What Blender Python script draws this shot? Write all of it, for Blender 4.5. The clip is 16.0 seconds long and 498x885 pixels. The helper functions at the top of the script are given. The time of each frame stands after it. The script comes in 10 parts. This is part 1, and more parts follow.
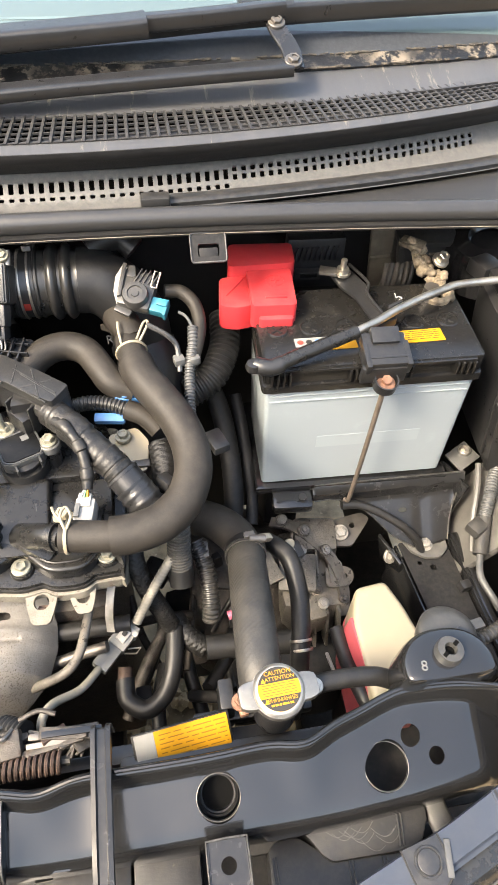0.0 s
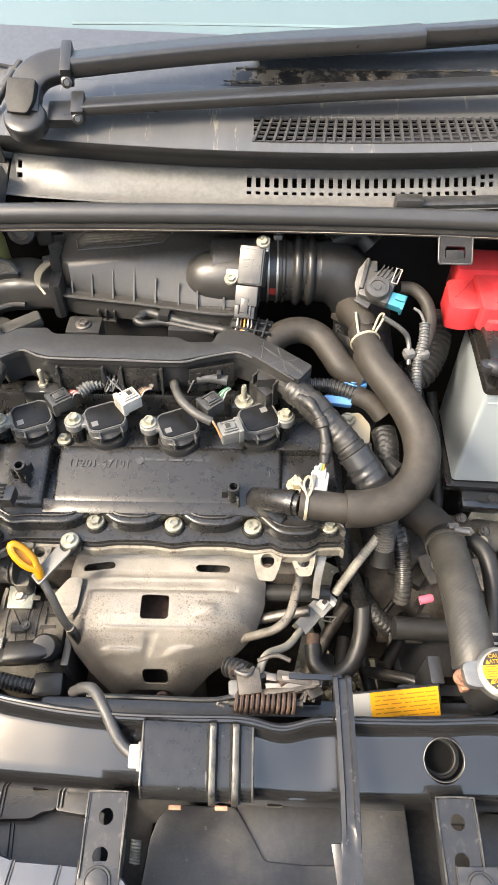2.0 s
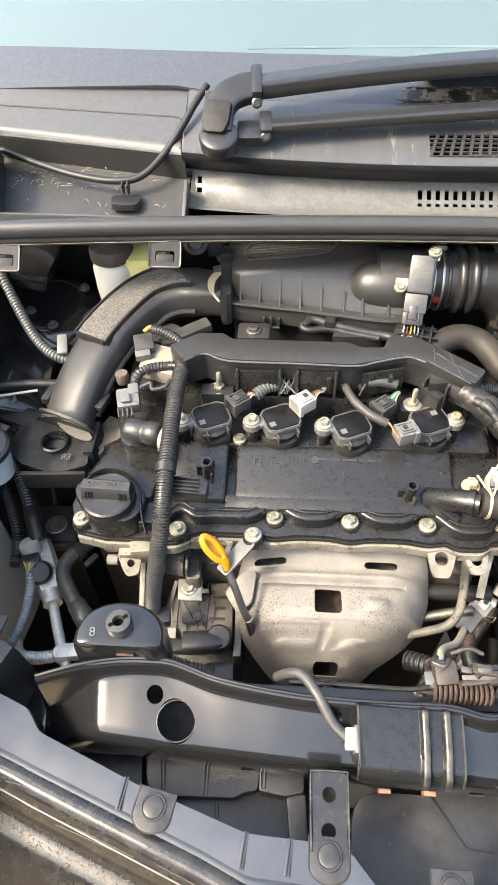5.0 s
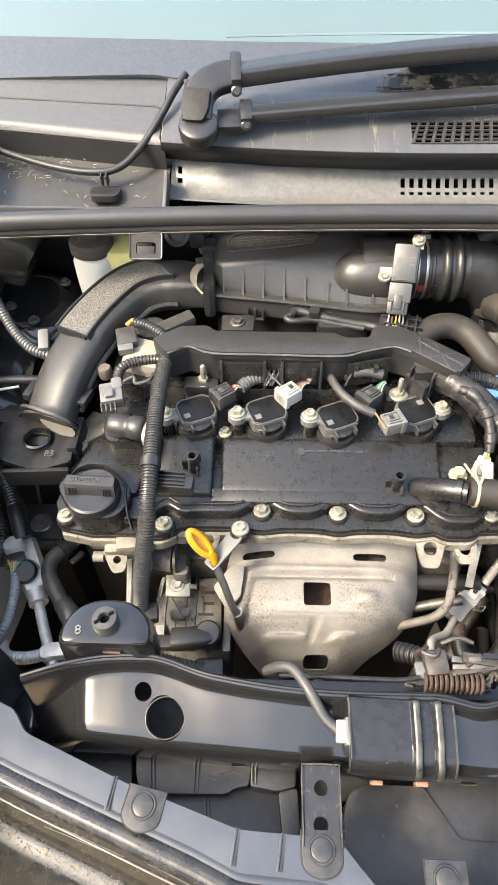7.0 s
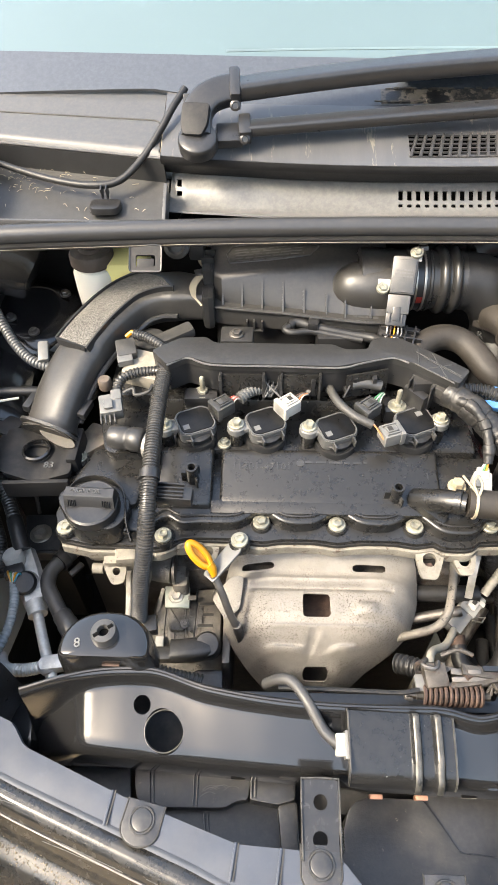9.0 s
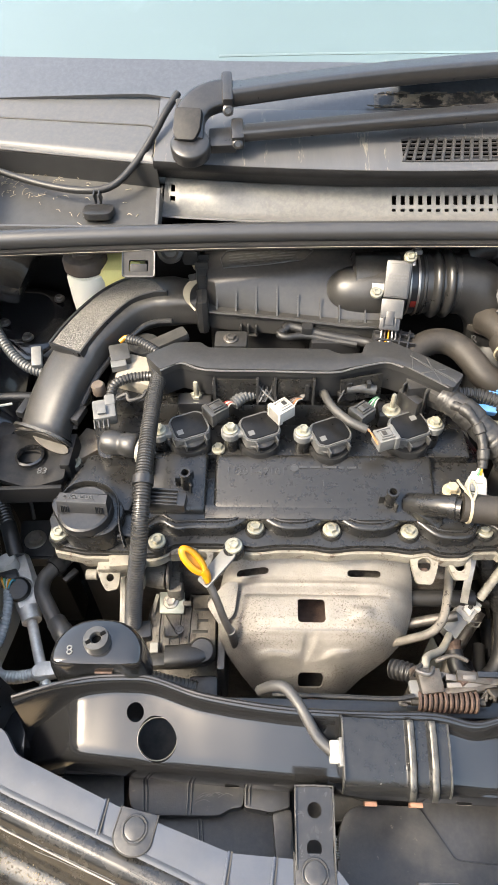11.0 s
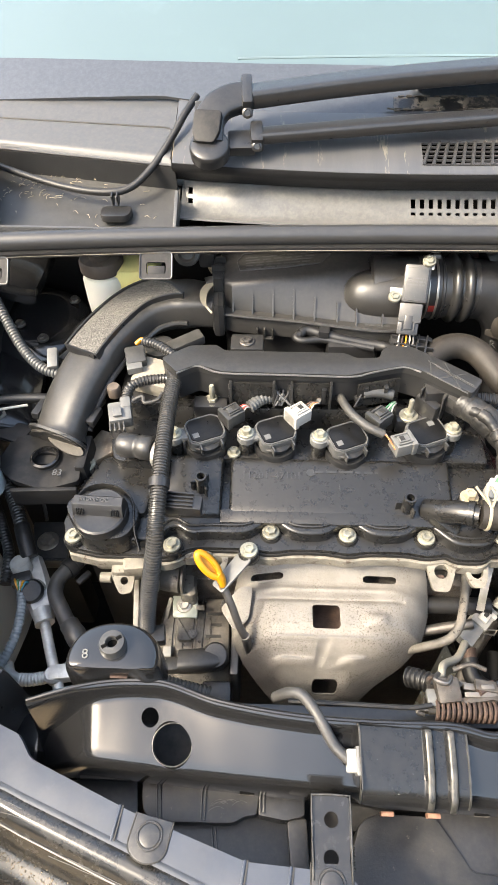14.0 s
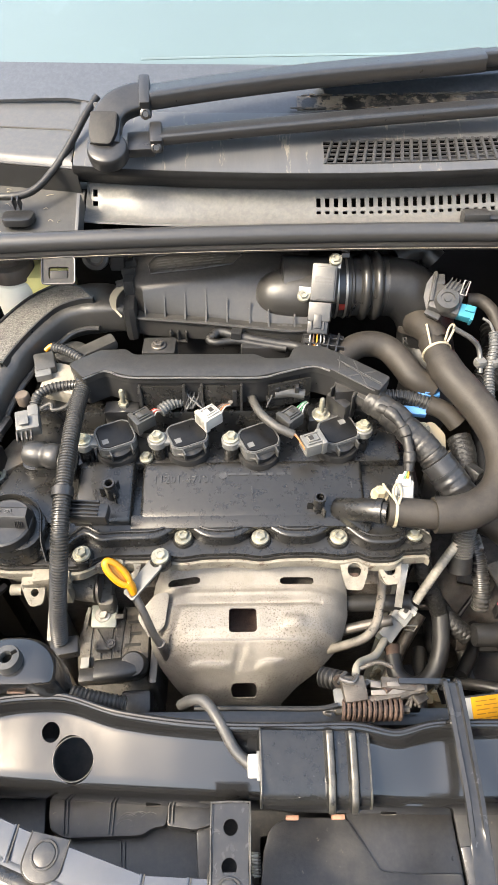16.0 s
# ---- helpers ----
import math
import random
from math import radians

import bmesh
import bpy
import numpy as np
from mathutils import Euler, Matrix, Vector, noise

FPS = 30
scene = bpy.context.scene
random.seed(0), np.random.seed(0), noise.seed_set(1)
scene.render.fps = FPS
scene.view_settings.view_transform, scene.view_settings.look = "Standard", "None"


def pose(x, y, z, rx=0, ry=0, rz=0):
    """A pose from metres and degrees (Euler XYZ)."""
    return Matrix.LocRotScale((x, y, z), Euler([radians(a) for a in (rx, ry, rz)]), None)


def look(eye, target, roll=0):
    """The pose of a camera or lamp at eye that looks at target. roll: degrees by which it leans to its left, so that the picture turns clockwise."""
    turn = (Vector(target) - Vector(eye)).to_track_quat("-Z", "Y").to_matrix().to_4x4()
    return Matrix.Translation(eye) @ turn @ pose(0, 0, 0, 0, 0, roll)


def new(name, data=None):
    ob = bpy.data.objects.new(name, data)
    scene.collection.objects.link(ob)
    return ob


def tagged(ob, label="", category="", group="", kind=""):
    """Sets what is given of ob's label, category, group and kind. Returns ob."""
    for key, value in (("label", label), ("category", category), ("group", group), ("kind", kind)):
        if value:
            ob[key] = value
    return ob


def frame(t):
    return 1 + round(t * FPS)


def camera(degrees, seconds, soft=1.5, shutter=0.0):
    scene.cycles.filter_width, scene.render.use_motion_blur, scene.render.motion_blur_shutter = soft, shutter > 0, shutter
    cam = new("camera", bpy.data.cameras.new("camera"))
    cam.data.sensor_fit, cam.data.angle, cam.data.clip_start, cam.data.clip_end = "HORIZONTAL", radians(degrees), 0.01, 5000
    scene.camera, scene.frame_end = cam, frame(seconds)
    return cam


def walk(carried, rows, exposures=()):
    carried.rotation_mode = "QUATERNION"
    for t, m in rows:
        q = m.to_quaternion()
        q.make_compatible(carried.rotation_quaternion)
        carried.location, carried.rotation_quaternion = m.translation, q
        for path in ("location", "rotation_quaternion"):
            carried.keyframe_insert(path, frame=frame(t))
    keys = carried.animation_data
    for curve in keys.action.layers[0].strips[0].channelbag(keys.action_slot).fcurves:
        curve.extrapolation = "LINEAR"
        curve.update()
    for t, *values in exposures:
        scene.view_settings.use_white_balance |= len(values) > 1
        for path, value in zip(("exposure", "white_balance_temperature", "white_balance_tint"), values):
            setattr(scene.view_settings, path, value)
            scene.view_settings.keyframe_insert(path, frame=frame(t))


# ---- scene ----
cam = camera(43.6, 16.0, soft=0.9)
METRES, EYE, TILT, LEAN, TURN = 0.477, 1.36, -50.0, -2.0, -9.1
ROWS = [
    (0.0, 0.0, 0.0, 0.0, 0.0, 0.0, -0.0),
    (0.5, -0.0392, -0.0271, 0.0072, 0.78, 0.33, -1.37),
    (1.0, -0.0792, -0.0524, 0.0005, 2.16, 0.15, -3.16),
    (1.5, -0.1809, -0.0711, -0.0354, 4.61, -0.21, -5.06),
    (2.0, -0.3203, -0.116, -0.0548, 7.17, -0.56, -6.76),
    (2.5, -0.4675, -0.1592, -0.0795, 9.39, -0.78, -8.17),
    (3.0, -0.609, -0.2088, -0.106, 10.93, -0.46, -9.04),
    (3.2, -0.646, -0.2176, -0.0946, 11.25, -0.5, -9.1),
    (5.5, -0.6294, -0.2227, -0.1351, 9.67, 0.58, -7.01),
    (6.0, -0.6296, -0.2152, -0.1359, 9.26, 0.41, -6.63),
    (6.5, -0.6269, -0.2044, -0.139, 9.09, 0.17, -6.51),
    (7.0, -0.6263, -0.2071, -0.1377, 9.11, 0.28, -6.53),
    (7.5, -0.6355, -0.2117, -0.1343, 9.3, 0.41, -6.57),
    (8.0, -0.6319, -0.2128, -0.131, 9.29, 0.61, -6.58),
    (8.5, -0.6284, -0.2113, -0.1288, 9.15, 0.79, -6.55),
    (11.0, -0.6147, -0.2045, -0.1209, 9.02, 1.2, -6.25),
    (11.5, -0.6141, -0.1984, -0.12, 9.05, 1.13, -6.18),
    (12.0, -0.6107, -0.1974, -0.1223, 8.95, 1.14, -6.22),
    (12.5, -0.6129, -0.2004, -0.1202, 9.12, 1.38, -6.43),
    (13.0, -0.6323, -0.1993, -0.1189, 9.5, 1.39, -6.72),
    (13.5, -0.6392, -0.203, -0.1163, 9.66, 1.49, -6.95),
    (14.0, -0.6393, -0.1997, -0.1193, 9.57, 1.33, -6.85),
    (14.5, -0.639, -0.1968, -0.1258, 9.13, 1.15, -6.29),
    (15.0, -0.6132, -0.1899, -0.1215, 8.14, 1.12, -5.48),
    (15.5, -0.5649, -0.1646, -0.1167, 7.27, 1.09, -4.88),
    (16.0, -0.4955, -0.164, -0.1009, 7.31, 1.73, -4.86),
]
EXPOSURES = [(0.0, 2.63, 7800, 9), (1.5, 2.63, 7800, 9), (3.0, 2.64, 7600, 8), (16.0, 2.64, 7600, 8)]
walk(cam, [(t, pose(0, 0, EYE, TILT, LEAN, TURN) @ pose(METRES * x, METRES * y, METRES * z, 90 + pitch, roll, yaw)) for t, x, y, z, yaw, pitch, roll in ROWS], EXPOSURES)

from mathutils.geometry import delaunay_2d_cdt

# ---- light ----
SUN_EL, SUN_AZ = radians(47), radians(243)
world = bpy.data.worlds.new("sky")
scene.world = world
world.use_nodes = True
wn = world.node_tree.nodes
sky = wn.new("ShaderNodeTexSky")
sky.sky_type, sky.sun_disc = "NISHITA", False
sky.sun_elevation, sky.sun_rotation = SUN_EL, SUN_AZ
sky.dust_density, sky.air_density, sky.ozone_density = 3.0, 1.15, 1.0
wn["Background"].inputs["Strength"].default_value = 0.15
world.node_tree.links.new(sky.outputs[0], wn["Background"].inputs[0])
sun = new("sun", bpy.data.lights.new("sun", "SUN"))
sun.data.energy, sun.data.angle, sun.data.color = 1.35, radians(13), (1.0, 0.975, 0.935)
# the sky's rotation turns clockwise from +y
sun.matrix_world = look((math.sin(SUN_AZ) * math.cos(SUN_EL), math.cos(SUN_AZ) * math.cos(SUN_EL), math.sin(SUN_EL)), (0, 0, 0))


# ---- materials ----
def mat(name, color, rough=0.5, metal=0.0, var=0.25, scale=40.0, bump=0.05, dust=0.0, spots=None, coat=0.0, spec=0.5, dust_col=(0.34, 0.29, 0.23), bump_scale=None, trans=0.0, aniso=None):
    """A surface with grain, larger stains, dust in patches and fine relief. spots: (colour, scale, threshold)."""
    m = bpy.data.materials.new(name)
    m.use_nodes = True
    nt = m.node_tree
    b = nt.nodes["Principled BSDF"]
    N, L = nt.nodes.new, nt.links.new
    co = N("ShaderNodeTexCoord").outputs["Object"]
    if aniso:
        mp = N("ShaderNodeMapping")
        mp.inputs["Scale"].default_value = aniso
        L(co, mp.inputs[0])
        co = mp.outputs[0]

    def noise_tex(s, detail=4.0, r=0.6):
        t = N("ShaderNodeTexNoise")
        t.inputs["Scale"].default_value, t.inputs["Detail"].default_value, t.inputs["Roughness"].default_value = s, detail, r
        L(co, t.inputs["Vector"])
        return t.outputs["Fac"]

    def ramp(fac, lo, hi):
        r = N("ShaderNodeMapRange")
        r.inputs["From Min"].default_value, r.inputs["From Max"].default_value = lo, hi
        L(fac, r.inputs["Value"])
        return r.outputs["Result"]

    def mix(fac, a, c2):
        x = N("ShaderNodeMix")
        x.data_type = "RGBA"
        for sock, v in ((x.inputs[0], fac), (x.inputs[6], a), (x.inputs[7], c2)):
            if isinstance(v, (tuple, float)):
                sock.default_value = (*v, 1) if isinstance(v, tuple) else v
            else:
                L(v, sock)
        return x.outputs[2]

    fine, coarse = noise_tex(scale * 5), noise_tex(scale * 0.6)
    dark = tuple(c * (1 - var) for c in color)
    lite = tuple(min(1, c * (1 + var)) for c in color)
    col = mix(ramp(coarse, 0.3, 0.7), dark, lite)
    col = mix(ramp(fine, 0.62, 0.85), col, tuple(min(1, c * (1 + 2 * var) + 0.01 * var) for c in color))
    rgh = ramp(coarse, 0.2, 0.8)
    rr = N("ShaderNodeMapRange")
    rr.inputs["To Min"].default_value, rr.inputs["To Max"].default_value = max(0.03, rough - 0.06), min(1, rough + 0.06)
    L(rgh, rr.inputs["Value"])
    rough_out = rr.outputs["Result"]
    if dust:
        up = N("ShaderNodeSeparateXYZ")
        L(N("ShaderNodeNewGeometry").outputs["Normal"], up.inputs[0])
        d = N("ShaderNodeMath")
        d.operation = "MULTIPLY"
        L(ramp(noise_tex(scale * 1.3, 6, 0.7), 0.42, 0.75), d.inputs[0])
        L(ramp(up.outputs[2], 0.1, 0.9), d.inputs[1])
        d2 = N("ShaderNodeMath")
        d2.operation = "MULTIPLY"
        L(d.outputs[0], d2.inputs[0])
        d2.inputs[1].default_value = dust
        col = mix(d2.outputs[0], col, dust_col)
        ra = N("ShaderNodeMath")
        ra.operation = "ADD"
        L(rough_out, ra.inputs[0])
        L(d2.outputs[0], ra.inputs[1])
        ra.use_clamp = True
        rough_out = ra.outputs[0]
    if spots:
        sc, s, th, *patch = spots
        fac = ramp(noise_tex(s, 6, 0.75), th, th + 0.05)
        if patch:
            # the marks gather in patches of that scale
            pm = N("ShaderNodeMath")
            pm.operation = "MULTIPLY"
            L(fac, pm.inputs[0])
            L(ramp(noise_tex(patch[0], 3, 0.6), 0.40, 0.56), pm.inputs[1])
            fac = pm.outputs[0]
        col = mix(fac, col, sc)
    L(col, b.inputs["Base Color"])
    L(rough_out, b.inputs["Roughness"])
    b.inputs["Metallic"].default_value = metal
    b.inputs["Specular IOR Level"].default_value = spec
    b.inputs["Coat Weight"].default_value = coat
    b.inputs["Coat Roughness"].default_value = 0.12
    b.inputs["Transmission Weight"].default_value = trans
    if bump:
        bm_ = N("ShaderNodeBump")
        bm_.inputs["Strength"].default_value, bm_.inputs["Distance"].default_value = bump, 0.002
        L(noise_tex(bump_scale or scale * 8, 5), bm_.inputs["Height"])
        L(bm_.outputs[0], b.inputs["Normal"])
    return m


PLASTIC = mat("black_plastic", (0.016, 0.016, 0.0165), 0.31, dust=0.04, bump=0.08, scale=150, var=0.12)
PLASTIC_D = mat("dusty_black_plastic", (0.020, 0.0198, 0.0195), 0.38, dust=0.06, bump=0.10, scale=150, var=0.08, spec=0.5)
AIRBOX = mat("dusty_air_box_plastic", (0.026, 0.0250, 0.0235), 0.38, dust=0.06, bump=0.10, scale=150, var=0.10, spec=0.52)
COWL = mat("cowl_plastic", (0.052, 0.0525, 0.054), 0.47, dust=0.10, bump=0.06, scale=150, var=0.10, spots=((0.30, 0.27, 0.22), 150, 0.70, 18))
COVER = mat("valve_cover_plastic", (0.0135, 0.0131, 0.0125), 0.28, dust=0.025, bump=0.06, scale=150, var=0.12, spec=0.46, spots=((0.045, 0.043, 0.040), 70, 0.70))
PAINT = mat("black_body_paint", (0.012, 0.012, 0.0123), 0.16, bump=0.35, bump_scale=13, scale=120, coat=0.35, var=0.10, spec=0.5, spots=((0.13, 0.13, 0.125), 420, 0.73, 12))
SATIN = mat("satin_black_steel", (0.016, 0.016, 0.0165), 0.24, dust=0.03, bump=0.03, scale=90, var=0.15, spots=((0.15, 0.145, 0.135), 260, 0.72, 20))
PAINT_IN = mat("dull_body_paint", (0.009, 0.009, 0.0095), 0.55, dust=0.06, bump=0.05, scale=40, var=0.2, spec=0.25)
BUMPER = mat("blue_grey_bumper", (0.037, 0.0445, 0.059), 0.40, dust=0.05, bump=0.05, bump_scale=30, scale=30, var=0.10, spec=0.36, spots=((0.15, 0.16, 0.17), 330, 0.75, 14))
CHROME = mat("bumper_edge", (0.015, 0.0148, 0.0145), 0.22, dust=0.22, coat=0.2, bump=0.02, scale=60, var=0.15, dust_col=(0.10, 0.086, 0.062), spec=0.5, spots=((0.16, 0.15, 0.13), 300, 0.70, 14))
ALLOY = mat("cast_alloy", (0.30, 0.285, 0.26), 0.5, metal=0.7, dust=0.4, bump=0.35, scale=60, var=0.35, dust_col=(0.24, 0.20, 0.16))
ALLOY_D = mat("dirty_cast_alloy", (0.120, 0.110, 0.096), 0.55, metal=0.4, dust=0.4, bump=0.5, scale=50, var=0.5, dust_col=(0.18, 0.152, 0.118), spots=((0.03, 0.026, 0.023), 90, 0.58))
HEADM = mat("bright_cast_head", (0.165, 0.150, 0.122), 0.58, metal=0.25, dust=0.2, bump=0.45, scale=60, var=0.45, dust_col=(0.20, 0.17, 0.125), spots=((0.07, 0.05, 0.036), 90, 0.57))
SHIELD = mat("heat_shield_steel", (0.188, 0.174, 0.154), 0.58, metal=0.25, dust=0.4, bump=0.35, scale=60, var=0.20, spots=((0.088, 0.070, 0.056), 480, 0.535, 12), dust_col=(0.245, 0.222, 0.188))
STEEL = mat("zinc_steel", (0.42, 0.39, 0.34), 0.36, metal=0.9, dust=0.25, bump=0.1, scale=80, var=0.3, dust_col=(0.24, 0.20, 0.15))
BOLT = mat("bolt_zinc", (0.30, 0.285, 0.225), 0.46, metal=0.6, bump=0.1, scale=120, var=0.4)
STEEL_D = mat("dark_steel", (0.14, 0.13, 0.12), 0.45, metal=0.8, dust=0.3, bump=0.2, scale=60)
RUST = mat("rusty_steel", (0.078, 0.050, 0.039), 0.7, metal=0.4, bump=0.4, scale=90, var=0.5)
COPPER = mat("copper_tab", (0.27, 0.14, 0.09), 0.55, metal=0.5, bump=0.3, scale=90, var=0.5)
RUBBER = mat("rubber_hose", (0.0235, 0.0203, 0.0170), 0.55, dust=0.06, bump=0.12, scale=60, var=0.2, spec=0.28)
RUBBER_B = mat("black_rubber", (0.013, 0.013, 0.0133), 0.42, dust=0.05, bump=0.10, scale=60, var=0.15, spec=0.36)
RUBBER_L = mat("weathered_rubber", (0.034, 0.0333, 0.0325), 0.45, dust=0.10, bump=0.08, scale=50, var=0.15, spots=((0.14, 0.125, 0.10), 240, 0.75))
LOOM = mat("loom_plastic", (0.024, 0.0235, 0.0225), 0.30, dust=0.10, bump=0.05, scale=60, var=0.2)
LOOM_G = mat("grey_loom", (0.062, 0.064, 0.064), 0.4, dust=0.15, bump=0.05, scale=60, var=0.2)
TAPE = mat("grey_tape", (0.030, 0.029, 0.027), 0.5, dust=0.25, bump=0.25, scale=60, dust_col=(0.16, 0.14, 0.11))
BATT = mat("battery_case", (0.255, 0.288, 0.303), 0.38, var=0.05, scale=8, bump=0.02, dust=0.05)
BATT_LID = mat("battery_lid", (0.0115, 0.0110, 0.0104), 0.24, dust=0.05, bump=0.05, scale=150, var=0.10, dust_col=(0.12, 0.10, 0.08), spots=((0.10, 0.09, 0.075), 260, 0.70, 20))
RED = mat("red_plastic", (0.45, 0.030, 0.036), 0.40, var=0.08, bump=0.06, scale=40, dust=0.10)
RED_D = mat("red_fluid", (0.42, 0.075, 0.090), 0.45, var=0.25, bump=0.05, scale=20)
YELLOW = mat("yellow_plastic", (0.46, 0.19, 0.006), 0.4, var=0.1, bump=0.05, scale=40)
LABEL_Y = mat("yellow_label", (0.50, 0.235, 0.008), 0.45, var=0.06, bump=0.02, scale=40)
LABEL_W = mat("white_label", (0.24, 0.235, 0.22), 0.45, var=0.12, bump=0.02, scale=40)
WHITE = mat("white_nylon", (0.34, 0.325, 0.295), 0.42, var=0.15, bump=0.06, scale=60, dust=0.15, dust_col=(0.16, 0.14, 0.11))
CREAM = mat("cream_tank", (0.27, 0.232, 0.162), 0.42, var=0.10, bump=0.03, scale=12, dust=0.1)
MILKY = mat("milky_tank", (0.36, 0.40, 0.41), 0.45, var=0.06, bump=0.03, scale=12, dust=0.05)
TANKY = mat("brake_tank", (0.74, 0.66, 0.26), 0.4, var=0.12, bump=0.04, scale=12)
GREY = mat("grey_plastic", (0.105, 0.105, 0.10), 0.36, var=0.15, dust=0.15, bump=0.08, scale=60)
GREY_D = mat("dark_grey_plastic", (0.036, 0.036, 0.035), 0.34, var=0.15, dust=0.10, bump=0.1, scale=60)
CYAN = mat("cyan_plastic", (0.020, 0.155, 0.205), 0.4, var=0.1, bump=0.04, scale=40)
BLUE = mat("blue_plastic", (0.055, 0.19, 0.42), 0.42, var=0.08, bump=0.04, scale=40, dust=0.15)
GREEN = mat("green_wire", (0.03, 0.15, 0.07), 0.4, bump=0, scale=40)
BROWN = mat("brown_cap", (0.072, 0.054, 0.042), 0.55, dust=0.3, bump=0.1, scale=40)
FOAM = mat("grey_foam_pad", (0.140, 0.133, 0.120), 0.95, var=0.75, bump=1.0, scale=950, bump_scale=1500, spec=0.1)
WEAVE = mat("braided_sleeve", (0.013, 0.0125, 0.012), 0.42, bump=0.35, scale=60, bump_scale=900, var=0.5, spec=0.35)
MARK = mat("white_paint_mark", (0.5, 0.5, 0.48), 0.6, bump=0, scale=60)
# Black for print and seams, and painted darkness in slots and the snorkel mouth.
INK_SHADE = mat("ink_and_shade_black", (0.02, 0.018, 0.015), 0.6, bump=0, scale=60)
INK_R = mat("red_ink", (0.42, 0.045, 0.03), 0.6, bump=0, scale=60)
EMBOSS = mat("embossed_grey", (0.055, 0.055, 0.054), 0.5, bump=0, scale=60)
CORRODE = mat("corroded_terminal", (0.200, 0.158, 0.108), 0.9, metal=0.0, bump=1.0, scale=110, var=0.7, bump_scale=420)
GROUND = mat("gravel_dirt", (0.20, 0.15, 0.09), 0.95, var=0.6, bump=1.0, scale=22, bump_scale=60, spots=((0.34, 0.27, 0.18), 45, 0.6))
FRIT = mat("frit_glass", (0.042, 0.046, 0.052), 0.13, dust=0.06, bump=0.0, scale=160, coat=0.4, var=0.06, spots=((0.26, 0.29, 0.31), 170, 0.725), dust_col=(0.26, 0.28, 0.30))
COWL_STREAK = mat("streaked_cowl", (0.060, 0.061, 0.064), 0.36, dust=0.05, bump=0.05, scale=1.0, var=0.10, aniso=(60, 9, 9), bump_scale=40, spots=((0.17, 0.150, 0.122), 1.6, 0.60))
# Paler than the shelf: dust, and sheen put into the base colour.
COWL_PALE = mat("dusty_sheen_cowl", (0.090, 0.089, 0.086), 0.36, dust=0.25, bump=0.06, scale=150, var=0.12, dust_col=(0.28, 0.255, 0.21))
COWL_DUST = mat("yellow_dusted_cowl", (0.028, 0.0275, 0.026), 0.45, dust=0.05, bump=0.1, scale=200, var=0.25, dust_col=(0.16, 0.135, 0.10), spots=((0.24, 0.215, 0.17), 260, 0.68, 26))
# Near-black that stands in for shade inside holes, slots and behind the grille.
VOID_SHADE = mat("void_shade_black", (0.004, 0.004, 0.004), 0.9, bump=0, scale=40, spec=0.05)
COWL_FACE = mat("dusty_cowl_face", (0.020, 0.020, 0.020), 0.36, dust=0.1, bump=0.08, scale=90, var=0.2, spots=((0.17, 0.15, 0.12), 200, 0.70))
TANK_W = mat("milky_white_tank", (0.66, 0.63, 0.54), 0.42, var=0.06, bump=0.03, scale=12)
DUSTY = mat("tan_dusted_plastic", (0.062, 0.055, 0.044), 0.7, var=0.4, bump=0.2, scale=60)
SEAL = mat("weatherstrip_rubber", (0.030, 0.0295, 0.0295), 0.33, dust=0.03, bump=0.05, scale=90, var=0.04, spots=((0.16, 0.14, 0.11), 260, 0.77))
GREY_M = mat("sensor_grey_plastic", (0.068, 0.068, 0.066), 0.36, var=0.12, dust=0.1, bump=0.06, scale=60)
# Its black also stands in for shade on the cowl band and gap strips.
MATT = mat("matt_black_clip_shade", (0.012, 0.012, 0.0125), 0.55, dust=0.05, bump=0.1, scale=150, spec=0.25)
CHIPPED = mat("chipped_black_plate", (0.014, 0.014, 0.014), 0.22, dust=0.02, bump=0.02, scale=90, var=0.08, spots=((0.30, 0.29, 0.27), 210, 0.655, 24))
DIRTY = mat("dirty_grey_paint", (0.082, 0.079, 0.073), 0.36, dust=0.35, bump=0.12, scale=50, var=0.35, dust_col=(0.16, 0.147, 0.122), spots=((0.04, 0.037, 0.032), 60, 0.62, 16))
# Opaque pale blue base: the sky's brightness is put into the colour.
GLASS = mat("sky_toned_windscreen_glass", (0.078, 0.113, 0.116), 0.14, var=0.06, bump=0, scale=3, coat=0.6, spots=((0.32, 0.35, 0.345), 260, 0.74))
TONGUE = mat("dusty_tongue_plastic", (0.022, 0.0225, 0.024), 0.33, dust=0.10, bump=0.06, scale=90, var=0.2, spots=((0.10, 0.085, 0.06), 160, 0.62, 30))
RESIN = mat("potting_resin", (0.0055, 0.0056, 0.0060), 0.30, bump=0.03, scale=90, var=0.2, dust=0.02, spec=0.22, spots=((0.10, 0.10, 0.095), 300, 0.70, 30))
# Worn paint on the cover plate; painted highlight on the battery tray's folds.
WORN_GLINT = mat("worn_and_glint_edge", (0.065, 0.062, 0.056), 0.34, metal=0.45, bump=0.12, scale=90, var=0.6, dust=0.1, spots=((0.02, 0.02, 0.02), 130, 0.55))
TAPE_G = mat("glossy_loom_tape", (0.0150, 0.0145, 0.0138), 0.40, bump=0.25, scale=60, bump_scale=240, var=0.3, dust=0.10, spec=0.45)
GUIDE = mat("dusty_air_guide", (0.030, 0.030, 0.0305), 0.42, dust=0.16, bump=0.10, scale=60, var=0.2, dust_col=(0.17, 0.15, 0.12), spots=((0.13, 0.115, 0.085), 90, 0.64, 22))
MUD = mat("mud_stained_black", (0.010, 0.010, 0.010), 0.4, bump=0.2, scale=40, var=0.3, spots=((0.175, 0.145, 0.108), 48, 0.50, 14))
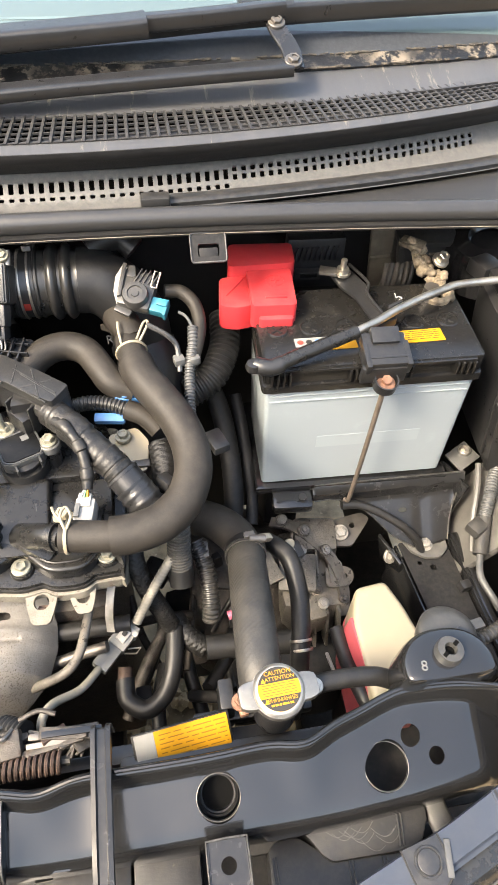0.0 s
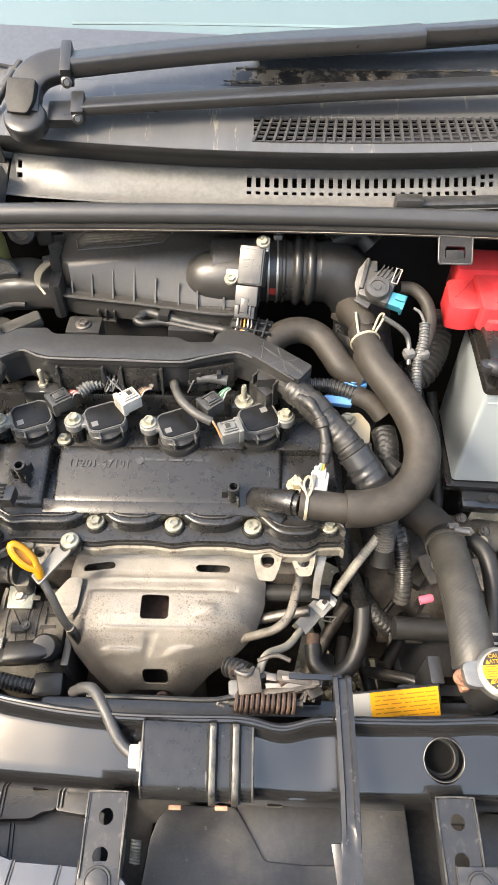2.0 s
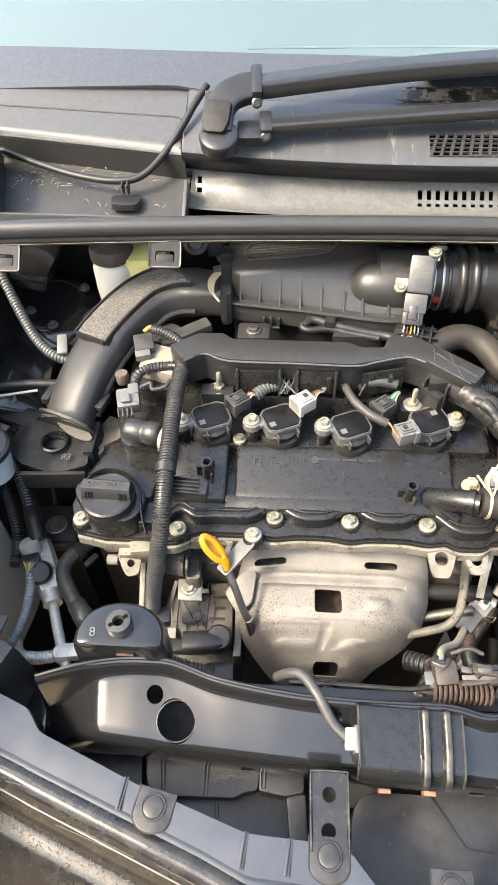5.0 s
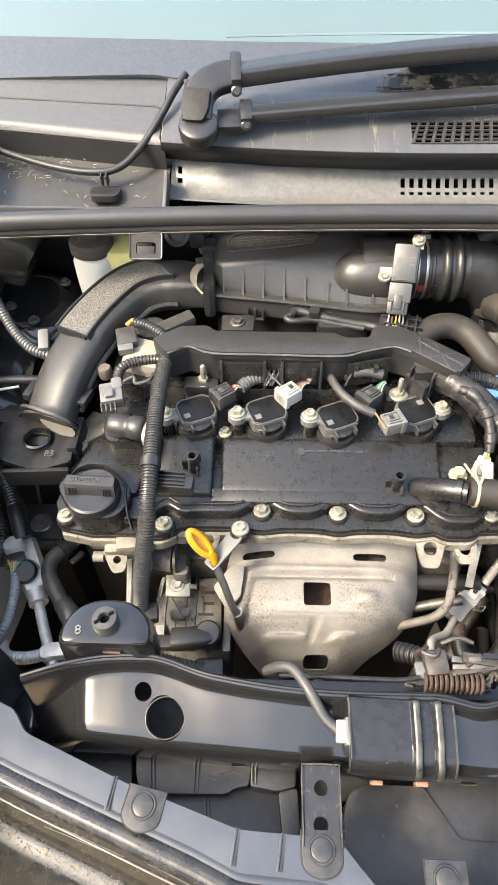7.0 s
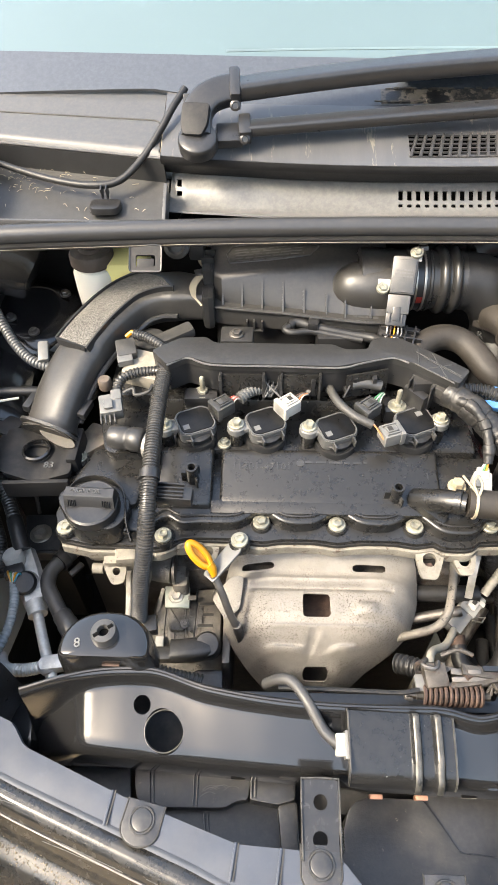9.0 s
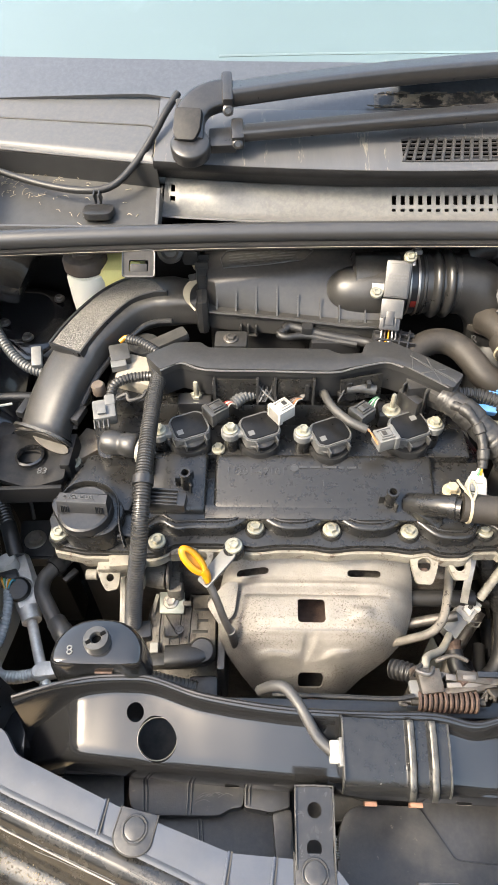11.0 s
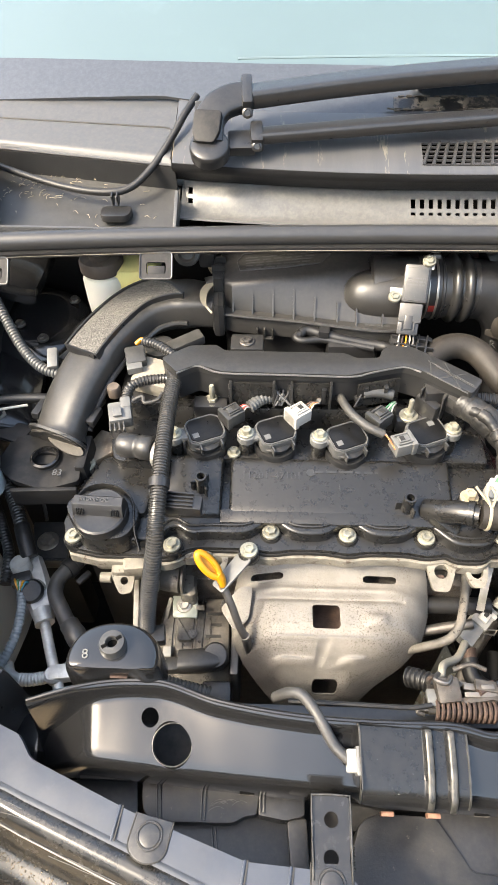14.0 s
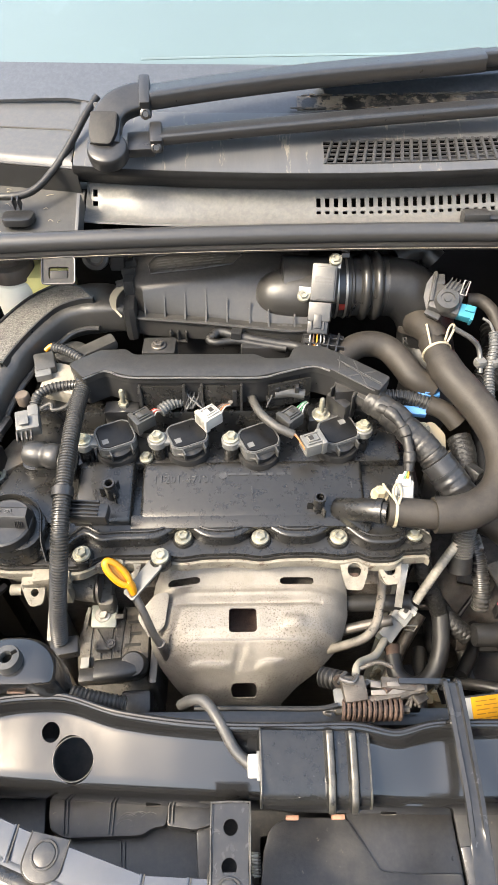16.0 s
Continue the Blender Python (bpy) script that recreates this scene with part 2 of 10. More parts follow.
SLAT = mat("grille_plastic", (0.026, 0.026, 0.0265), 0.42, dust=0.08, bump=0.05, scale=150, var=0.12)
CAST_TEXT = mat("cast_letter_plastic", (0.030, 0.0295, 0.029), 0.36, bump=0.03, scale=90, var=0.1)
RED_W = mat("red_wire", (0.30, 0.045, 0.035), 0.45, bump=0, scale=40)
ORANGE_W = mat("orange_wire", (0.42, 0.15, 0.05), 0.45, bump=0, scale=40)
GRIME = mat("grimy_latch_steel", (0.066, 0.058, 0.050), 0.5, metal=0.45, bump=0.4, scale=110, var=0.6, spots=((0.050, 0.034, 0.025), 120, 0.56))
TAN_P = mat("tan_dusty_panel", (0.115, 0.102, 0.080), 0.55, bump=0.15, scale=50, var=0.35, dust=0.4)


# ---- building tools ----
def thing(name, label, category, group="", at=(0, 0, 0), kind=""):
    ob = new(name)
    ob.empty_display_size = 0.02
    ob.location = at
    ob.matrix_world = Matrix.Translation(at)
    return tagged(ob, label, category, group, kind)


def part(name, bm, material, parent=None, label="", smooth=40):
    """Link a bmesh, given in the world's metres, as one mesh under a thing."""
    if smooth:
        for f in bm.faces:
            f.smooth = True
        cosv = math.cos(radians(smooth))
        for e in bm.edges:
            if len(e.link_faces) == 2:
                e.smooth = e.link_faces[0].normal.dot(e.link_faces[1].normal) > cosv
    me = bpy.data.meshes.new(name)
    bm.normal_update()
    bm.to_mesh(me)
    bm.free()
    me.materials.append(material)
    ob = new(name, me)
    if parent is not None:
        base = parent
        total = Vector((0, 0, 0))
        while base is not None:
            total += base.location
            base = base.parent
        me.transform(Matrix.Translation(-total))
        ob.parent = parent
    if label:
        ob["label"] = label
    return ob


def solo(name, bm, material, label, category, group="", kind="", smooth=40):
    return tagged(part(name, bm, material, None, "", smooth), label, category, group, kind)


def fix(bm):
    bmesh.ops.recalc_face_normals(bm, faces=bm.faces)
    bm.normal_update()
    return bm


def box(c, size, rot=(0, 0, 0), bevel=0.0, seg=2, bm=None, taper=1.0):
    """A box with rounded edges. taper: size of the top against the bottom."""
    b2 = bmesh.new()
    bmesh.ops.create_cube(b2, size=1.0)
    for v in b2.verts:
        k = taper if v.co.z > 0 else 1.0
        v.co = Vector((v.co.x * size[0] * k, v.co.y * size[1] * k, v.co.z * size[2]))
    if bevel:
        bmesh.ops.bevel(b2, geom=b2.edges[:], offset=bevel, segments=seg, affect="EDGES", profile=0.6)
    b2.transform(pose(*c, *rot))
    return join(bm, b2)


def join(bm, b2):
    fix(b2)
    if bm is None:
        return b2
    me = bpy.data.meshes.new("tmp")
    b2.to_mesh(me)
    b2.free()
    bm.from_mesh(me)
    bpy.data.meshes.remove(me)
    bm.normal_update()
    return bm


def spline(pts, n=8):
    """Catmull-Rom through the points."""
    P = [Vector(p) for p in pts]
    if len(P) == 2:
        return [P[0].lerp(P[1], i / n) for i in range(n + 1)]
    P = [2 * P[0] - P[1]] + P + [2 * P[-1] - P[-2]]
    out = []
    for i in range(1, len(P) - 2):
        a, b, c, d = P[i - 1:i + 3]
        for k in range(n):
            t = k / n
            out.append(0.5 * ((2 * b) + (c - a) * t + (2 * a - 5 * b + 4 * c - d) * t * t + (3 * b - a - 3 * c + d) * t ** 3))
    out.append(P[-2])
    return out


def resample(line, step):
    out, acc = [line[0]], 0.0
    for a, b in zip(line, line[1:]):
        d = (b - a).length
        while acc + d >= step:
            a = a.lerp(b, (step - acc) / d)
            out.append(a)
            d, acc = (b - a).length, 0.0
        acc += d
    if (out[-1] - line[-1]).length > step * 0.3:
        out.append(line[-1])
    return out


def sweep(line, rings, bm=None, caps=True):
    """A skin over a line: rings(i, n) gives (offset list in 2D) for the i-th place."""
    b2 = bmesh.new()
    n = len(line)
    T = [(line[min(i + 1, n - 1)] - line[max(i - 1, 0)]).normalized() for i in range(n)]
    up = Vector((0, 0, 1)) if abs(T[0].z) < 0.9 else Vector((0, 1, 0))
    side = T[0].cross(up).normalized()
    prev = None
    first = None
    for i in range(n):
        side = (side - T[i] * side.dot(T[i])).normalized()
        nrm = side.cross(T[i]).normalized()
        ring = [b2.verts.new(line[i] + side * u + nrm * v) for u, v in rings(i, n)]
        if prev:
            for k in range(len(ring)):
                b2.faces.new((prev[k - 1], prev[k], ring[k], ring[k - 1]))
        else:
            first = ring
        prev = ring
    if caps:
        b2.faces.new(first)
        b2.faces.new(prev[::-1])
    return join(bm, b2)


def circle(r, k=14, sx=1.0):
    return [(r * sx * math.cos(2 * math.pi * i / k), r * math.sin(2 * math.pi * i / k)) for i in range(k)]


def tube(pts, r, k=14, n=8, bm=None, r2=None):
    line = spline(pts, n)
    return sweep(line, lambda i, m: circle(r + ((r2 if r2 is not None else r) - r) * i / (m - 1), k), bm)


def ribbed(pts, r, pitch=0.004, depth=0.0012, k=12, bm=None):
    """A corrugated tube."""
    line = resample(spline(pts, 10), pitch / 4)
    return sweep(line, lambda i, m: circle(r - (depth if i % 4 in (2, 3) else 0.0), k), bm)


def spring(pts, r, wire, pitch, k=6, bm=None):
    line = resample(spline(pts, 8), pitch / 10)
    n = len(line)
    T = (line[-1] - line[0]).normalized()
    a = T.cross(Vector((0, 0, 1))).normalized()
    b = a.cross(T)
    coil = [p + (a * math.cos(i * 0.628) + b * math.sin(i * 0.628)) * r for i, p in enumerate(line)]
    return sweep(coil, lambda i, m: circle(wire, k), bm)


def lathe(profile, m, k=20, bm=None, cap=True):
    """Turn a profile of (radius, height) about z, at the pose m."""
    b2 = bmesh.new()
    prev = None
    for r, h in profile:
        if r < 1e-6:
            ring = [b2.verts.new((0, 0, h))]
        else:
            ring = [b2.verts.new((r * math.cos(2 * math.pi * i / k), r * math.sin(2 * math.pi * i / k), h)) for i in range(k)]
        if prev:
            for i in range(k):
                a, b = prev[i - 1] if len(prev) > 1 else prev[0], prev[i] if len(prev) > 1 else prev[0]
                c, d = ring[i] if len(ring) > 1 else ring[0], ring[i - 1] if len(ring) > 1 else ring[0]
                vs = []
                for v in (a, b, c, d):
                    if v not in vs:
                        vs.append(v)
                if len(vs) > 2:
                    b2.faces.new(vs)
        prev = ring
    if len(prev) > 1 and cap:
        b2.faces.new(prev)
    b2.transform(m)
    return join(bm, b2)


def prism(outline, z0, z1, bevel=0.0, m=None, bm=None, seg=2):
    """An outline in x, y, drawn up from z0 to z1, its top edge rounded."""
    b2 = bmesh.new()
    bot = [b2.verts.new((x, y, z0)) for x, y in outline]
    top = [b2.verts.new((x, y, z1)) for x, y in outline]
    f = b2.faces.new(top)
    b2.faces.new(bot[::-1])
    for i in range(len(bot)):
        b2.faces.new((bot[i - 1], bot[i], top[i], top[i - 1]))
    fix(b2)
    if bevel:
        bmesh.ops.bevel(b2, geom=[e for e in f.edges], offset=bevel, segments=seg, affect="EDGES", profile=0.6)
    if m is not None:
        b2.transform(m)
    return join(bm, b2)


def round_poly(pts, r, n=4):
    """The outline with its corners rounded."""
    out = []
    P = [Vector(p) for p in pts]
    for i, p in enumerate(P):
        a, b = P[i - 1], P[(i + 1) % len(P)]
        da, db = (a - p), (b - p)
        k = min(r, da.length * 0.45, db.length * 0.45)
        s, e = p + da.normalized() * k, p + db.normalized() * k
        for j in range(n + 1):
            t = j / n
            q = s * (1 - t) ** 2 + p * 2 * t * (1 - t) + e * t * t
            out.append((q.x, q.y))
    return out


def disc(cx, cy, r, k=24, ry=None):
    return [(cx + r * math.cos(2 * math.pi * i / k), cy + (ry or r) * math.sin(2 * math.pi * i / k)) for i in range(k)]


def inside(p, poly):
    x, y = p
    hit = False
    for i in range(len(poly)):
        (x1, y1), (x2, y2) = poly[i - 1], poly[i]
        if (y1 > y) != (y2 > y) and x < (x2 - x1) * (y - y1) / (y2 - y1) + x1:
            hit = not hit
    return hit


def sheet(outline, holes, surf, step, thick=0.0, bm=None):
    """A pressed sheet over a flat outline with holes, bent by surf(u, v) -> point, with a thickness below."""
    pts, edges = [], []
    for loop in [outline, *holes]:
        k = len(pts)
        pts += [Vector(p) for p in loop]
        edges += [(k + i, k + (i + 1) % len(loop)) for i in range(len(loop))]
    us, vs = [p[0] for p in outline], [p[1] for p in outline]
    su, sv = step if isinstance(step, tuple) else (step, step)
    nu, nv = int((max(us) - min(us)) / su), int((max(vs) - min(vs)) / sv)
    for i in range(1, nu + 1):
        for j in range(1, nv + 1):
            p = (min(us) + i * su, min(vs) + j * sv)
            if inside(p, outline) and not any(inside(p, h) for h in holes):
                near = min((p[0] - q[0]) ** 2 / su ** 2 + (p[1] - q[1]) ** 2 / sv ** 2 for q in pts[:len(edges)])
                if near > 0.12:
                    pts.append(Vector(p))
    verts, _, faces, *_ = delaunay_2d_cdt(pts, edges, [], 0, 1e-6)
    b2 = bmesh.new()
    made = [b2.verts.new(surf(v.x, v.y)) for v in verts]
    for f in faces:
        c = sum((verts[i] for i in f), Vector((0, 0))) / len(f)
        if inside(c, outline) and not any(inside(c, h) for h in holes):
            b2.faces.new([made[i] for i in f])
    for v in [v for v in b2.verts if not v.link_faces]:
        b2.verts.remove(v)
    fix(b2)
    if sum(f.normal.z for f in b2.faces) < 0:
        bmesh.ops.reverse_faces(b2, faces=b2.faces)
    if thick:
        bmesh.ops.solidify(b2, geom=b2.faces[:], thickness=thick)
    return join(bm, b2)


def lin_tab(tab, x):
    """Straight lines between the values of a short table."""
    if x <= tab[0][0]:
        return tab[0][1]
    for (a, va), (b, vb) in zip(tab, tab[1:]):
        if x <= b:
            return va + (vb - va) * (x - a) / (b - a)
    return tab[-1][1]


def lerp_tab(tab, x):
    """Smooth values from a short table of (x, value)."""
    if x <= tab[0][0]:
        return tab[0][1]
    if x >= tab[-1][0]:
        return tab[-1][1]
    n = len(tab)
    for i in range(n - 1):
        (a, va), (b, vb) = tab[i], tab[i + 1]
        if x <= b:
            h = b - a
            slope = (vb - va) / h
            before = (va - tab[i - 1][1]) / (a - tab[i - 1][0]) if i else slope
            after = (tab[i + 2][1] - vb) / (tab[i + 2][0] - b) if i < n - 2 else slope
            ma, mb = (before + slope) / 2 if before * slope > 0 else 0.0, (after + slope) / 2 if after * slope > 0 else 0.0
            t = (x - a) / h
            return va * (2 * t ** 3 - 3 * t * t + 1) + ma * h * (t ** 3 - 2 * t * t + t) + vb * (3 * t * t - 2 * t ** 3) + mb * h * (t ** 3 - t * t)


def poly_at(pts, s):
    """The point at length s along a line of points."""
    for a, b in zip(pts, pts[1:]):
        d = math.hypot(b[0] - a[0], b[1] - a[1])
        if s <= d:
            return a[0] + (b[0] - a[0]) * s / d, a[1] + (b[1] - a[1]) * s / d
        s -= d
    return pts[-1]


def lettering(text, size, m, material, parent, name="lettering", depth=0.0003):
    """Flat words from the built-in font, centred on the pose m."""
    cu = bpy.data.curves.new(name, "FONT")
    cu.body, cu.size, cu.align_x, cu.align_y, cu.extrude, cu.resolution_u = text, size, "CENTER", "CENTER", depth, 2
    tmp = bpy.data.objects.new(name, cu)
    scene.collection.objects.link(tmp)
    bpy.context.view_layer.update()
    me = bpy.data.meshes.new_from_object(tmp.evaluated_get(bpy.context.evaluated_depsgraph_get()))
    bpy.data.objects.remove(tmp)
    bm = bmesh.new()
    bm.from_mesh(me)
    bpy.data.meshes.remove(me)
    bm.transform(m)
    return part(name, bm, material, parent, smooth=0)


def bars(m, rows, width, height, material, parent, name="print", fill=0.5, seed=1):
    """Unreadable print: short bars in rows on a plate of width x height."""
    rnd = random.Random(seed)
    bm = bmesh.new()
    rh = height / rows
    for i in range(rows):
        y = height / 2 - rh * (i + 0.5)
        x = -width / 2
        while x < width / 2 - 0.001:
            w = min(rnd.uniform(0.08, 0.3) * width, width / 2 - x)
            b2 = bmesh.new()
            bmesh.ops.create_cube(b2, size=1.0)
            for v in b2.verts:
                v.co = Vector((v.co.x * w + x + w / 2, v.co.y * rh * fill + y, v.co.z * 0.0003))
            b2.transform(m)
            join(bm, b2)
            x += w + width * rnd.uniform(0.03, 0.06)
    return part(name, bm, material, parent, smooth=0)


def bolt(c, r=0.008, h=0.006, material=None, parent=None, rot=(0, 0, 0), name="bolt", flange=1.5):
    """A hexagon flange bolt."""
    m = pose(*c, *rot)
    bm = lathe([(0, -0.002), (r * flange, -0.002), (r * flange, 0.0008), (r * (flange - 0.12), 0.0016), (r * 0.99, 0.0016)], m, 20)
    lathe([(r, 0.001), (r, h - 0.0008), (r * 0.9, h), (r * 0.55, h), (r * 0.5, h - 0.0012), (0, h - 0.0012)], m, 6, bm)
    return part(name, bm, material or BOLT, parent, smooth=30)


def clamp_ring(c, axis, r, w, material, parent, name="hose_clamp"):
    """A band round a hose."""
    q = Vector(axis).to_track_quat("Z", "Y").to_matrix().to_4x4()
    m = Matrix.Translation(c) @ q
    return part(name, lathe([(r, -w / 2), (r + 0.0012, -w / 2), (r + 0.0016, 0), (r + 0.0012, w / 2), (r, w / 2)], m, 20, cap=False), material, parent)

# ---- setting: ground, body shell ----
MID = -0.121                      # the car's middle line

bm = bmesh.new()
bmesh.ops.create_grid(bm, x_segments=2, y_segments=2, size=400)
solo("ground", bm, GROUND, "brown gravelly dirt ground under the car", "ground", kind="structure")
bm = bmesh.new()
rnd = random.Random(4)
for _ in range(1100):
    b2 = bmesh.new()
    bmesh.ops.create_icosphere(b2, subdivisions=1, radius=rnd.uniform(0.004, 0.017))
    for v in b2.verts:
        v.co *= rnd.uniform(0.75, 1.2)
    b2.transform(pose(rnd.uniform(-0.45, 0.35), rnd.uniform(0.0, 0.5), 0.003, 0, 0, rnd.uniform(0, 360)))
    join(bm, b2)
solo("gravel", bm, mat("gravel_stone", (0.40, 0.30, 0.18), 0.9, var=0.5, scale=30, bump=0.4), "loose brown gravel stones on the dirt ground", "gravel", kind="stuff")


# Walls out of view, added so glossy parts have something dark to reflect.
UNSEEN_WALL = mat("unseen_wall_grey", (0.085, 0.080, 0.070), 0.85, var=0.35, bump=0.3, scale=2.0)
for nm, c, size in (("unseen_wall_front", (0, -6.5, 1.6), (14, 0.3, 3.2)), ("unseen_wall_back", (0, 8.5, 1.6), (14, 0.3, 3.2)), ("unseen_wall_left", (-6.5, 1, 1.6), (0.3, 14.6, 3.2)), ("unseen_wall_right", (6.5, 1, 1.6), (0.3, 14.6, 3.2))):
    b2 = bmesh.new()
    bmesh.ops.create_cube(b2, size=1.0)
    b2.transform(Matrix.Translation(c) @ Matrix.Diagonal((*size, 1)))
    solo(nm, b2, UNSEEN_WALL, "unseen plain wall added round the car to darken reflections", "wall", kind="structure", smooth=0)


def wall_box(name, c, size, rot=(0, 0, 0), material=PAINT_IN, label="", bevel=0.01):
    return solo(name, box(c, size, rot, bevel), material, label or "dull black painted panel closing off the engine bay, largely unseen", "body panel", kind="structure")


wall_box("wall_bulkhead", (MID, 0.735, 0.650), (1.25, 0.03, 0.71), (-2, 0, 0))
wall_box("wall_inner_left", (-0.72, 0.36, 0.54), (0.03, 0.95, 0.80), (0, 4, 0))
wall_box("wall_inner_right", (0.49, 0.36, 0.62), (0.03, 0.85, 0.64), (0, -4, 0))
wall_box("subframe_floor", (-0.40, 0.46, 0.22), (0.56, 0.50, 0.05))
# Trays out of sight below, added to keep daylight out of the bay.
wall_box("unseen_tray_left", (-0.50, 0.24, 0.17), (0.56, 0.8, 0.02))
wall_box("unseen_tray_right", (0.40, 0.24, 0.17), (0.24, 0.6, 0.02))
wall_box("unseen_tray_front", (MID, 0.02, 0.19), (1.3, 0.24, 0.02))
wall_box("subframe_side", (0.30, 0.42, 0.24), (0.26, 0.5, 0.06))


# ---- radiator support ----
def beam_rear(x):
    d = abs(x - MID)
    y = lerp_tab([(0.0, 0.126), (0.16, 0.1275), (0.24, 0.138), (0.30, 0.1525), (0.345, 0.150), (0.42, 0.130)], d)
    return y - 0.008 * math.exp(-((x - 0.085) / 0.022) ** 2) - 0.006 * math.exp(-((x + 0.126) / 0.022) ** 2)


def beam_frontline(x):
    return lerp_tab([(-0.54, 0.100), (-0.40, 0.090), (-0.24, 0.080), (0.0, 0.074), (0.12, 0.075), (0.30, 0.088)], x)


def beam_point(x, s):
    """s runs from the rear lip (0) over the face (0.25 to 0.75) to the lower front flange (1)."""
    yr, yf = beam_rear(x), beam_frontline(x)
    d = abs(x - MID)
    drop = 0.0 if d < 0.28 else 4.0 * (d - 0.28) ** 3 if d < 0.348 else 0.001258 + 0.0555 * (d - 0.348) + 25.0 * (d - 0.348) ** 2 if d < 0.365 else 0.009427 + 0.9055 * (d - 0.365)
    lip = lerp_tab([(0.0, 0.0), (0.25, 0.0), (0.3, 0.004), (0.37, 0.004), (0.42, 0.0)], d)
    dip = 0.005 * math.exp(-((x + 0.126) / 0.022) ** 2)
    prof = [(yr + 0.005, 0.815 + lip), (yr + 0.003, 0.826 + lip - dip), (yr - 0.001, 0.829 + lip - dip), (yr - 0.0045, 0.8265 + lip - dip), (yr - 0.007, 0.818),
            (yr - 0.010, 0.8140), (yr - 0.010 + (yf - yr + 0.017) * 0.545, 0.8050), (yf + 0.007, 0.7975), (yf + 0.001, 0.793), (yf - 0.003, 0.783), (yf - 0.004, 0.768), (yf - 0.003, 0.752), (yf - 0.001, 0.742), (yf + 0.002, 0.736)]
    keys = [0, 0.05, 0.1, 0.15, 0.2, 0.26, 0.5, 0.7, 0.76, 0.81, 0.87, 0.93, 0.965, 1.0]
    for i in range(len(keys) - 1):
        if s <= keys[i + 1] + 1e-9:
            t = (s - keys[i]) / (keys[i + 1] - keys[i])
            y = prof[i][0] + (prof[i + 1][0] - prof[i][0]) * t
            z = prof[i][1] + (prof[i + 1][1] - prof[i][1]) * t
            break
    k = min(1.0, max(0.0, (s - 0.12) / 0.12))
    wave = (0.0010 * math.sin(x * 40 + 1.0) + 0.00012 * math.sin(x * 143 + 2.0)) * k
    step = -0.004 * k * max(0.0, math.exp(-((x + 0.112) / 0.03) ** 4)) if s < 0.8 else 0.0
    return Vector((x, y, z - drop * k + wave + step))


def beam_s(x, y):
    """The s at which the face reaches y."""
    lo, hi = 0.26, 0.76
    for _ in range(30):
        m_ = (lo + hi) / 2
        if beam_point(x, m_).y > y:
            lo = m_
        else:
            hi = m_
    return lo


def beam_hole(cx, cy, r, k=28):
    return [(cx + r * math.cos(2 * math.pi * i / k), beam_s(cx, cy + r * 0.999 * math.sin(2 * math.pi * i / k))) for i in range(k)]


support = thing("radiator_support", "glossy black painted steel radiator support beam with round holes", "radiator support", at=(MID, 0.1, 0.75))
HOLES = [(-0.402, 0.1085, 0.0175), (-0.4235, 0.1285, 0.0078), (0.150, 0.102, 0.0185), (0.1755, 0.121, 0.0085), (0.1945, 0.104, 0.0068), (0.0115, 0.1000, 0.0172)]
edge_top = [(MID - 0.415 + 0.83 * i / 180, 0.0) for i in range(181)]
edge_bot = [(MID + 0.415 - 0.83 * i / 180, 1.0) for i in range(181)]
part("beam", sheet(edge_top + edge_bot, [beam_hole(*h) for h in HOLES], beam_point, (0.0046, 0.0245), 0.0016), PAINT, support, smooth=60)
for hx, hy, hr in HOLES:
    if hr < 0.01:
        continue
    s0 = beam_s(hx, hy)
    p, fall = beam_point(hx, s0), beam_point(hx, s0 - 0.05) - beam_point(hx, s0 + 0.05)
    part("hole_rim", lathe([(hr + 0.0001, -0.002), (hr + 0.0004, 0.0002), (hr, 0.0004), (hr - 0.0003, 0.0002), (hr - 0.0004, -0.003)], pose(*p, math.degrees(math.atan2(fall.z, fall.y)), 0, 0), 36, cap=False), STEEL_D, support, "bare metal hole edge")
# the tube end under the middle hole
part("rubber_cup", lathe([(0.0165, -0.020), (0.0165, -0.012), (0.0145, -0.011), (0.0140, -0.014), (0.0130, -0.0145), (0.0125, -0.020)], pose(*beam_point(0.0115, beam_s(0.0115, 0.1000)), 22, 0, 0), 28, cap=False), MATT, support)
# Black disc painted in for the darkness down the cup.
part("bore_shade", lathe([(0.0128, -0.0185), (0, -0.0185)], pose(*beam_point(0.0115, beam_s(0.0115, 0.1000)), 22, 0, 0), 24), VOID_SHADE, support, "black disc standing in for the bore's shade")
part("rolled_lip", tube([beam_point(MID - 0.41 + 0.82 * i / 120, 0.09) + Vector((0, 0, 0.0004)) for i in range(121)], 0.0019, 8, 1), PAINT, support)
for x in (-0.526, -0.506, -0.336, -0.130, 0.02):
    c = beam_point(x, 0.90)
    part("drain_slot", box((c.x, c.y - 0.0002, c.z), (0.013, 0.0016, 0.0032), (0, 0, 0), 0.0007), VOID_SHADE, support, "small drain slot")
    part("slot_edge", tube([(c.x + 0.0065 * math.cos(a), c.y - 0.0012, c.z - 0.0004 + 0.0021 * math.sin(a)) for a in [math.pi * (1 + k / 8) for k in range(9)]], 0.0004, 6, 1), STEEL_D, support)
# inner closing panel of the beam
part("inner_panel", box((MID, 0.115, 0.752), (0.74, 0.05, 0.004), (0, 0, 0), 0.001), PAINT_IN, support)
for sx in (-1, 1):
    part("end_gusset", box((MID + sx * 0.42, 0.125, 0.69), (0.03, 0.06, 0.10), (0, sx * 18, sx * -12), 0.006), PAINT, support)


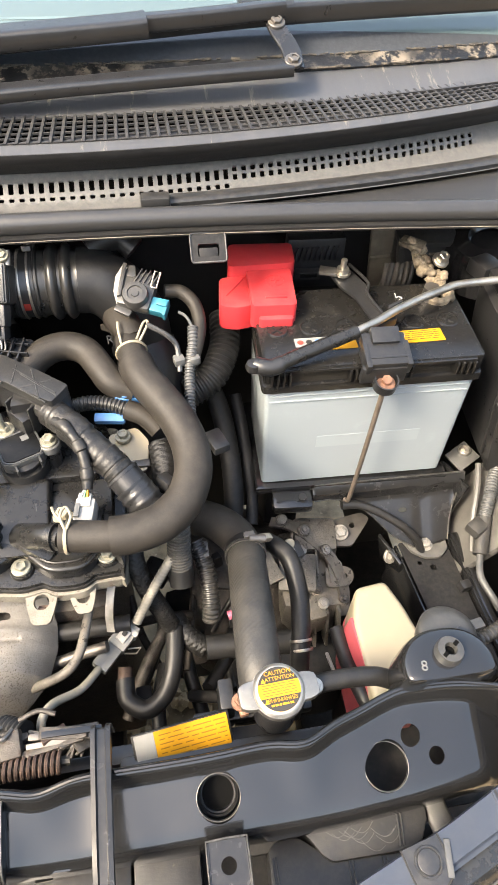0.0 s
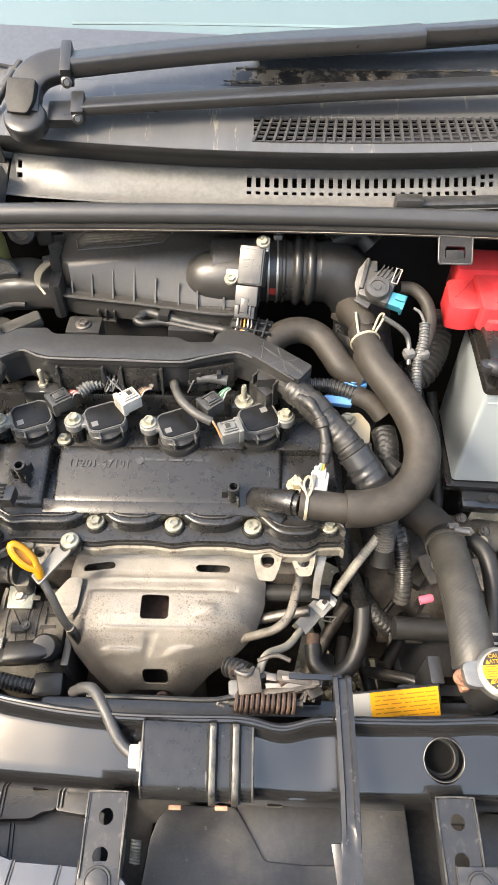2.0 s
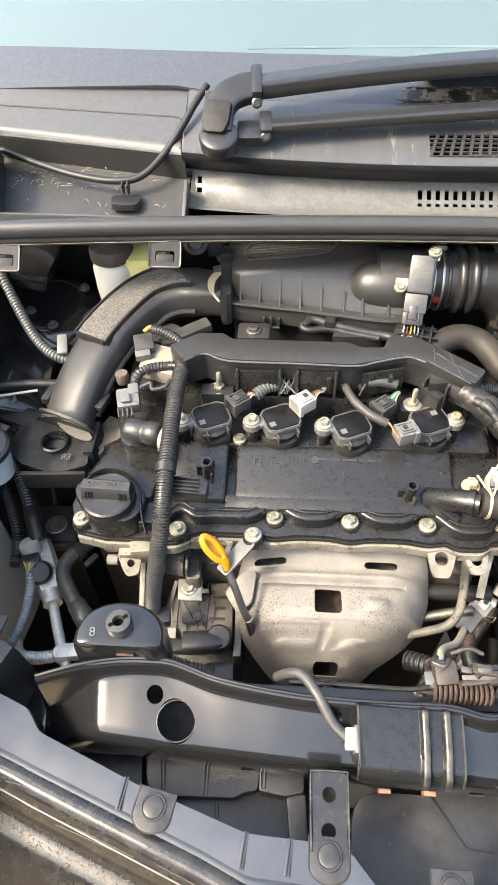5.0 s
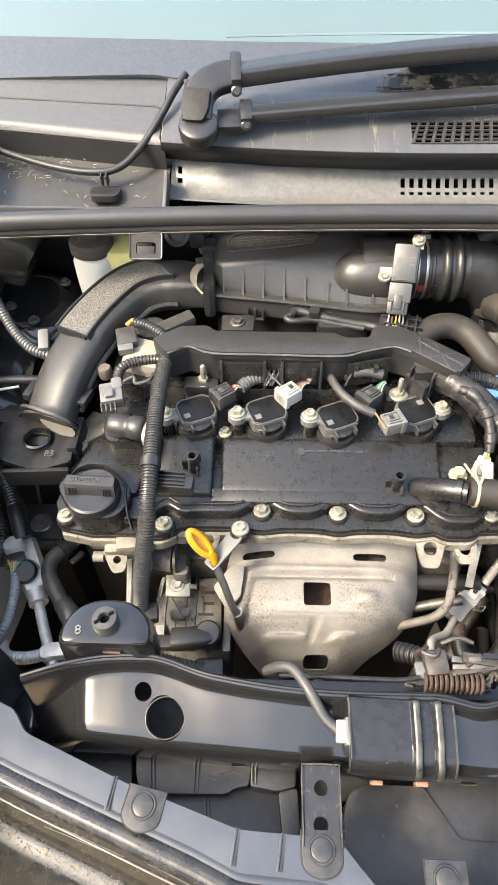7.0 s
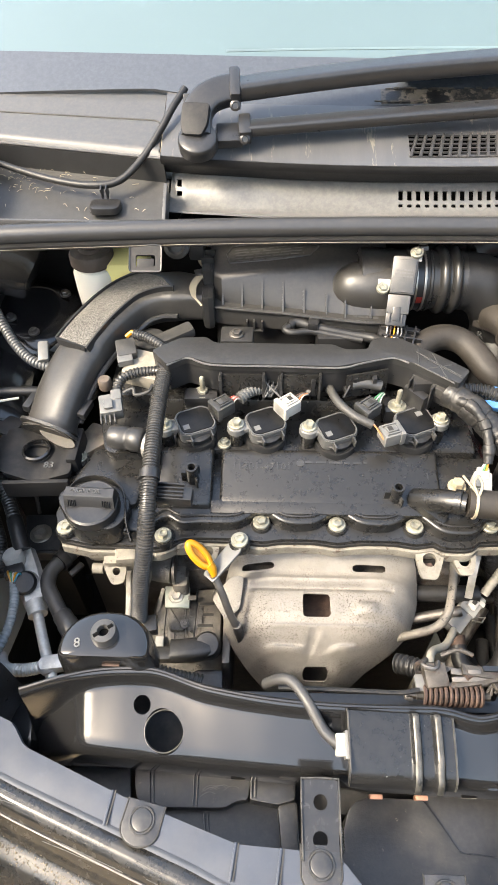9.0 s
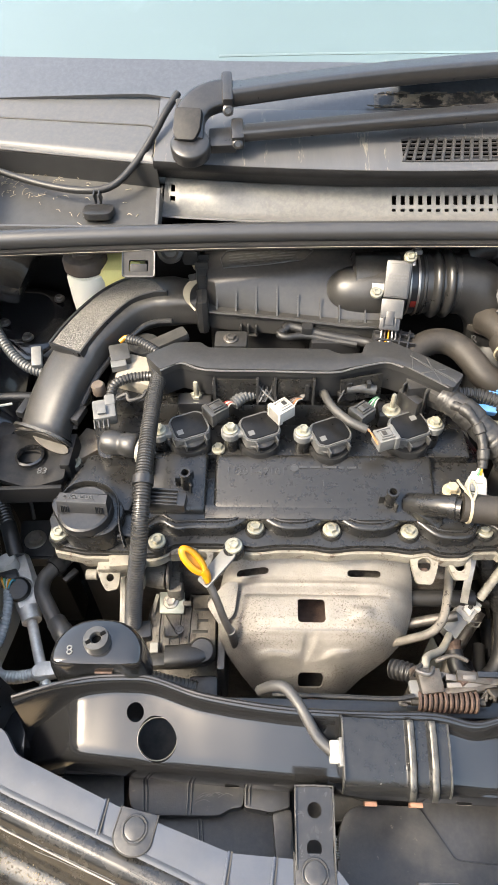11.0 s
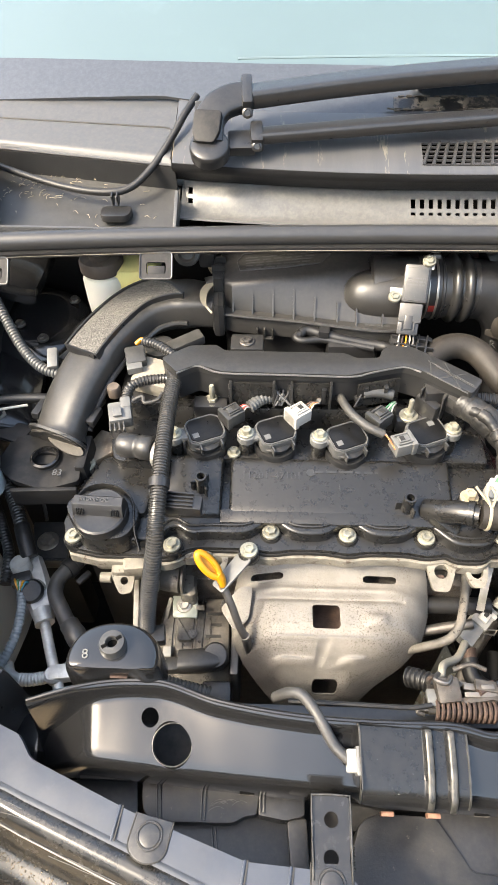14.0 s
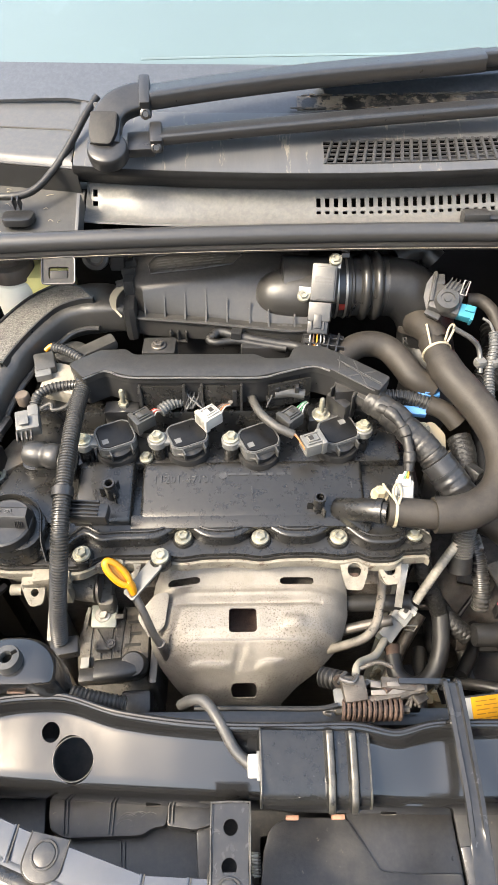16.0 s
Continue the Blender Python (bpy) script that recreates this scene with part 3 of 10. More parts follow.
# ---- radiator mount brackets ----
def mount(x, y, z, flip):
    t = thing("radiator_mount_bracket", "domed black steel radiator mount with rubber bushing, marked 8", "bracket", "radiator mounts", at=(x, y, z - 0.03))
    b2 = bmesh.new()
    rows = []
    # a half-moon plan: straight front edge with a pressed notch, round back
    for k, h in [(1.05, -0.036), (1.03, -0.022), (1.012, -0.010), (0.992, -0.0045), (0.972, -0.0008), (0.945, 0.0022), (0.905, 0.0045), (0.85, 0.0058), (0.6, 0.0064), (0.3, 0.0066)]:
        row = []
        for i in range(60):
            a = 2 * math.pi * i / 60
            px, py = math.cos(a), math.sin(a)
            px = math.copysign(abs(px) ** (0.86 if py > 0 else 0.42), px) * 0.0425
            py = py * 0.034 if py > 0 else -0.0125 * abs(py) ** 0.42
            notch = 0.0045 * math.exp(-((px - 0.003 * flip) / 0.019) ** 6) if py < -0.004 and k > 0.9 else 0.0
            row.append(b2.verts.new((x + px * k, y - 0.0075 + py * k + notch, z + h - 0.8 * notch)))
        rows.append(row)
    for r0, r1 in zip(rows, rows[1:]):
        for i in range(60):
            b2.faces.new((r0[i - 1], r0[i], r1[i], r1[i - 1]))
    b2.faces.new(rows[-1])
    part("bracket_shell", fix(b2), PAINT, t)
    part("drain_slot", box((x + 0.004 * flip, y - 0.0164, z - 0.0165), (0.016, 0.002, 0.004), (50, 0, 0), 0.0008), RUST, t, "rusty drain slot")
    bush = part("bushing", lathe([(0.0140, -0.003), (0.0122, 0.002), (0.0116, 0.0120), (0.0108, 0.0140), (0.0055, 0.0145), (0.0047, 0.0135), (0.0043, 0.002), (0.0, 0.002)], pose(x, y + 0.001, z + 0.002), 28), GREY_D, t, "grey rubber bushing")
    part("bushing_hole", lathe([(0.0044, 0), (0.0044, 0.0004), (0, 0.0004)], pose(x, y + 0.001, z + 0.0100), 16), VOID_SHADE, bush)
    for a in (35, 215):
        part("key_slot", box((x + 0.0070 * math.cos(radians(a)), y + 0.001 + 0.0070 * math.sin(radians(a)), z + 0.0163), (0.0048, 0.0034, 0.001), (0, 0, a), 0.0003), VOID_SHADE, bush)
    lettering("8", 0.0125, pose(x - 0.0235, y - 0.007, z + 0.0070, 0, 0, 10 * flip), GREY, t, depth=0.0004)
    return t


mount(-0.4555, 0.170, 0.853, 1)
mount(0.2145, 0.168, 0.845, -1)


# ---- sensor cover plate over the beam ----
cover = thing("sensor_cover_plate", "bent black metal cover plate with two raised ribs on the beam", "cover plate", at=(-0.196, 0.1, 0.8))


def plate_point(u, s):
    prof = [(0.1235, 0.818), (0.1225, 0.826), (0.119, 0.8285), (0.098, 0.8225), (0.082, 0.816), (0.074, 0.811), (0.0695, 0.803), (0.067, 0.79), (0.065, 0.765), (0.063, 0.758)]
    y, z = poly_at(prof, s)
    rib = 0.0040 * sum(min(1.0, max(0.0, 1.9 * (1 - abs(u - c) / 0.0046))) for c in (-0.1835, -0.1645)) if 0.006 < s < 0.085 else 0.0
    ny = 0.3 if s < 0.05 else 1.0
    tilt = (-0.195 - u) * 0.10
    return Vector((u, y - rib * (0.25 if s < 0.048 else 0.9), z + tilt + rib * (1.0 if s < 0.048 else 0.3)))


part("plate", sheet([(-0.2415 + 0.0915 * i / 24, 0.0) for i in range(25)] + [(-0.150 - 0.0915 * i / 24, 0.076) for i in range(25)], [], plate_point, (0.0012, 0.005), 0.0014), CHIPPED, cover, smooth=35)
for c in (-0.1835, -0.1645):
    part("raised_rib", sweep([plate_point(c, 0.010 + 0.064 * k / 24) + Vector((0, -0.0002, 0.0002)) for k in range(25)], lambda i, n: [(0.0028 * math.cos(a), 0.0009 * math.sin(a)) for a in [2 * math.pi * q / 10 for q in range(10)]]), WORN_GLINT, cover, "worn bright raised rib")
for k in range(2):
    part("plate_edge", tube([plate_point(-0.2412 + 0.0909 * k, 0.006 + 0.068 * q / 14) for q in range(15)], 0.0010, 6, 1), WORN_GLINT, cover)
part("side_wall", box((-0.2405, 0.099, 0.812), (0.002, 0.045, 0.032), (12, 0, 0), 0.0008), CHIPPED, cover)
for px in (-0.215, -0.176):
    part("clip_tab", box((px, 0.0672, 0.7745), (0.011, 0.004, 0.010), (10, 0, 0), 0.001), COPPER, cover, "copper-coloured clip tab")
plug = thing("white_connector", "small white plug pushed into the cover plate", "connector", at=(-0.247, 0.1, 0.81))
part("plug_body", box((-0.247, 0.0965, 0.818), (0.010, 0.018, 0.014), (12, 0, 0), 0.002), WHITE, plug)
part("plug_collar", box((-0.2425, 0.0965, 0.818), (0.004, 0.022, 0.017), (12, 0, 0), 0.001), GREY, plug)
solo("sensor_cable", tube([(-0.312, 0.152, 0.803), (-0.300, 0.151, 0.818), (-0.288, 0.146, 0.826), (-0.275, 0.128, 0.828), (-0.262, 0.108, 0.820), (-0.249, 0.097, 0.817)], 0.0050, 12), RUBBER_L, "grey rubber cable to the sensor plug over the beam", "cable")

# ---- centre brace of the beam ----
brace = thing("centre_brace", "black steel brace strip crossing over the support beam", "brace", at=(-0.074, 0.1, 0.82))


BRACE = spline([(0, 0.161, 0.815), (0, 0.160, 0.834), (0, 0.154, 0.8410), (0, 0.13, 0.8405), (0, 0.10, 0.8370), (0, 0.068, 0.8320), (0, 0.040, 0.8225), (0, 0.014, 0.812), (0, 0.006, 0.8085), (0, 0.001, 0.804)], 5)


def brace_point(i, u):
    """u from -1 to 1 across the strip: two raised edges with a shallow channel between."""
    q = BRACE[i]
    t = i / (len(BRACE) - 1)
    flat = min(1.0, max(0.0, (q.y - 0.030) / 0.045))
    w = 0.0085 - 0.001 * t
    h = flat * {0: -0.003, 1: 0.0, 2: 0.0005, 3: -0.0022, 4: -0.0022, 5: 0.0005, 6: 0.0, 7: -0.003}[round((u + 1) * 3.5)]
    d = (BRACE[min(i + 1, len(BRACE) - 1)] - BRACE[max(i - 1, 0)]).normalized()
    n_ = Vector((0, -d.z, d.y)) * (1 if d.y < 0 else -1)
    n_ = Vector((0, d.z, -d.y))
    return Vector((-0.0745 + w * u, q.y, q.z)) + n_ * h


b2 = bmesh.new()
US = [-1.0, -0.92, -0.5, -0.36, 0.36, 0.5, 0.92, 1.0]
prev = None
for i in range(len(BRACE)):
    row = []
    for k, u in enumerate(US):
        p_ = brace_point(i, (k / 3.5) - 1)
        p_.x = -0.0745 + (0.0085 - 0.001 * i / (len(BRACE) - 1)) * u
        row.append(b2.verts.new(p_))
    if prev:
        for k in range(7):
            b2.faces.new((prev[k], prev[k + 1], row[k + 1], row[k]))
    prev = row
fix(b2)
bmesh.ops.solidify(b2, geom=b2.faces[:], thickness=0.0016)
part("strip", fix(b2), SATIN, brace, smooth=35)
part("top_bar", box((-0.097, 0.1575, 0.836), (0.046, 0.005, 0.003), (0, 4, 0), 0.001), PAINT, brace)
part("front_tongue", box((-0.0838, 0.021, 0.8128), (0.007, 0.036, 0.0016), (22, -14, 3), 0.0006), SATIN, brace)


# ---- bumper brackets ----
def bumper_bracket(x, z):
    t = thing("bumper_bracket", "flat black steel bracket with two round holes", "bracket", "bumper brackets", at=(x, 0.045, z))
    out = [(x - 0.0145, 0.071), (x + 0.0145, 0.071), (x + 0.0135, 0.012), (x - 0.0135, 0.012)]
    holes = [disc(x, 0.0545, 0.0058), disc(x - 0.001, 0.0285, 0.006)]
    part("plate", sheet(round_poly(out, 0.003), holes, lambda u, v: Vector((u, v, z + (v - 0.045) * 0.10)), 0.006, 0.0016), SATIN, t)
    for sx in (-1, 1):
        part("side_flange", box((x + sx * 0.0148, 0.042, z - 0.007), (0.0018, 0.058, 0.015), (6, 0, sx * 1.2), 0.0006), SATIN, t)
    part("rim", tube([Vector((x + u, v, z + (v - 0.045) * 0.10 + 0.0012)) for u, v in ((-0.0150, 0.014), (-0.0155, 0.045), (-0.0155, 0.0685), (-0.0125, 0.0715), (0.0125, 0.0715), (0.0155, 0.0685), (0.0155, 0.045), (0.0150, 0.014))], 0.0008, 6, 2), WORN_GLINT, t, "paler rim along the bracket's edge")
    part("neck", box((x, 0.0715, z - 0.012), (0.029, 0.003, 0.028), (8, 0, 0), 0.001), SATIN, t)
    return t


bumper_bracket(-0.266, 0.809)
bumper_bracket(0.0135, 0.807)

# ---- front ducts and shroud panels behind the bumper ----
shroud = thing("grille_shroud", "matt black plastic shroud panels with ribs behind the bumper", "shroud", at=(MID, 0.03, 0.72))


def shroud_panel(name, plan, top, depth, m, r=0.006, label=""):
    return part(name, prism(round_poly(plan, r), top - depth, top, 0.002), m, shroud, label)


def shroud_rib(x, y0, y1, z, lean, m):
    """Two thin ridges side by side with a groove between."""
    for k in (-1, 1):
        part("rib", box((x + 0.0017 * k, (y0 + y1) / 2, z + 0.0006), (0.0014, y1 - y0, 0.0026), (0, 0, lean), 0.0005), m, shroud)


# air guide below the beam beside the left bracket: upper face, stepped skirt and end block
shroud_panel("air_guide", [(-0.437, 0.106), (-0.4345, 0.080), (-0.4306, 0.068), (-0.4154, 0.0615), (-0.3849, 0.0620), (-0.348, 0.0628), (-0.3378, 0.0687), (-0.3267, 0.070), (-0.322, 0.106)], 0.7335, 0.05, GUIDE, 0.004, "dust-greyed ribbed air guide")
shroud_panel("skirt", [(-0.45, -0.03), (-0.445, 0.058), (-0.428, 0.066), (-0.33, 0.074), (-0.281, 0.074), (-0.281, -0.03)], 0.7225, 0.05, PLASTIC_D, 0.010)
shroud_panel("side_skirt", [(-0.51, 0.04), (-0.50, 0.106), (-0.4435, 0.106), (-0.4395, 0.082), (-0.436, 0.060), (-0.45, 0.03)], 0.726, 0.05, PLASTIC_D, 0.008)
shroud_panel("end_block", [(-0.325, 0.106), (-0.283, 0.106), (-0.283, 0.070), (-0.300, 0.0655), (-0.3255, 0.069)], 0.7390, 0.05, PLASTIC, 0.003)
shroud_panel("end_cheek", [(-0.2995, 0.0665), (-0.2815, 0.070), (-0.2785, 0.015), (-0.2945, 0.015)], 0.7345, 0.05, PLASTIC_D, 0.004)
for x, lean in ((-0.4185, 8), (-0.3765, 2)):
    shroud_rib(x, 0.064, 0.100, 0.7335, lean, GUIDE)
shroud_rib(-0.3640, 0.030, 0.061, 0.7225, 8, PLASTIC_D)
shroud_rib(-0.3225, 0.071, 0.100, 0.7390, 2, GREY_D)
# wide centre panel with its raised step
shroud_panel("panel", [(-0.246, -0.05), (-0.2445, 0.0), (-0.2395, 0.050), (-0.2340, 0.066), (-0.2272, 0.0720), (-0.2136, 0.0764), (-0.1638, 0.0754), (-0.1472, 0.0506), (-0.1376, 0.0347), (-0.1048, 0.0322), (-0.068, 0.032), (-0.068, -0.05)], 0.7300, 0.06, GUIDE, 0.004)
shroud_panel("panel_step", [(-0.168, 0.106), (-0.066, 0.106), (-0.066, 0.0), (-0.150, 0.0)], 0.7265, 0.05, PLASTIC, 0.008)
# Black strips fill the gaps in place of the shade beneath the beam.
shroud_panel("gap_shade_strip", [(-0.286, 0.106), (-0.165, 0.106), (-0.165, 0.070), (-0.241, 0.066), (-0.2475, -0.03), (-0.286, -0.03)], 0.7020, 0.03, MATT, 0.002)
shroud_panel("panel", [(-0.064, -0.04), (-0.064, 0.106), (-0.008, 0.106), (-0.008, -0.04)], 0.7260, 0.05, GUIDE, 0.010)
shroud_panel("gap_shade_strip", [(-0.070, 0.106), (0.050, 0.106), (0.050, -0.04), (-0.070, -0.04)], 0.7000, 0.03, MATT, 0.002)
# pale scratched air guide beside the right bracket, over its dark ribbed skirt
shroud_panel("air_guide", [(0.072, 0.106), (0.078, 0.0755), (0.0850, 0.0705), (0.0936, 0.0569), (0.1018, 0.0504), (0.1761, 0.0490), (0.1841, 0.0573), (0.1916, 0.0711), (0.193, 0.106)], 0.7380, 0.05, GUIDE, 0.004, "pale scratched air guide")
shroud_panel("skirt", [(0.0470, -0.04), (0.0480, 0.046), (0.0495, 0.0679), (0.0580, 0.0735), (0.0760, 0.0735), (0.10, 0.055), (0.20, 0.055), (0.20, -0.04)], 0.7320, 0.05, PLASTIC_D, 0.005)
shroud_panel("gap_shade_strip", [(0.030, 0.106), (0.085, 0.106), (0.085, 0.068), (0.030, 0.068)], 0.7080, 0.04, MATT, 0.004)
for x, y0, y1, z, lean, m_ in ((0.1660, 0.052, 0.090, 0.7380, -9, GUIDE), (0.1168, 0.020, 0.0500, 0.7320, -3, PLASTIC_D), (0.1462, 0.020, 0.0485, 0.7320, -3, PLASTIC_D), (0.0535, 0.0, 0.062, 0.7320, 1, PLASTIC_D)):
    shroud_rib(x, y0, y1, z, lean, m_)
part("lamp_bracket", sweep(spline([(0.200, 0.100, 0.728), (0.203, 0.075, 0.730), (0.206, 0.055, 0.730), (0.208, 0.035, 0.728)], 4), lambda i, n: [(0.011 * math.cos(a), 0.005 * math.sin(a)) for a in [2 * math.pi * q / 14 for q in range(14)]]), GREY, shroud, "grey rounded bracket")
rnd = random.Random(17)
bm = None
for i in range(10):
    x0, y0 = rnd.uniform(0.098, 0.145), rnd.uniform(0.060, 0.075)
    c = rnd.uniform(-0.010, 0.004)
    bm = tube([Vector((x0 + 0.020 * k / 5, y0 - 0.006 * math.sin(k * 0.62) + c * k / 8, 0.7382)) for k in range(6)], 0.00025, 5, 3, bm)
for i in range(7):
    x0, y0 = rnd.uniform(-0.372, -0.345), rnd.uniform(0.068, 0.078)
    bm = tube([Vector((x0 + 0.014 * k / 5, y0 + 0.004 * math.sin(k * 0.5), 0.7337)) for k in range(6)], 0.00022, 5, 3, bm)
tagged(part("scratches", bm, GREY, shroud, "fine pale scratches"), kind="stuff")
part("floor_panel", box((MID, 0.02, 0.640), (0.8, 0.11, 0.03), (0, 0, 0), 0.004), PLASTIC, shroud)
solo("latch_spring_rod", spring([(-0.247, 0.045, 0.76), (-0.247, 0.028, 0.758)], 0.004, 0.0008, 0.0022), STEEL, "small steel spring behind the bumper bracket", "spring")


# ---- bumper cover ----
bumper = thing("bumper_cover", "blue-grey bumper cover with dusty black outer edge", "bumper", at=(MID, 0.0, 0.75))


def bumper_in(d):
    return lin_tab([(0.0, -0.012), (0.105, -0.010), (0.118, 0.004), (0.13, 0.018), (0.15, 0.0215), (0.212, 0.025), (0.308, 0.056), (0.402, 0.093), (0.417, 0.112), (0.60, 0.185)], d)


def bumper_wid(d):
    return lin_tab([(0.0, 0.03), (0.203, 0.0295), (0.248, 0.0255), (0.308, 0.0235), (0.402, 0.027), (0.417, 0.040), (0.5, 0.045)], d)


def bumper_point(x, s):
    d = abs(x - MID)
    yi, w = bumper_in(d), bumper_wid(d)
    prof = [(yi, 0.798), (yi - 0.001, 0.806), (yi - w * 0.5, 0.8055), (yi - w, 0.804), (yi - w - 0.002, 0.800), (yi - w - 0.005, 0.7985)]
    k = s * (len(prof) - 1)
    i = min(int(k), len(prof) - 2)
    y = prof[i][0] + (prof[i + 1][0] - prof[i][0]) * (k - i)
    z = prof[i][1] + (prof[i + 1][1] - prof[i][1]) * (k - i)
    return Vector((x, y, z))


def strip_sheet(fn, x0, x1, n, rows, thick):
    b2 = bmesh.new()
    prev = None
    for i in range(n + 1):
        x = x0 + (x1 - x0) * i / n
        row = [b2.verts.new(fn(x, j / rows)) for j in range(rows + 1)]
        if prev:
            for j in range(rows):
                b2.faces.new((prev[j], prev[j + 1], row[j + 1], row[j]))
        prev = row
    fix(b2)
    if sum(f.normal.z for f in b2.faces) < 0:
        bmesh.ops.reverse_faces(b2, faces=b2.faces)
    bmesh.ops.solidify(b2, geom=b2.faces[:], thickness=thick)
    return fix(b2)


def bumper_edge(x, s):
    d = abs(x - MID)
    yo = bumper_in(d) - bumper_wid(d) - 0.005
    prof = [(yo + 0.005, 0.796), (yo - 0.005, 0.8005), (yo - 0.011, 0.8000), (yo - 0.017, 0.7955), (yo - 0.0205, 0.790), (yo - 0.022, 0.7885), (yo - 0.0235, 0.7855), (yo - 0.028, 0.778), (yo - 0.033, 0.766), (yo - 0.036, 0.762), (yo - 0.050, 0.756), (yo - 0.058, 0.748), (yo - 0.10, 0.70), (yo - 0.12, 0.6)]
    k = s * (len(prof) - 1)
    i = min(int(k), len(prof) - 2)
    return Vector((x, prof[i][0] + (prof[i + 1][0] - prof[i][0]) * (k - i), prof[i][1] + (prof[i + 1][1] - prof[i][1]) * (k - i)))


part("top_shelf", strip_sheet(bumper_point, MID - 0.56, MID + 0.50, 210, 10, 0.002), BUMPER, bumper, smooth=50)
part("outer_edge", strip_sheet(bumper_edge, MID - 0.56, MID + 0.50, 210, 39, 0.002), CHROME, bumper, "dusty black rounded bumper edge", smooth=60)
for x, y in ((-0.411, 0.0385), (-0.267, 0.012), (-0.173, -0.005), (0.161, 0.034), (0.023, 0.012)):
    a = 20 if x < -0.3 else (-20 if x > 0.1 else 0)
    tm = Matrix.Translation((x, y, 0)) @ pose(0, 0, 0, 0, 0, -a * 0.6)
    plan = [(-0.0155, 0.0135), (-0.0155, -0.006)] + [(0.0155 * math.cos(q), -0.006 + 0.0125 * math.sin(q)) for q in [math.pi * (1 + k / 14) for k in range(1, 14)]] + [(0.0155, -0.006), (0.0155, 0.0135)]
    tong = part("tongue", prism(plan, 0.803, 0.8066, 0.0008, tm), TONGUE, bumper, "dark grey fixing tongue")
    part("tongue_seam", tube([tm @ Vector((u * 1.03, v * 1.02, 0.8061)) for u, v in plan], 0.0007, 6, 1), INK_SHADE, tong)
    pin = part("push_pin", lathe([(0.0118, -0.0004), (0.0114, 0.0002), (0.0108, 0.0003), (0.0104, 0.0010), (0.0094, 0.0011), (0.0091, 0.0002), (0.0086, 0.0002), (0.0083, 0.0010), (0.0076, 0.0013), (0, 0.0013)], pose(x, y, 0.8066), 28), TONGUE, tong, "round grey push pin")
    for q in range(4):
        part("pin_notch", prism([(x + r_ * math.cos(radians(b_)), y + r_ * math.sin(radians(b_))) for r_, b_ in ((0.0090, 90 * q + 25), (0.0104, 90 * q + 25), (0.0104, 90 * q + 45), (0.0104, 90 * q + 65), (0.0090, 90 * q + 65), (0.0090, 90 * q + 45))], 0.8070, 0.8079, 0), INK_SHADE, pin)
part("seam_strip", prism([(0.1773, 0.0466), (0.1820, 0.0459), (0.1774, 0.0212), (0.1726, 0.0222)], 0.804, 0.8072, 0.0006), GREY_M, bumper, "pale bare seam strip")
for x in (-0.440, -0.336, -0.300, 0.060, 0.09, 0.23):
    yc, tw = bumper_in(abs(x - MID)) - 0.0135, (-8 if x < MID else 8)
    part("seam_rib", box((x, yc, 0.8066), (0.0020, 0.026, 0.0012), (0, 0, tw), 0.0005), BUMPER, bumper)
    part("seam", box((x + 0.0024, yc, 0.8058), (0.0012, 0.026, 0.0014), (0, 0, tw)), INK_SHADE, bumper)


# ---- headlamp brackets at the sides ----
def headlamp(x, sx):
    t = thing("headlamp_housing", "grey plastic headlamp housing corner beside the bumper", "headlamp", "headlamps", at=(x, 0.15, 0.75))
    part("housing", box((x, 0.135, 0.755), (0.10, 0.11, 0.10), (0, sx * 8, sx * 22), 0.014), PLASTIC, t)
    part("lens_edge", box((x - sx * -0.01, 0.075, 0.79), (0.09, 0.05, 0.03), (10, 0, sx * 25), 0.01), MILKY, t, "hazy clear lamp lens")
    part("mount_tab", box((x + sx * -0.002, 0.195, 0.765), (0.034, 0.05, 0.004), (6, 0, sx * 12), 0.0015), GREY_D, t)
    bolt((x + sx * -0.002, 0.190, 0.768), 0.006, 0.004, STEEL_D, t, name="screw")
    return t


headlamp(-0.625, -1)


# Bright bead laid along the ridge in place of its highlight.
part("edge_glint", tube([bumper_edge(MID - 0.55 + 1.04 * k / 90, 0.395) + Vector((0, -0.0003, 0.0004)) for k in range(91)], 0.0010, 8, 1), STEEL_D, bumper, "thin bright bead standing in for the ridge's highlight")
# fine scratches along the rounded bumper edge
rnd = random.Random(44)
bm = None
for i in range(9):
    x0, s0 = rnd.uniform(-0.60, -0.30), rnd.uniform(0.08, 0.60)
    ln, wob = rnd.uniform(0.012, 0.06), rnd.uniform(-0.06, 0.06)
    bm = tube([bumper_edge(x0 + ln * k / 5, s0 + wob * k / 5 + rnd.uniform(-0.004, 0.004)) + Vector((0, -0.0001, 0.0002)) for k in range(6)], 0.0003, 5, 3, bm)
tagged(part("scratches", bm, mat("scratched_grey", (0.095, 0.092, 0.086), 0.6, bump=0), bumper, "fine pale scratches"), kind="stuff")

bm = bmesh.new()
rnd = random.Random(91)
for i in range(760):
    x0 = rnd.uniform(-0.64, -0.36)
    s0 = 0.735 + 0.05 * rnd.gauss(0, 0.45)
    c = bumper_edge(x0, s0) + Vector((0, 0, 0.0004))
    b2 = bmesh.new()
    bmesh.ops.create_icosphere(b2, subdivisions=1, radius=rnd.uniform(0.0002, 0.0007))
    for v in b2.verts:
        v.co *= rnd.uniform(0.6, 1.3)
    b2.transform(Matrix.Translation(c))
    join(bm, b2)
tagged(part("dirt_crumbs", bm, mat("tan_dirt", (0.200, 0.155, 0.098), 0.9, var=0.5, scale=200, bump=0.4), bumper, "tan dirt crumbs in the groove"), kind="stuff")

# ---- engine ----
engine = thing("engine", "four-cylinder engine with black plastic valve cover and cast alloy head", "engine", at=(-0.3, 0.38, 0.2))
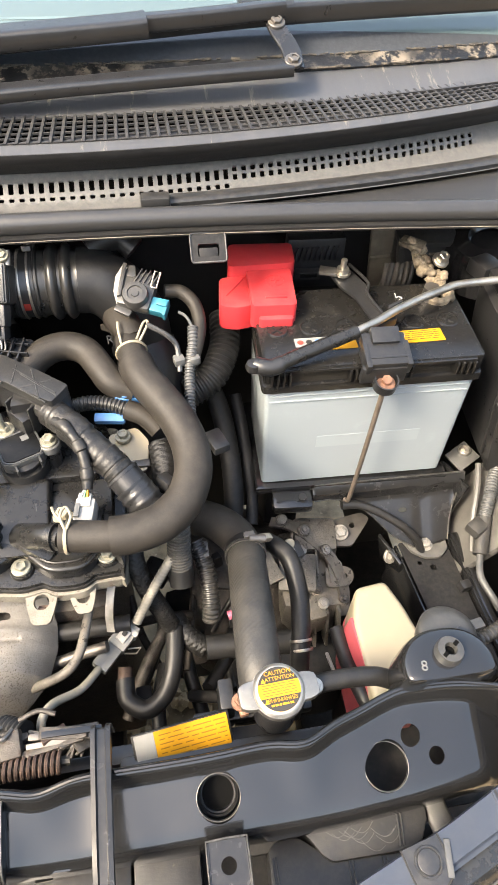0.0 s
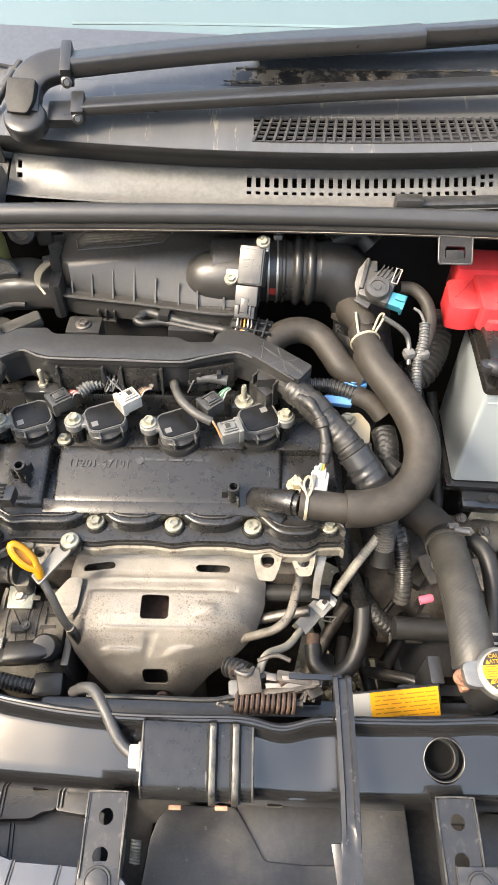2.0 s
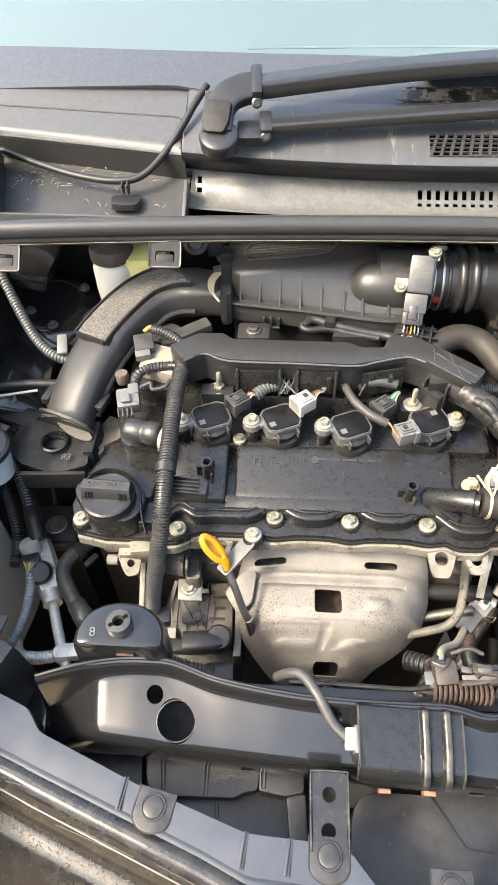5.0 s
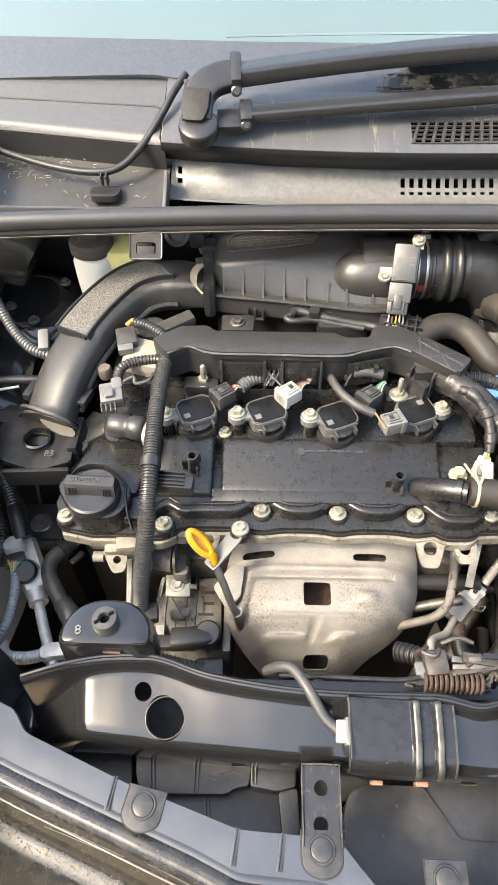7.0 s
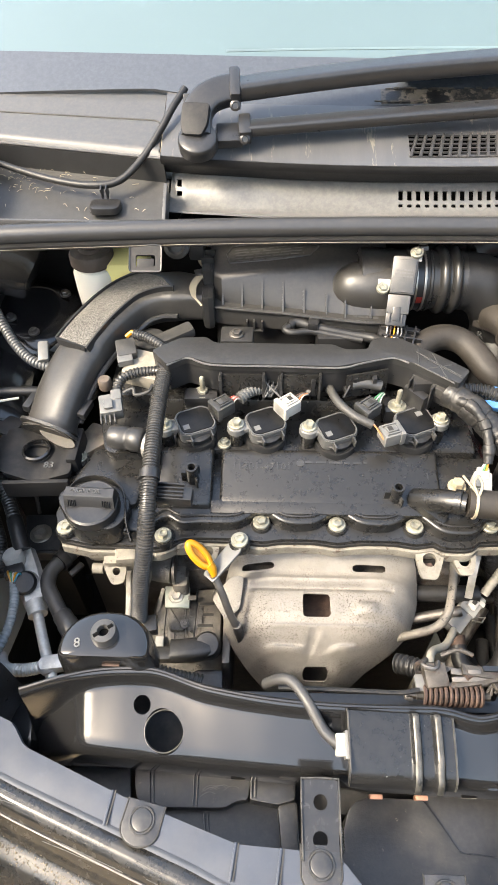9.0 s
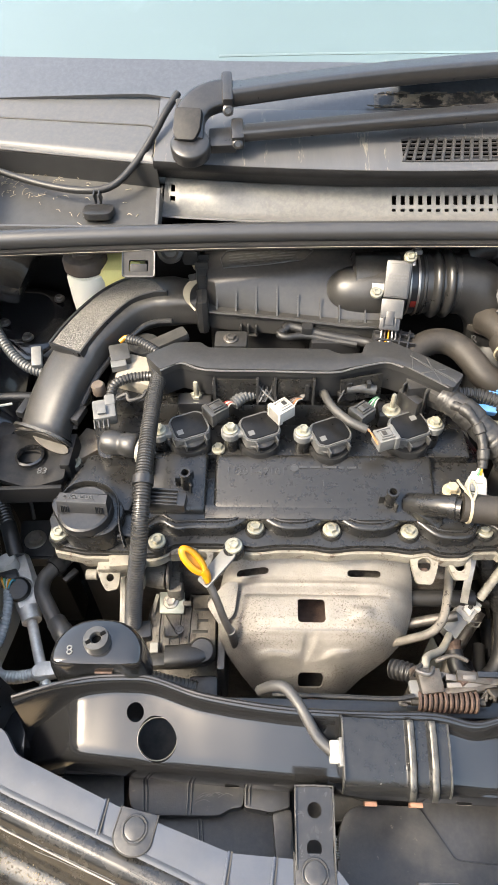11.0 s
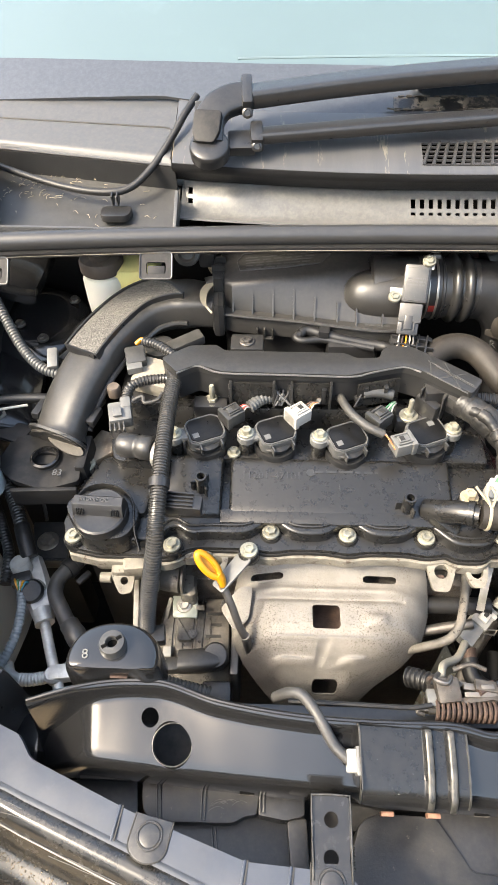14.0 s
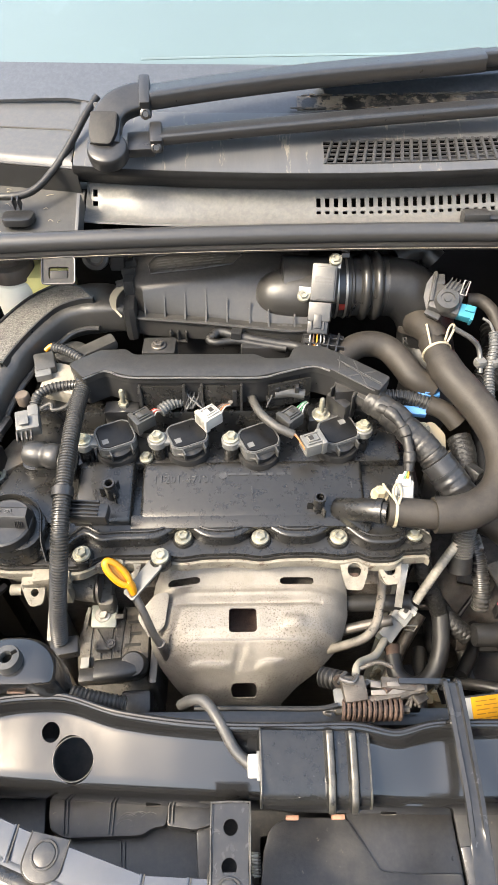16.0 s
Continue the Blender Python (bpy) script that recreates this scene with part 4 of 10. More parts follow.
# block and head below the cover
part("block", box((-0.285, 0.395, 0.50), (0.42, 0.17, 0.46), (0, 0, 0), 0.02), GRIME, engine)
head = part("cylinder_head", prism(round_poly([(-0.525, 0.318), (-0.40, 0.330), (-0.055, 0.330), (-0.055, 0.50), (-0.49, 0.50), (-0.545, 0.36)], 0.01), 0.735, 0.806, 0.003), HEADM, engine, "bright cast alloy cylinder head")


COVER_BOLTS = (-0.319, -0.236, -0.152)


def wall_edge(x):
    """The wavy front wall of the valve cover: it steps back behind each bolt."""
    y = 0.3035 + 0.0125 * lerp_tab([(-0.43, 0), (-0.385, 1), (-0.16, 1), (-0.115, 0.25), (-0.05, 0.25)], x)
    for bx in COVER_BOLTS:
        y += 0.0165 * math.exp(-((x - bx) / 0.0175) ** 2)
    return y + 0.018 * math.exp(-((x + 0.425) / 0.014) ** 2) + 0.020 * math.exp(-((x + 0.0705) / 0.014) ** 2)


def cover_edge(x):
    """The edge of the flange in front of that wall."""
    y = min(wall_edge(x) - 0.0075, lerp_tab([(-0.44, 0.296), (-0.40, 0.3065), (-0.12, 0.3065), (-0.05, 0.309)], x))
    for bx in COVER_BOLTS:
        y -= 0.0035 * math.exp(-((x - bx) / 0.016) ** 2)
    y -= 0.006 * math.exp(-((x + 0.425) / 0.016) ** 2)
    return y


fl = [(-0.505 + 0.45 * i / 260, cover_edge(-0.505 + 0.45 * i / 260)) for i in range(261)] + [(-0.052, 0.335), (-0.050, 0.44), (-0.07, 0.50), (-0.48, 0.50), (-0.515, 0.425), (-0.545, 0.385), (-0.551, 0.335), (-0.538, 0.303)]
part("cover_flange", prism(fl, 0.8035, 0.8095, 0.0012), COVER, engine)
fl2 = [(-0.505 + 0.45 * i / 110, wall_edge(-0.505 + 0.45 * i / 110)) for i in range(111)] + [(-0.062, 0.35), (-0.062, 0.43), (-0.08, 0.49), (-0.48, 0.49), (-0.508, 0.42), (-0.538, 0.38), (-0.543, 0.335), (-0.530, 0.315)]
part("cover_wall", prism(fl2, 0.810, 0.8255, 0.0042, None, None, 3), COVER, engine)
# raised pad across the middle, its front sloping down
bm = bmesh.new()
def pad(x0, x1, ys, bm):
    prev = None
    for x, k in ((x0, 1.0), (x0 + 0.0008, 0.45), (x0 + 0.0022, 0.12), (x0 + 0.0045, 0.0), (x1 - 0.0045, 0.0), (x1 - 0.0022, 0.12), (x1 - 0.0008, 0.45), (x1, 1.0)):
        row = [bm.verts.new((x, y, z if z < 0.823 else z - 0.006 * k)) for y, z in ys]
        if prev:
            for a in range(len(row) - 1):
                bm.faces.new((prev[a], prev[a + 1], row[a + 1], row[a]))
        else:
            bm.faces.new(row)
        prev = row
    bm.faces.new(prev[::-1])
    return fix(bm)
PADY = [(0.3320, 0.815), (0.3335, 0.8235), (0.3352, 0.8275), (0.3380, 0.8305), (0.3415, 0.8325), (0.3460, 0.8340), (0.392, 0.8455), (0.3975, 0.8466), (0.4015, 0.8462), (0.4042, 0.8440), (0.4055, 0.8400), (0.406, 0.830), (0.406, 0.815)]
pad_ob = part("cover_pad", pad(-0.3655, -0.1215, PADY, bm), COVER, engine)
part("cover_pad_step", box((-0.250, 0.336, 0.826), (0.25, 0.016, 0.008), (20, 0, 0), 0.003), COVER, engine)
bm = bmesh.new()
part("cover_left_pad", pad(-0.436, -0.374, [(y, z + 0.003) for y, z in PADY], bm), COVER, engine)
lettering("11201-47101", 0.0128, pose(-0.3195, 0.3805, 0.8432, 14.5, 0, 0), CAST_TEXT, pad_ob, "casting_number", 0.0005)
part("casting_mark", lathe([(0.0045, 0), (0.0045, 0.0006), (0.0035, 0.0006), (0.0035, 0)], pose(-0.276, 0.3850, 0.8443, 14.5, 0, 0), 16), CAST_TEXT, pad_ob)
bars(pose(-0.236, 0.3860, 0.8448, 14.5, 0, 0), 1, 0.07, 0.006, CAST_TEXT, pad_ob, "casting_text", 0.45, 3)
for x, y in ((-0.244, 0.367), (-0.135, 0.372)):
    part("casting_tick", box((x, y, 0.8405), (0.0012, 0.008, 0.0012), (14, 0, 6), 0), CAST_TEXT, pad_ob)
part("casting_disc", lathe([(0.006, 0), (0.006, 0.0006), (0, 0.0008)], pose(-0.200, 0.372, 0.8405, 14, 0, 0), 16), COVER, pad_ob)
# the coil valley behind the pad, and the left end with the oil filler
part("coil_valley", prism(round_poly([(-0.445, 0.405), (-0.075, 0.405), (-0.075, 0.475), (-0.46, 0.475)], 0.006), 0.815, 0.842, 0.003), COVER, engine)
part("coil_valley_back", box((-0.275, 0.470, 0.852), (0.36, 0.03, 0.03), (-14, 0, 0), 0.004), COVER, engine)
part("end_step", prism(round_poly([(-0.123, 0.335), (-0.062, 0.335), (-0.062, 0.405), (-0.123, 0.405)], 0.005), 0.815, 0.834, 0.003), COVER, engine)
part("vent_boss", tube([(-0.150, 0.348, 0.828), (-0.138, 0.340, 0.838), (-0.122, 0.331, 0.850), (-0.104, 0.322, 0.857)], 0.0135, 24, 6, None, 0.0118), COVER, engine)
part("vent_web", box((-0.134, 0.334, 0.826), (0.034, 0.020, 0.022), (10, 24, -26), 0.007), COVER, engine)
part("vent_collar", tube([(-0.116, 0.3268, 0.855), (-0.110, 0.3244, 0.8568)], 0.0136, 20, 2), COVER, engine)
filler = prism(round_poly([(-0.546, 0.340), (-0.518, 0.296), (-0.470, 0.294), (-0.458, 0.328), (-0.474, 0.352), (-0.522, 0.360)], 0.018, 6), 0.812, 0.840, 0.004)
part("end_deck", prism(round_poly([(-0.538, 0.35), (-0.455, 0.33), (-0.452, 0.40), (-0.515, 0.415)], 0.01), 0.812, 0.833, 0.004), COVER, engine)
part("filler_base", filler, COVER, engine)
collar = [(-0.5315, 0.345), (-0.5235, 0.3575), (-0.511, 0.3635), (-0.497, 0.3630), (-0.4845, 0.3580), (-0.4745, 0.3490), (-0.4680, 0.3370), (-0.4645, 0.3190), (-0.4620, 0.3050), (-0.4560, 0.2900)]
part("filler_rib", sweep(spline([(x, y, 0.840 - 0.0016 * max(0, k - 6) ** 2) for k, (x, y) in enumerate(collar)], 5), lambda i, n: [(-0.0013, -0.012), (0.0013, -0.012), (0.0012, 0.003), (0.0004, 0.0040), (-0.0004, 0.0040), (-0.0012, 0.003)]), COVER, engine)
part("left_shoulder", prism(round_poly([(-0.50, 0.395), (-0.44, 0.395), (-0.44, 0.50), (-0.475, 0.51), (-0.515, 0.45)], 0.012), 0.812, 0.846, 0.005), COVER, engine)
part("front_ridge", tube([(x, wall_edge(x) + 0.0085, 0.8262) for x in [-0.445 + 0.385 * i / 60 for i in range(61)]], 0.0017, 8, 1), COVER, engine)
part("side_ridge", tube([(-0.445, 0.302, 0.834), (-0.446, 0.33, 0.838), (-0.452, 0.36, 0.842)], 0.003, 8), COVER, engine)
for bx, by, bz in ((-0.425, 0.305, 0.8135), (-0.319, 0.3245, 0.8135), (-0.236, 0.3225, 0.8135), (-0.152, 0.3215, 0.8135), (-0.0705, 0.3245, 0.8135), (-0.533, 0.312, 0.8155), (-0.342, 0.3015, 0.812)):
    boss = part("bolt_boss", lathe([(0.0118, -0.010), (0.0118, -0.002), (0.0105, 0.0), (0, 0.0)], pose(bx, by, bz - 0.001), 26), COVER, engine)
    bolt((bx, by, bz + 0.002), 0.0060, 0.0055, BOLT, boss, (0, 0, bx * 900), flange=1.58)
# little hose nipples
for x, y, z in ((-0.395, 0.361, 0.848), (-0.173, 0.346, 0.838)):
    part("nipple", lathe([(0.0075, -0.012), (0.0065, 0), (0.0062, 0.014), (0.0068, 0.017), (0.0062, 0.020), (0.0042, 0.020), (0.0040, 0.006), (0, 0.006)], pose(x, y, z, 8, 0, 0), 16), COVER, engine)
    for a in (60, 180, 300):
        part("nipple_rib", box((x + 0.009 * math.cos(radians(a)), y + 0.009 * math.sin(radians(a)), z), (0.007, 0.002, 0.014), (0, 0, a), 0.0006), COVER, engine)
bolt((-0.363, 0.4115, 0.846), 0.0052, 0.006, BOLT, engine)
# head flange lugs below the cover's front edge
for x, y, w in ((-0.458, 0.293, 0.04), (-0.398, 0.308, 0.030), (-0.345, 0.312, 0.022)):
    part("head_lug", box((x, y, 0.795), (w, 0.022, 0.016), (0, 0, 8), 0.004), HEADM, engine)
def eye_lug(x, y, z, w, h, r, rz=0):
    outl = round_poly([(-w * 0.7, 0.004), (w * 0.7, 0.004), (w / 2, -h * 0.6), (w / 3.2, -h), (-w / 3.2, -h), (-w / 2, -h * 0.6)], 0.004)
    m = pose(x, y, z, 22, 0, rz)
    part("lifting_eye", sheet(outl, [disc(0, -h * 0.42, r, 18)], lambda u, v: m @ Vector((u, v, 0)), 0.006, 0.006), HEADM, engine)
eye_lug(-0.135, 0.307, 0.800, 0.026, 0.036, 0.0075, -4)
eye_lug(-0.098, 0.306, 0.796, 0.022, 0.028, 0.0068, 4)
eye_lug(-0.378, 0.306, 0.800, 0.022, 0.022, 0.006, 6)
part("shield_nut", lathe([(0.0075, 0), (0.0075, 0.004), (0.005, 0.004), (0.005, 0.009), (0, 0.010)], pose(-0.136, 0.290, 0.7795, 30, 0, 0), 6), RUST, engine)
part("head_lip", box((-0.26, 0.318, 0.793), (0.27, 0.016, 0.009), (0, 0, 0), 0.003), HEADM, engine)
# head's left front corner castings
part("corner_casting", box((-0.468, 0.296, 0.780), (0.050, 0.022, 0.026), (8, 0, 4), 0.006), HEADM, engine)
eye_lug(-0.480, 0.288, 0.785, 0.020, 0.024, 0.0042, 14)
part("lower_lug", box((-0.452, 0.292, 0.758), (0.014, 0.014, 0.03), (0, 0, 0), 0.003), HEADM, engine)
part("side_pin", lathe([(0.006, 0), (0.006, 0.012), (0, 0.013)], pose(-0.494, 0.286, 0.775, 0, -90, 0), 14), HEADM, engine)
part("timing_cover", box((-0.500, 0.375, 0.62), (0.075, 0.10, 0.30), (0, 0, 0), 0.015), PAINT_IN, engine)
part("head_flange", prism([(x, y - 0.0045) for x, y in fl], 0.788, 0.7995, 0.002), HEADM, engine, "bare alloy flange under the cover")
part("cover_gasket_lip", prism([(x, y - 0.0015) for x, y in fl], 0.8005, 0.8045, 0), RUBBER_B, engine)


# ---- oil filler cap ----
cap = thing("oil_filler_cap", "round black plastic engine oil filler cap with grip bar", "oil cap", at=(-0.5, 0.313, 0.84))
CM = pose(-0.4990, 0.3220, 0.8425, 4, -2, -4)
part("cap_disc", lathe([(0.026, -0.004), (0.0288, -0.003), (0.0292, 0.0055), (0.0284, 0.0085), (0.0262, 0.0100), (0.0240, 0.0096), (0.012, 0.0104), (0, 0.0106)], CM, 56), PLASTIC, cap)
gb2 = bmesh.new()
rows = [[gb2.verts.new((x * k, y, z)) for x in (-0.0272, -0.0262, 0.0262, 0.0272)] for y, z, k in ((-0.0085, 0.0085, 1.0), (-0.0075, 0.0100, 1.0), (-0.0020, 0.0215, 0.985), (-0.0008, 0.0225, 0.975), (0.0085, 0.0235, 0.955), (0.0100, 0.0222, 0.955), (0.0125, 0.0085, 1.0))]
for a, b in zip(rows, rows[1:]):
    for k in range(3):
        gb2.faces.new((a[k], a[k + 1], b[k + 1], b[k]))
gb2.faces.new([r[0] for r in rows]), gb2.faces.new([r[-1] for r in rows][::-1])
gb2.transform(CM)
part("grip_bar", fix(gb2), PLASTIC, cap, smooth=25)
for sx in (-1, 1):
    for k in range(5):
        rb = box((sx * (0.0150 + 0.0018 * k), -0.0058, 0.0150), (0.0008, 0.0020, 0.0075), (-26, 0, 0), 0.0002)
        rb.transform(CM)
        part("grip_rib", rb, PLASTIC, cap)
lettering("ENGINE OIL", 0.0062, CM @ pose(-0.004, 0.0042, 0.0236, 6, 0, 0), EMBOSS, cap, depth=0.0004)


# ---- ignition coils ----
def coil(x, y, z, turn, arm, bolt_at, connector, nx):
    t = thing("ignition_coil", "black ignition coil with grey flange bolted into the valve cover", "ignition coil", "ignition coils", at=(x, y, z - 0.03))
    M = pose(x, y, z, 6, 0, turn)
    part("well_ring", lathe([(0.0235, -0.030), (0.0235, -0.019), (0.0225, -0.017), (0.0185, -0.017), (0.0185, -0.012), (0.0200, -0.010), (0.017, -0.008), (0, -0.008)], pose(x, y - 0.004, z - 0.002), 32), RUBBER_B, t)
    hexa = [(u * 1.0, v * 1.0) for u, v in round_poly([(-0.022, -0.013), (-0.014, -0.0185), (0.016, -0.0185), (0.0215, -0.012), (0.0215, 0.012), (0.014, 0.0185), (-0.016, 0.0185), (-0.022, 0.012)], 0.003)]
    part("body", prism(hexa, -0.016, -0.002, 0.001, M), GREY_M, t, "grey potted coil housing")
    part("top_plate", prism([(u * 0.87, v * 0.84) for u, v in hexa], -0.004, 0.0, 0.0007, M), RESIN, t, "glossy black resin top")
    part("rim", sweep([M @ Vector((u * 0.925, v * 0.91, -0.0012)) for u, v in hexa + hexa[:1]], lambda i, n: circle(0.0011, 6)), GREY_M, t, "pale moulded rim")
    part("cup", lathe([(0.0192, -0.030), (0.0192, -0.013), (0.0182, -0.0115), (0, -0.0115)], pose(x, y, z), 32), GREY_D, t)
    part("mark", prism([(-0.0165, -0.010), (-0.0095, -0.010), (-0.0095, -0.0035), (-0.0165, -0.0035)] if arm < 0 else [(0.004, 0.004), (0.0115, 0.004), (0.0115, 0.0105), (0.004, 0.0105)], 0.0001, 0.0004, 0, M), GREY, t, "grey square mark")
    for sx in (-1, 1):
        fin = box((sx * 0.012, -0.021, -0.008), (0.002, 0.010, 0.010), (0, 0, 0), 0.0006)
        fin.transform(M)
        part("fin", fin, GREY_D, t)
    b = Vector(bolt_at)
    c = Vector((x, y, z - 0.007))
    d = (b - c)
    ang = math.degrees(math.atan2(d.y, d.x))
    part("flange_arm", box((c + d * 0.62), (d.length * 0.8, 0.017, 0.006), (0, 0, ang), 0.002), GREY, t)
    part("flange_eye", lathe([(0.0108, -0.006), (0.0108, 0.002), (0.0098, 0.003), (0, 0.003)], pose(*b, 0, 0, 0), 22), GREY, t)
    part("bolt_post", lathe([(0.0085, -0.03), (0.0085, -0.004), (0, -0.004)], pose(*b), 16), COVER, t)
    bolt(b + Vector((0, 0, 0.004)), 0.0058, 0.0065, BOLT, t, flange=1.5)
    return t


coil(-0.3955, 0.4225, 0.874, 24, -1, (-0.430, 0.415, 0.869), None, 0)
coil(-0.3155, 0.4235, 0.873, 24, -1, (-0.3485, 0.4175, 0.869), None, 0)
coil(-0.2355, 0.4170, 0.872, 24, -1, (-0.2665, 0.416, 0.868), None, 0)
coil(-0.1465, 0.4245, 0.875, 24, 1, (-0.1185, 0.4275, 0.871), None, 0)


def coil_plug(x, y, z, turn, material, label, wires, colours, tilt=0):
    """A coil connector with its latch, and wires that go into a loom."""
    t = thing("coil_connector", label, "connector", "coil connectors", at=(x, y, z))
    M = pose(x, y, z, tilt, 0, turn)

    def put(name, c, s, mt, bev=0.0015):
        b2 = box(c, s, (0, 0, 0), bev)
        b2.transform(M)
        part(name, b2, mt, t)
    put("shell", (0, 0, 0), (0.024, 0.020, 0.016), material)
    put("collar", (-0.009, 0, 0), (0.006, 0.0225, 0.018), material)
    put("latch", (0.001, 0, 0.0092), (0.012, 0.009, 0.003), material, 0.0008)
    put("latch_slot", (0.003, 0, 0.0107), (0.005, 0.006, 0.001), INK_SHADE, 0)
    for s in (-1, 1):
        put("latch_rail", (0.001, s * 0.0065, 0.0088), (0.016, 0.0018, 0.003), material, 0.0005)
    start = M @ Vector((0.012, 0, 0))
    end = Vector(wires)
    for k, mt in enumerate(colours):
        o = M.to_3x3() @ Vector((0, (k - 1.5) * 0.0036, 0.001))
        mid = (start + o).lerp(end, 0.5) + Vector((0, 0, 0.004))
        part("wire", tube([start + o, mid, end + o * 0.3], 0.0009, 6, 4), mt, t)
    return t


coil_plug(-0.366, 0.437, 0.880, 38, GREY_D, "dark grey coil connector with thin coloured wires", (-0.346, 0.449, 0.882), (WHITE, RED_W, WHITE, RED_W))
coil_plug(-0.291, 0.438, 0.882, 38, WHITE, "white coil connector with thin wires", (-0.268, 0.456, 0.884), (WHITE, ORANGE_W, GREY, RUST))
coil_plug(-0.2005, 0.434, 0.882, 40, GREY_D, "dark grey coil connector with white and green wires", (-0.180, 0.458, 0.884), (WHITE, GREEN, WHITE, GREEN))
coil_plug(-0.1775, 0.4000, 0.878, 200, GREY, "pale grey coil connector with orange and white wires", (-0.202, 0.414, 0.884), (WHITE, ORANGE_W, WHITE, ORANGE_W))


# ---- harness rail over the coils ----
rail = thing("harness_rail", "long flat black plastic harness channel above the coils", "wiring channel", at=(-0.27, 0.48, 0.9))
RAILP = [(-0.448, 0.486), (-0.416, 0.509), (-0.386, 0.5105), (-0.376, 0.5005), (-0.239, 0.4990), (-0.226, 0.4905), (-0.200, 0.4915), (-0.195, 0.507), (-0.181, 0.5135), (-0.160, 0.5105), (-0.125, 0.4845), (-0.091, 0.4565), (-0.107, 0.4345), (-0.156, 0.4705), (-0.174, 0.4785), (-0.210, 0.4685), (-0.235, 0.4610), (-0.377, 0.4640), (-0.406, 0.4755), (-0.428, 0.462)]
part("lid", prism(round_poly(RAILP, 0.004, 3), 0.912, 0.9225, 0.0015), PLASTIC_D, rail)
# Paler strip paints in the highlight along the lid's front edge.
part("lid_lip_glint", sweep(spline([(-0.428, 0.4615, 0.9205), (-0.406, 0.4745, 0.9205), (-0.377, 0.4630, 0.9205), (-0.306, 0.4615, 0.9205), (-0.235, 0.4600, 0.9205), (-0.210, 0.4675, 0.9205), (-0.174, 0.4775, 0.9205), (-0.156, 0.4695, 0.9205)], 4), lambda i, n: circle(0.0012, 6)), GREY_M, rail, "pale lid edge, its highlight put into the colour")
part("lower_tray", prism(round_poly([(x, y + 0.002) for x, y in RAILP], 0.004, 3), 0.880, 0.911, 0.001), PLASTIC, rail)
part("end_cross", box((-0.1205, 0.4605, 0.9222), (0.05, 0.0012, 0.002), (0, 0, -44), 0), GREY_D, rail)
for a, b in (((-0.146, 0.487), (-0.103, 0.447)), ((-0.139, 0.458), (-0.107, 0.466)), ((-0.128, 0.483), (-0.118, 0.440)), ((-0.150, 0.467), (-0.112, 0.435)), ((-0.143, 0.492), (-0.146, 0.466))):
    part("rib", tube([(*a, 0.9222), (*b, 0.9222)], 0.0009, 6, 1), GREY_D, rail)
for x in (-0.368, -0.318, -0.300, -0.262, -0.214, -0.192):
    part("clip", box((x, 0.461 if x < -0.24 else 0.466, 0.892), (0.005, 0.010, 0.022), (0, 0, 0), 0.001), PLASTIC, rail)
for x0, x1 in ((-0.366, -0.320), (-0.296, -0.256)):
    part("front_panel", box(((x0 + x1) / 2, 0.4605, 0.893), (x1 - x0, 0.003, 0.030), (-6, 0, 0), 0.001), COVER, rail)
part("front_panel", box((-0.200, 0.466, 0.892), (0.050, 0.003, 0.032), (-6, 0, 14), 0.001), COVER, rail)
for x in (-0.3675, -0.3185, -0.2985, -0.2545):
    part("panel_post", box((x, 0.4585, 0.893), (0.003, 0.006, 0.036), (-6, 0, 0), 0.0008), PLASTIC_D, rail)
part("gusset", prism([(-0.150, 0.470), (-0.128, 0.452), (-0.150, 0.450)], 0.872, 0.906, 0.001), PLASTIC, rail)
part("gusset", prism([(-0.405, 0.472), (-0.380, 0.462), (-0.384, 0.446), (-0.405, 0.448)], 0.858, 0.862, 0.001), PLASTIC_D, rail)
for c in ((-0.152, 0.459, 0.889), (-0.130, 0.4455, 0.889)):
    part("gusset_edge", box(c, (0.002, 0.010, 0.036), (0, 0, -38), 0.0006), PLASTIC_D, rail)
part("mount_leg", box((-0.145, 0.452, 0.878), (0.012, 0.03, 0.034), (0, 0, 40), 0.003), PLASTIC, rail)
part("mount_leg", box((-0.392, 0.462, 0.868), (0.040, 0.020, 0.020), (0, 0, 0), 0.004), PLASTIC, rail)
part("mount_leg", box((-0.162, 0.452, 0.862), (0.034, 0.024, 0.020), (0, 0, 0), 0.004), PLASTIC, rail)
for sx, sy, sz in ((-0.390, 0.464, 0.872), (-0.164, 0.450, 0.868)):
    bolt((sx, sy, sz + 0.004), 0.0062, 0.006, BOLT, rail, flange=1.75)
    part("stud", lathe([(0.003, 0), (0.003, 0.021), (0.0022, 0.023), (0, 0.023)], pose(sx, sy, sz + 0.006), 10), BOLT, rail)


# ---- exhaust heat shield ----
shield = thing("exhaust_heat_shield", "speckled bare steel exhaust heat shield with slots and holes", "heat shield", at=(-0.25, 0.26, 0.65))
SH = [  # v, y, z, left x, right x
    (0.0, 0.319, 0.7715, -0.350, -0.141), (0.10, 0.311, 0.7610, -0.357, -0.137), (0.22, 0.301, 0.7520, -0.361, -0.135), (0.38, 0.280, 0.7490, -0.364, -0.136), (0.55, 0.252, 0.7465, -0.361, -0.146),
    (0.68, 0.233, 0.7350, -0.350, -0.167), (0.80, 0.218, 0.7130, -0.333, -0.197), (0.90, 0.208, 0.6900, -0.317, -0.214), (1.0, 0.201, 0.6600, -0.300, -0.230)]


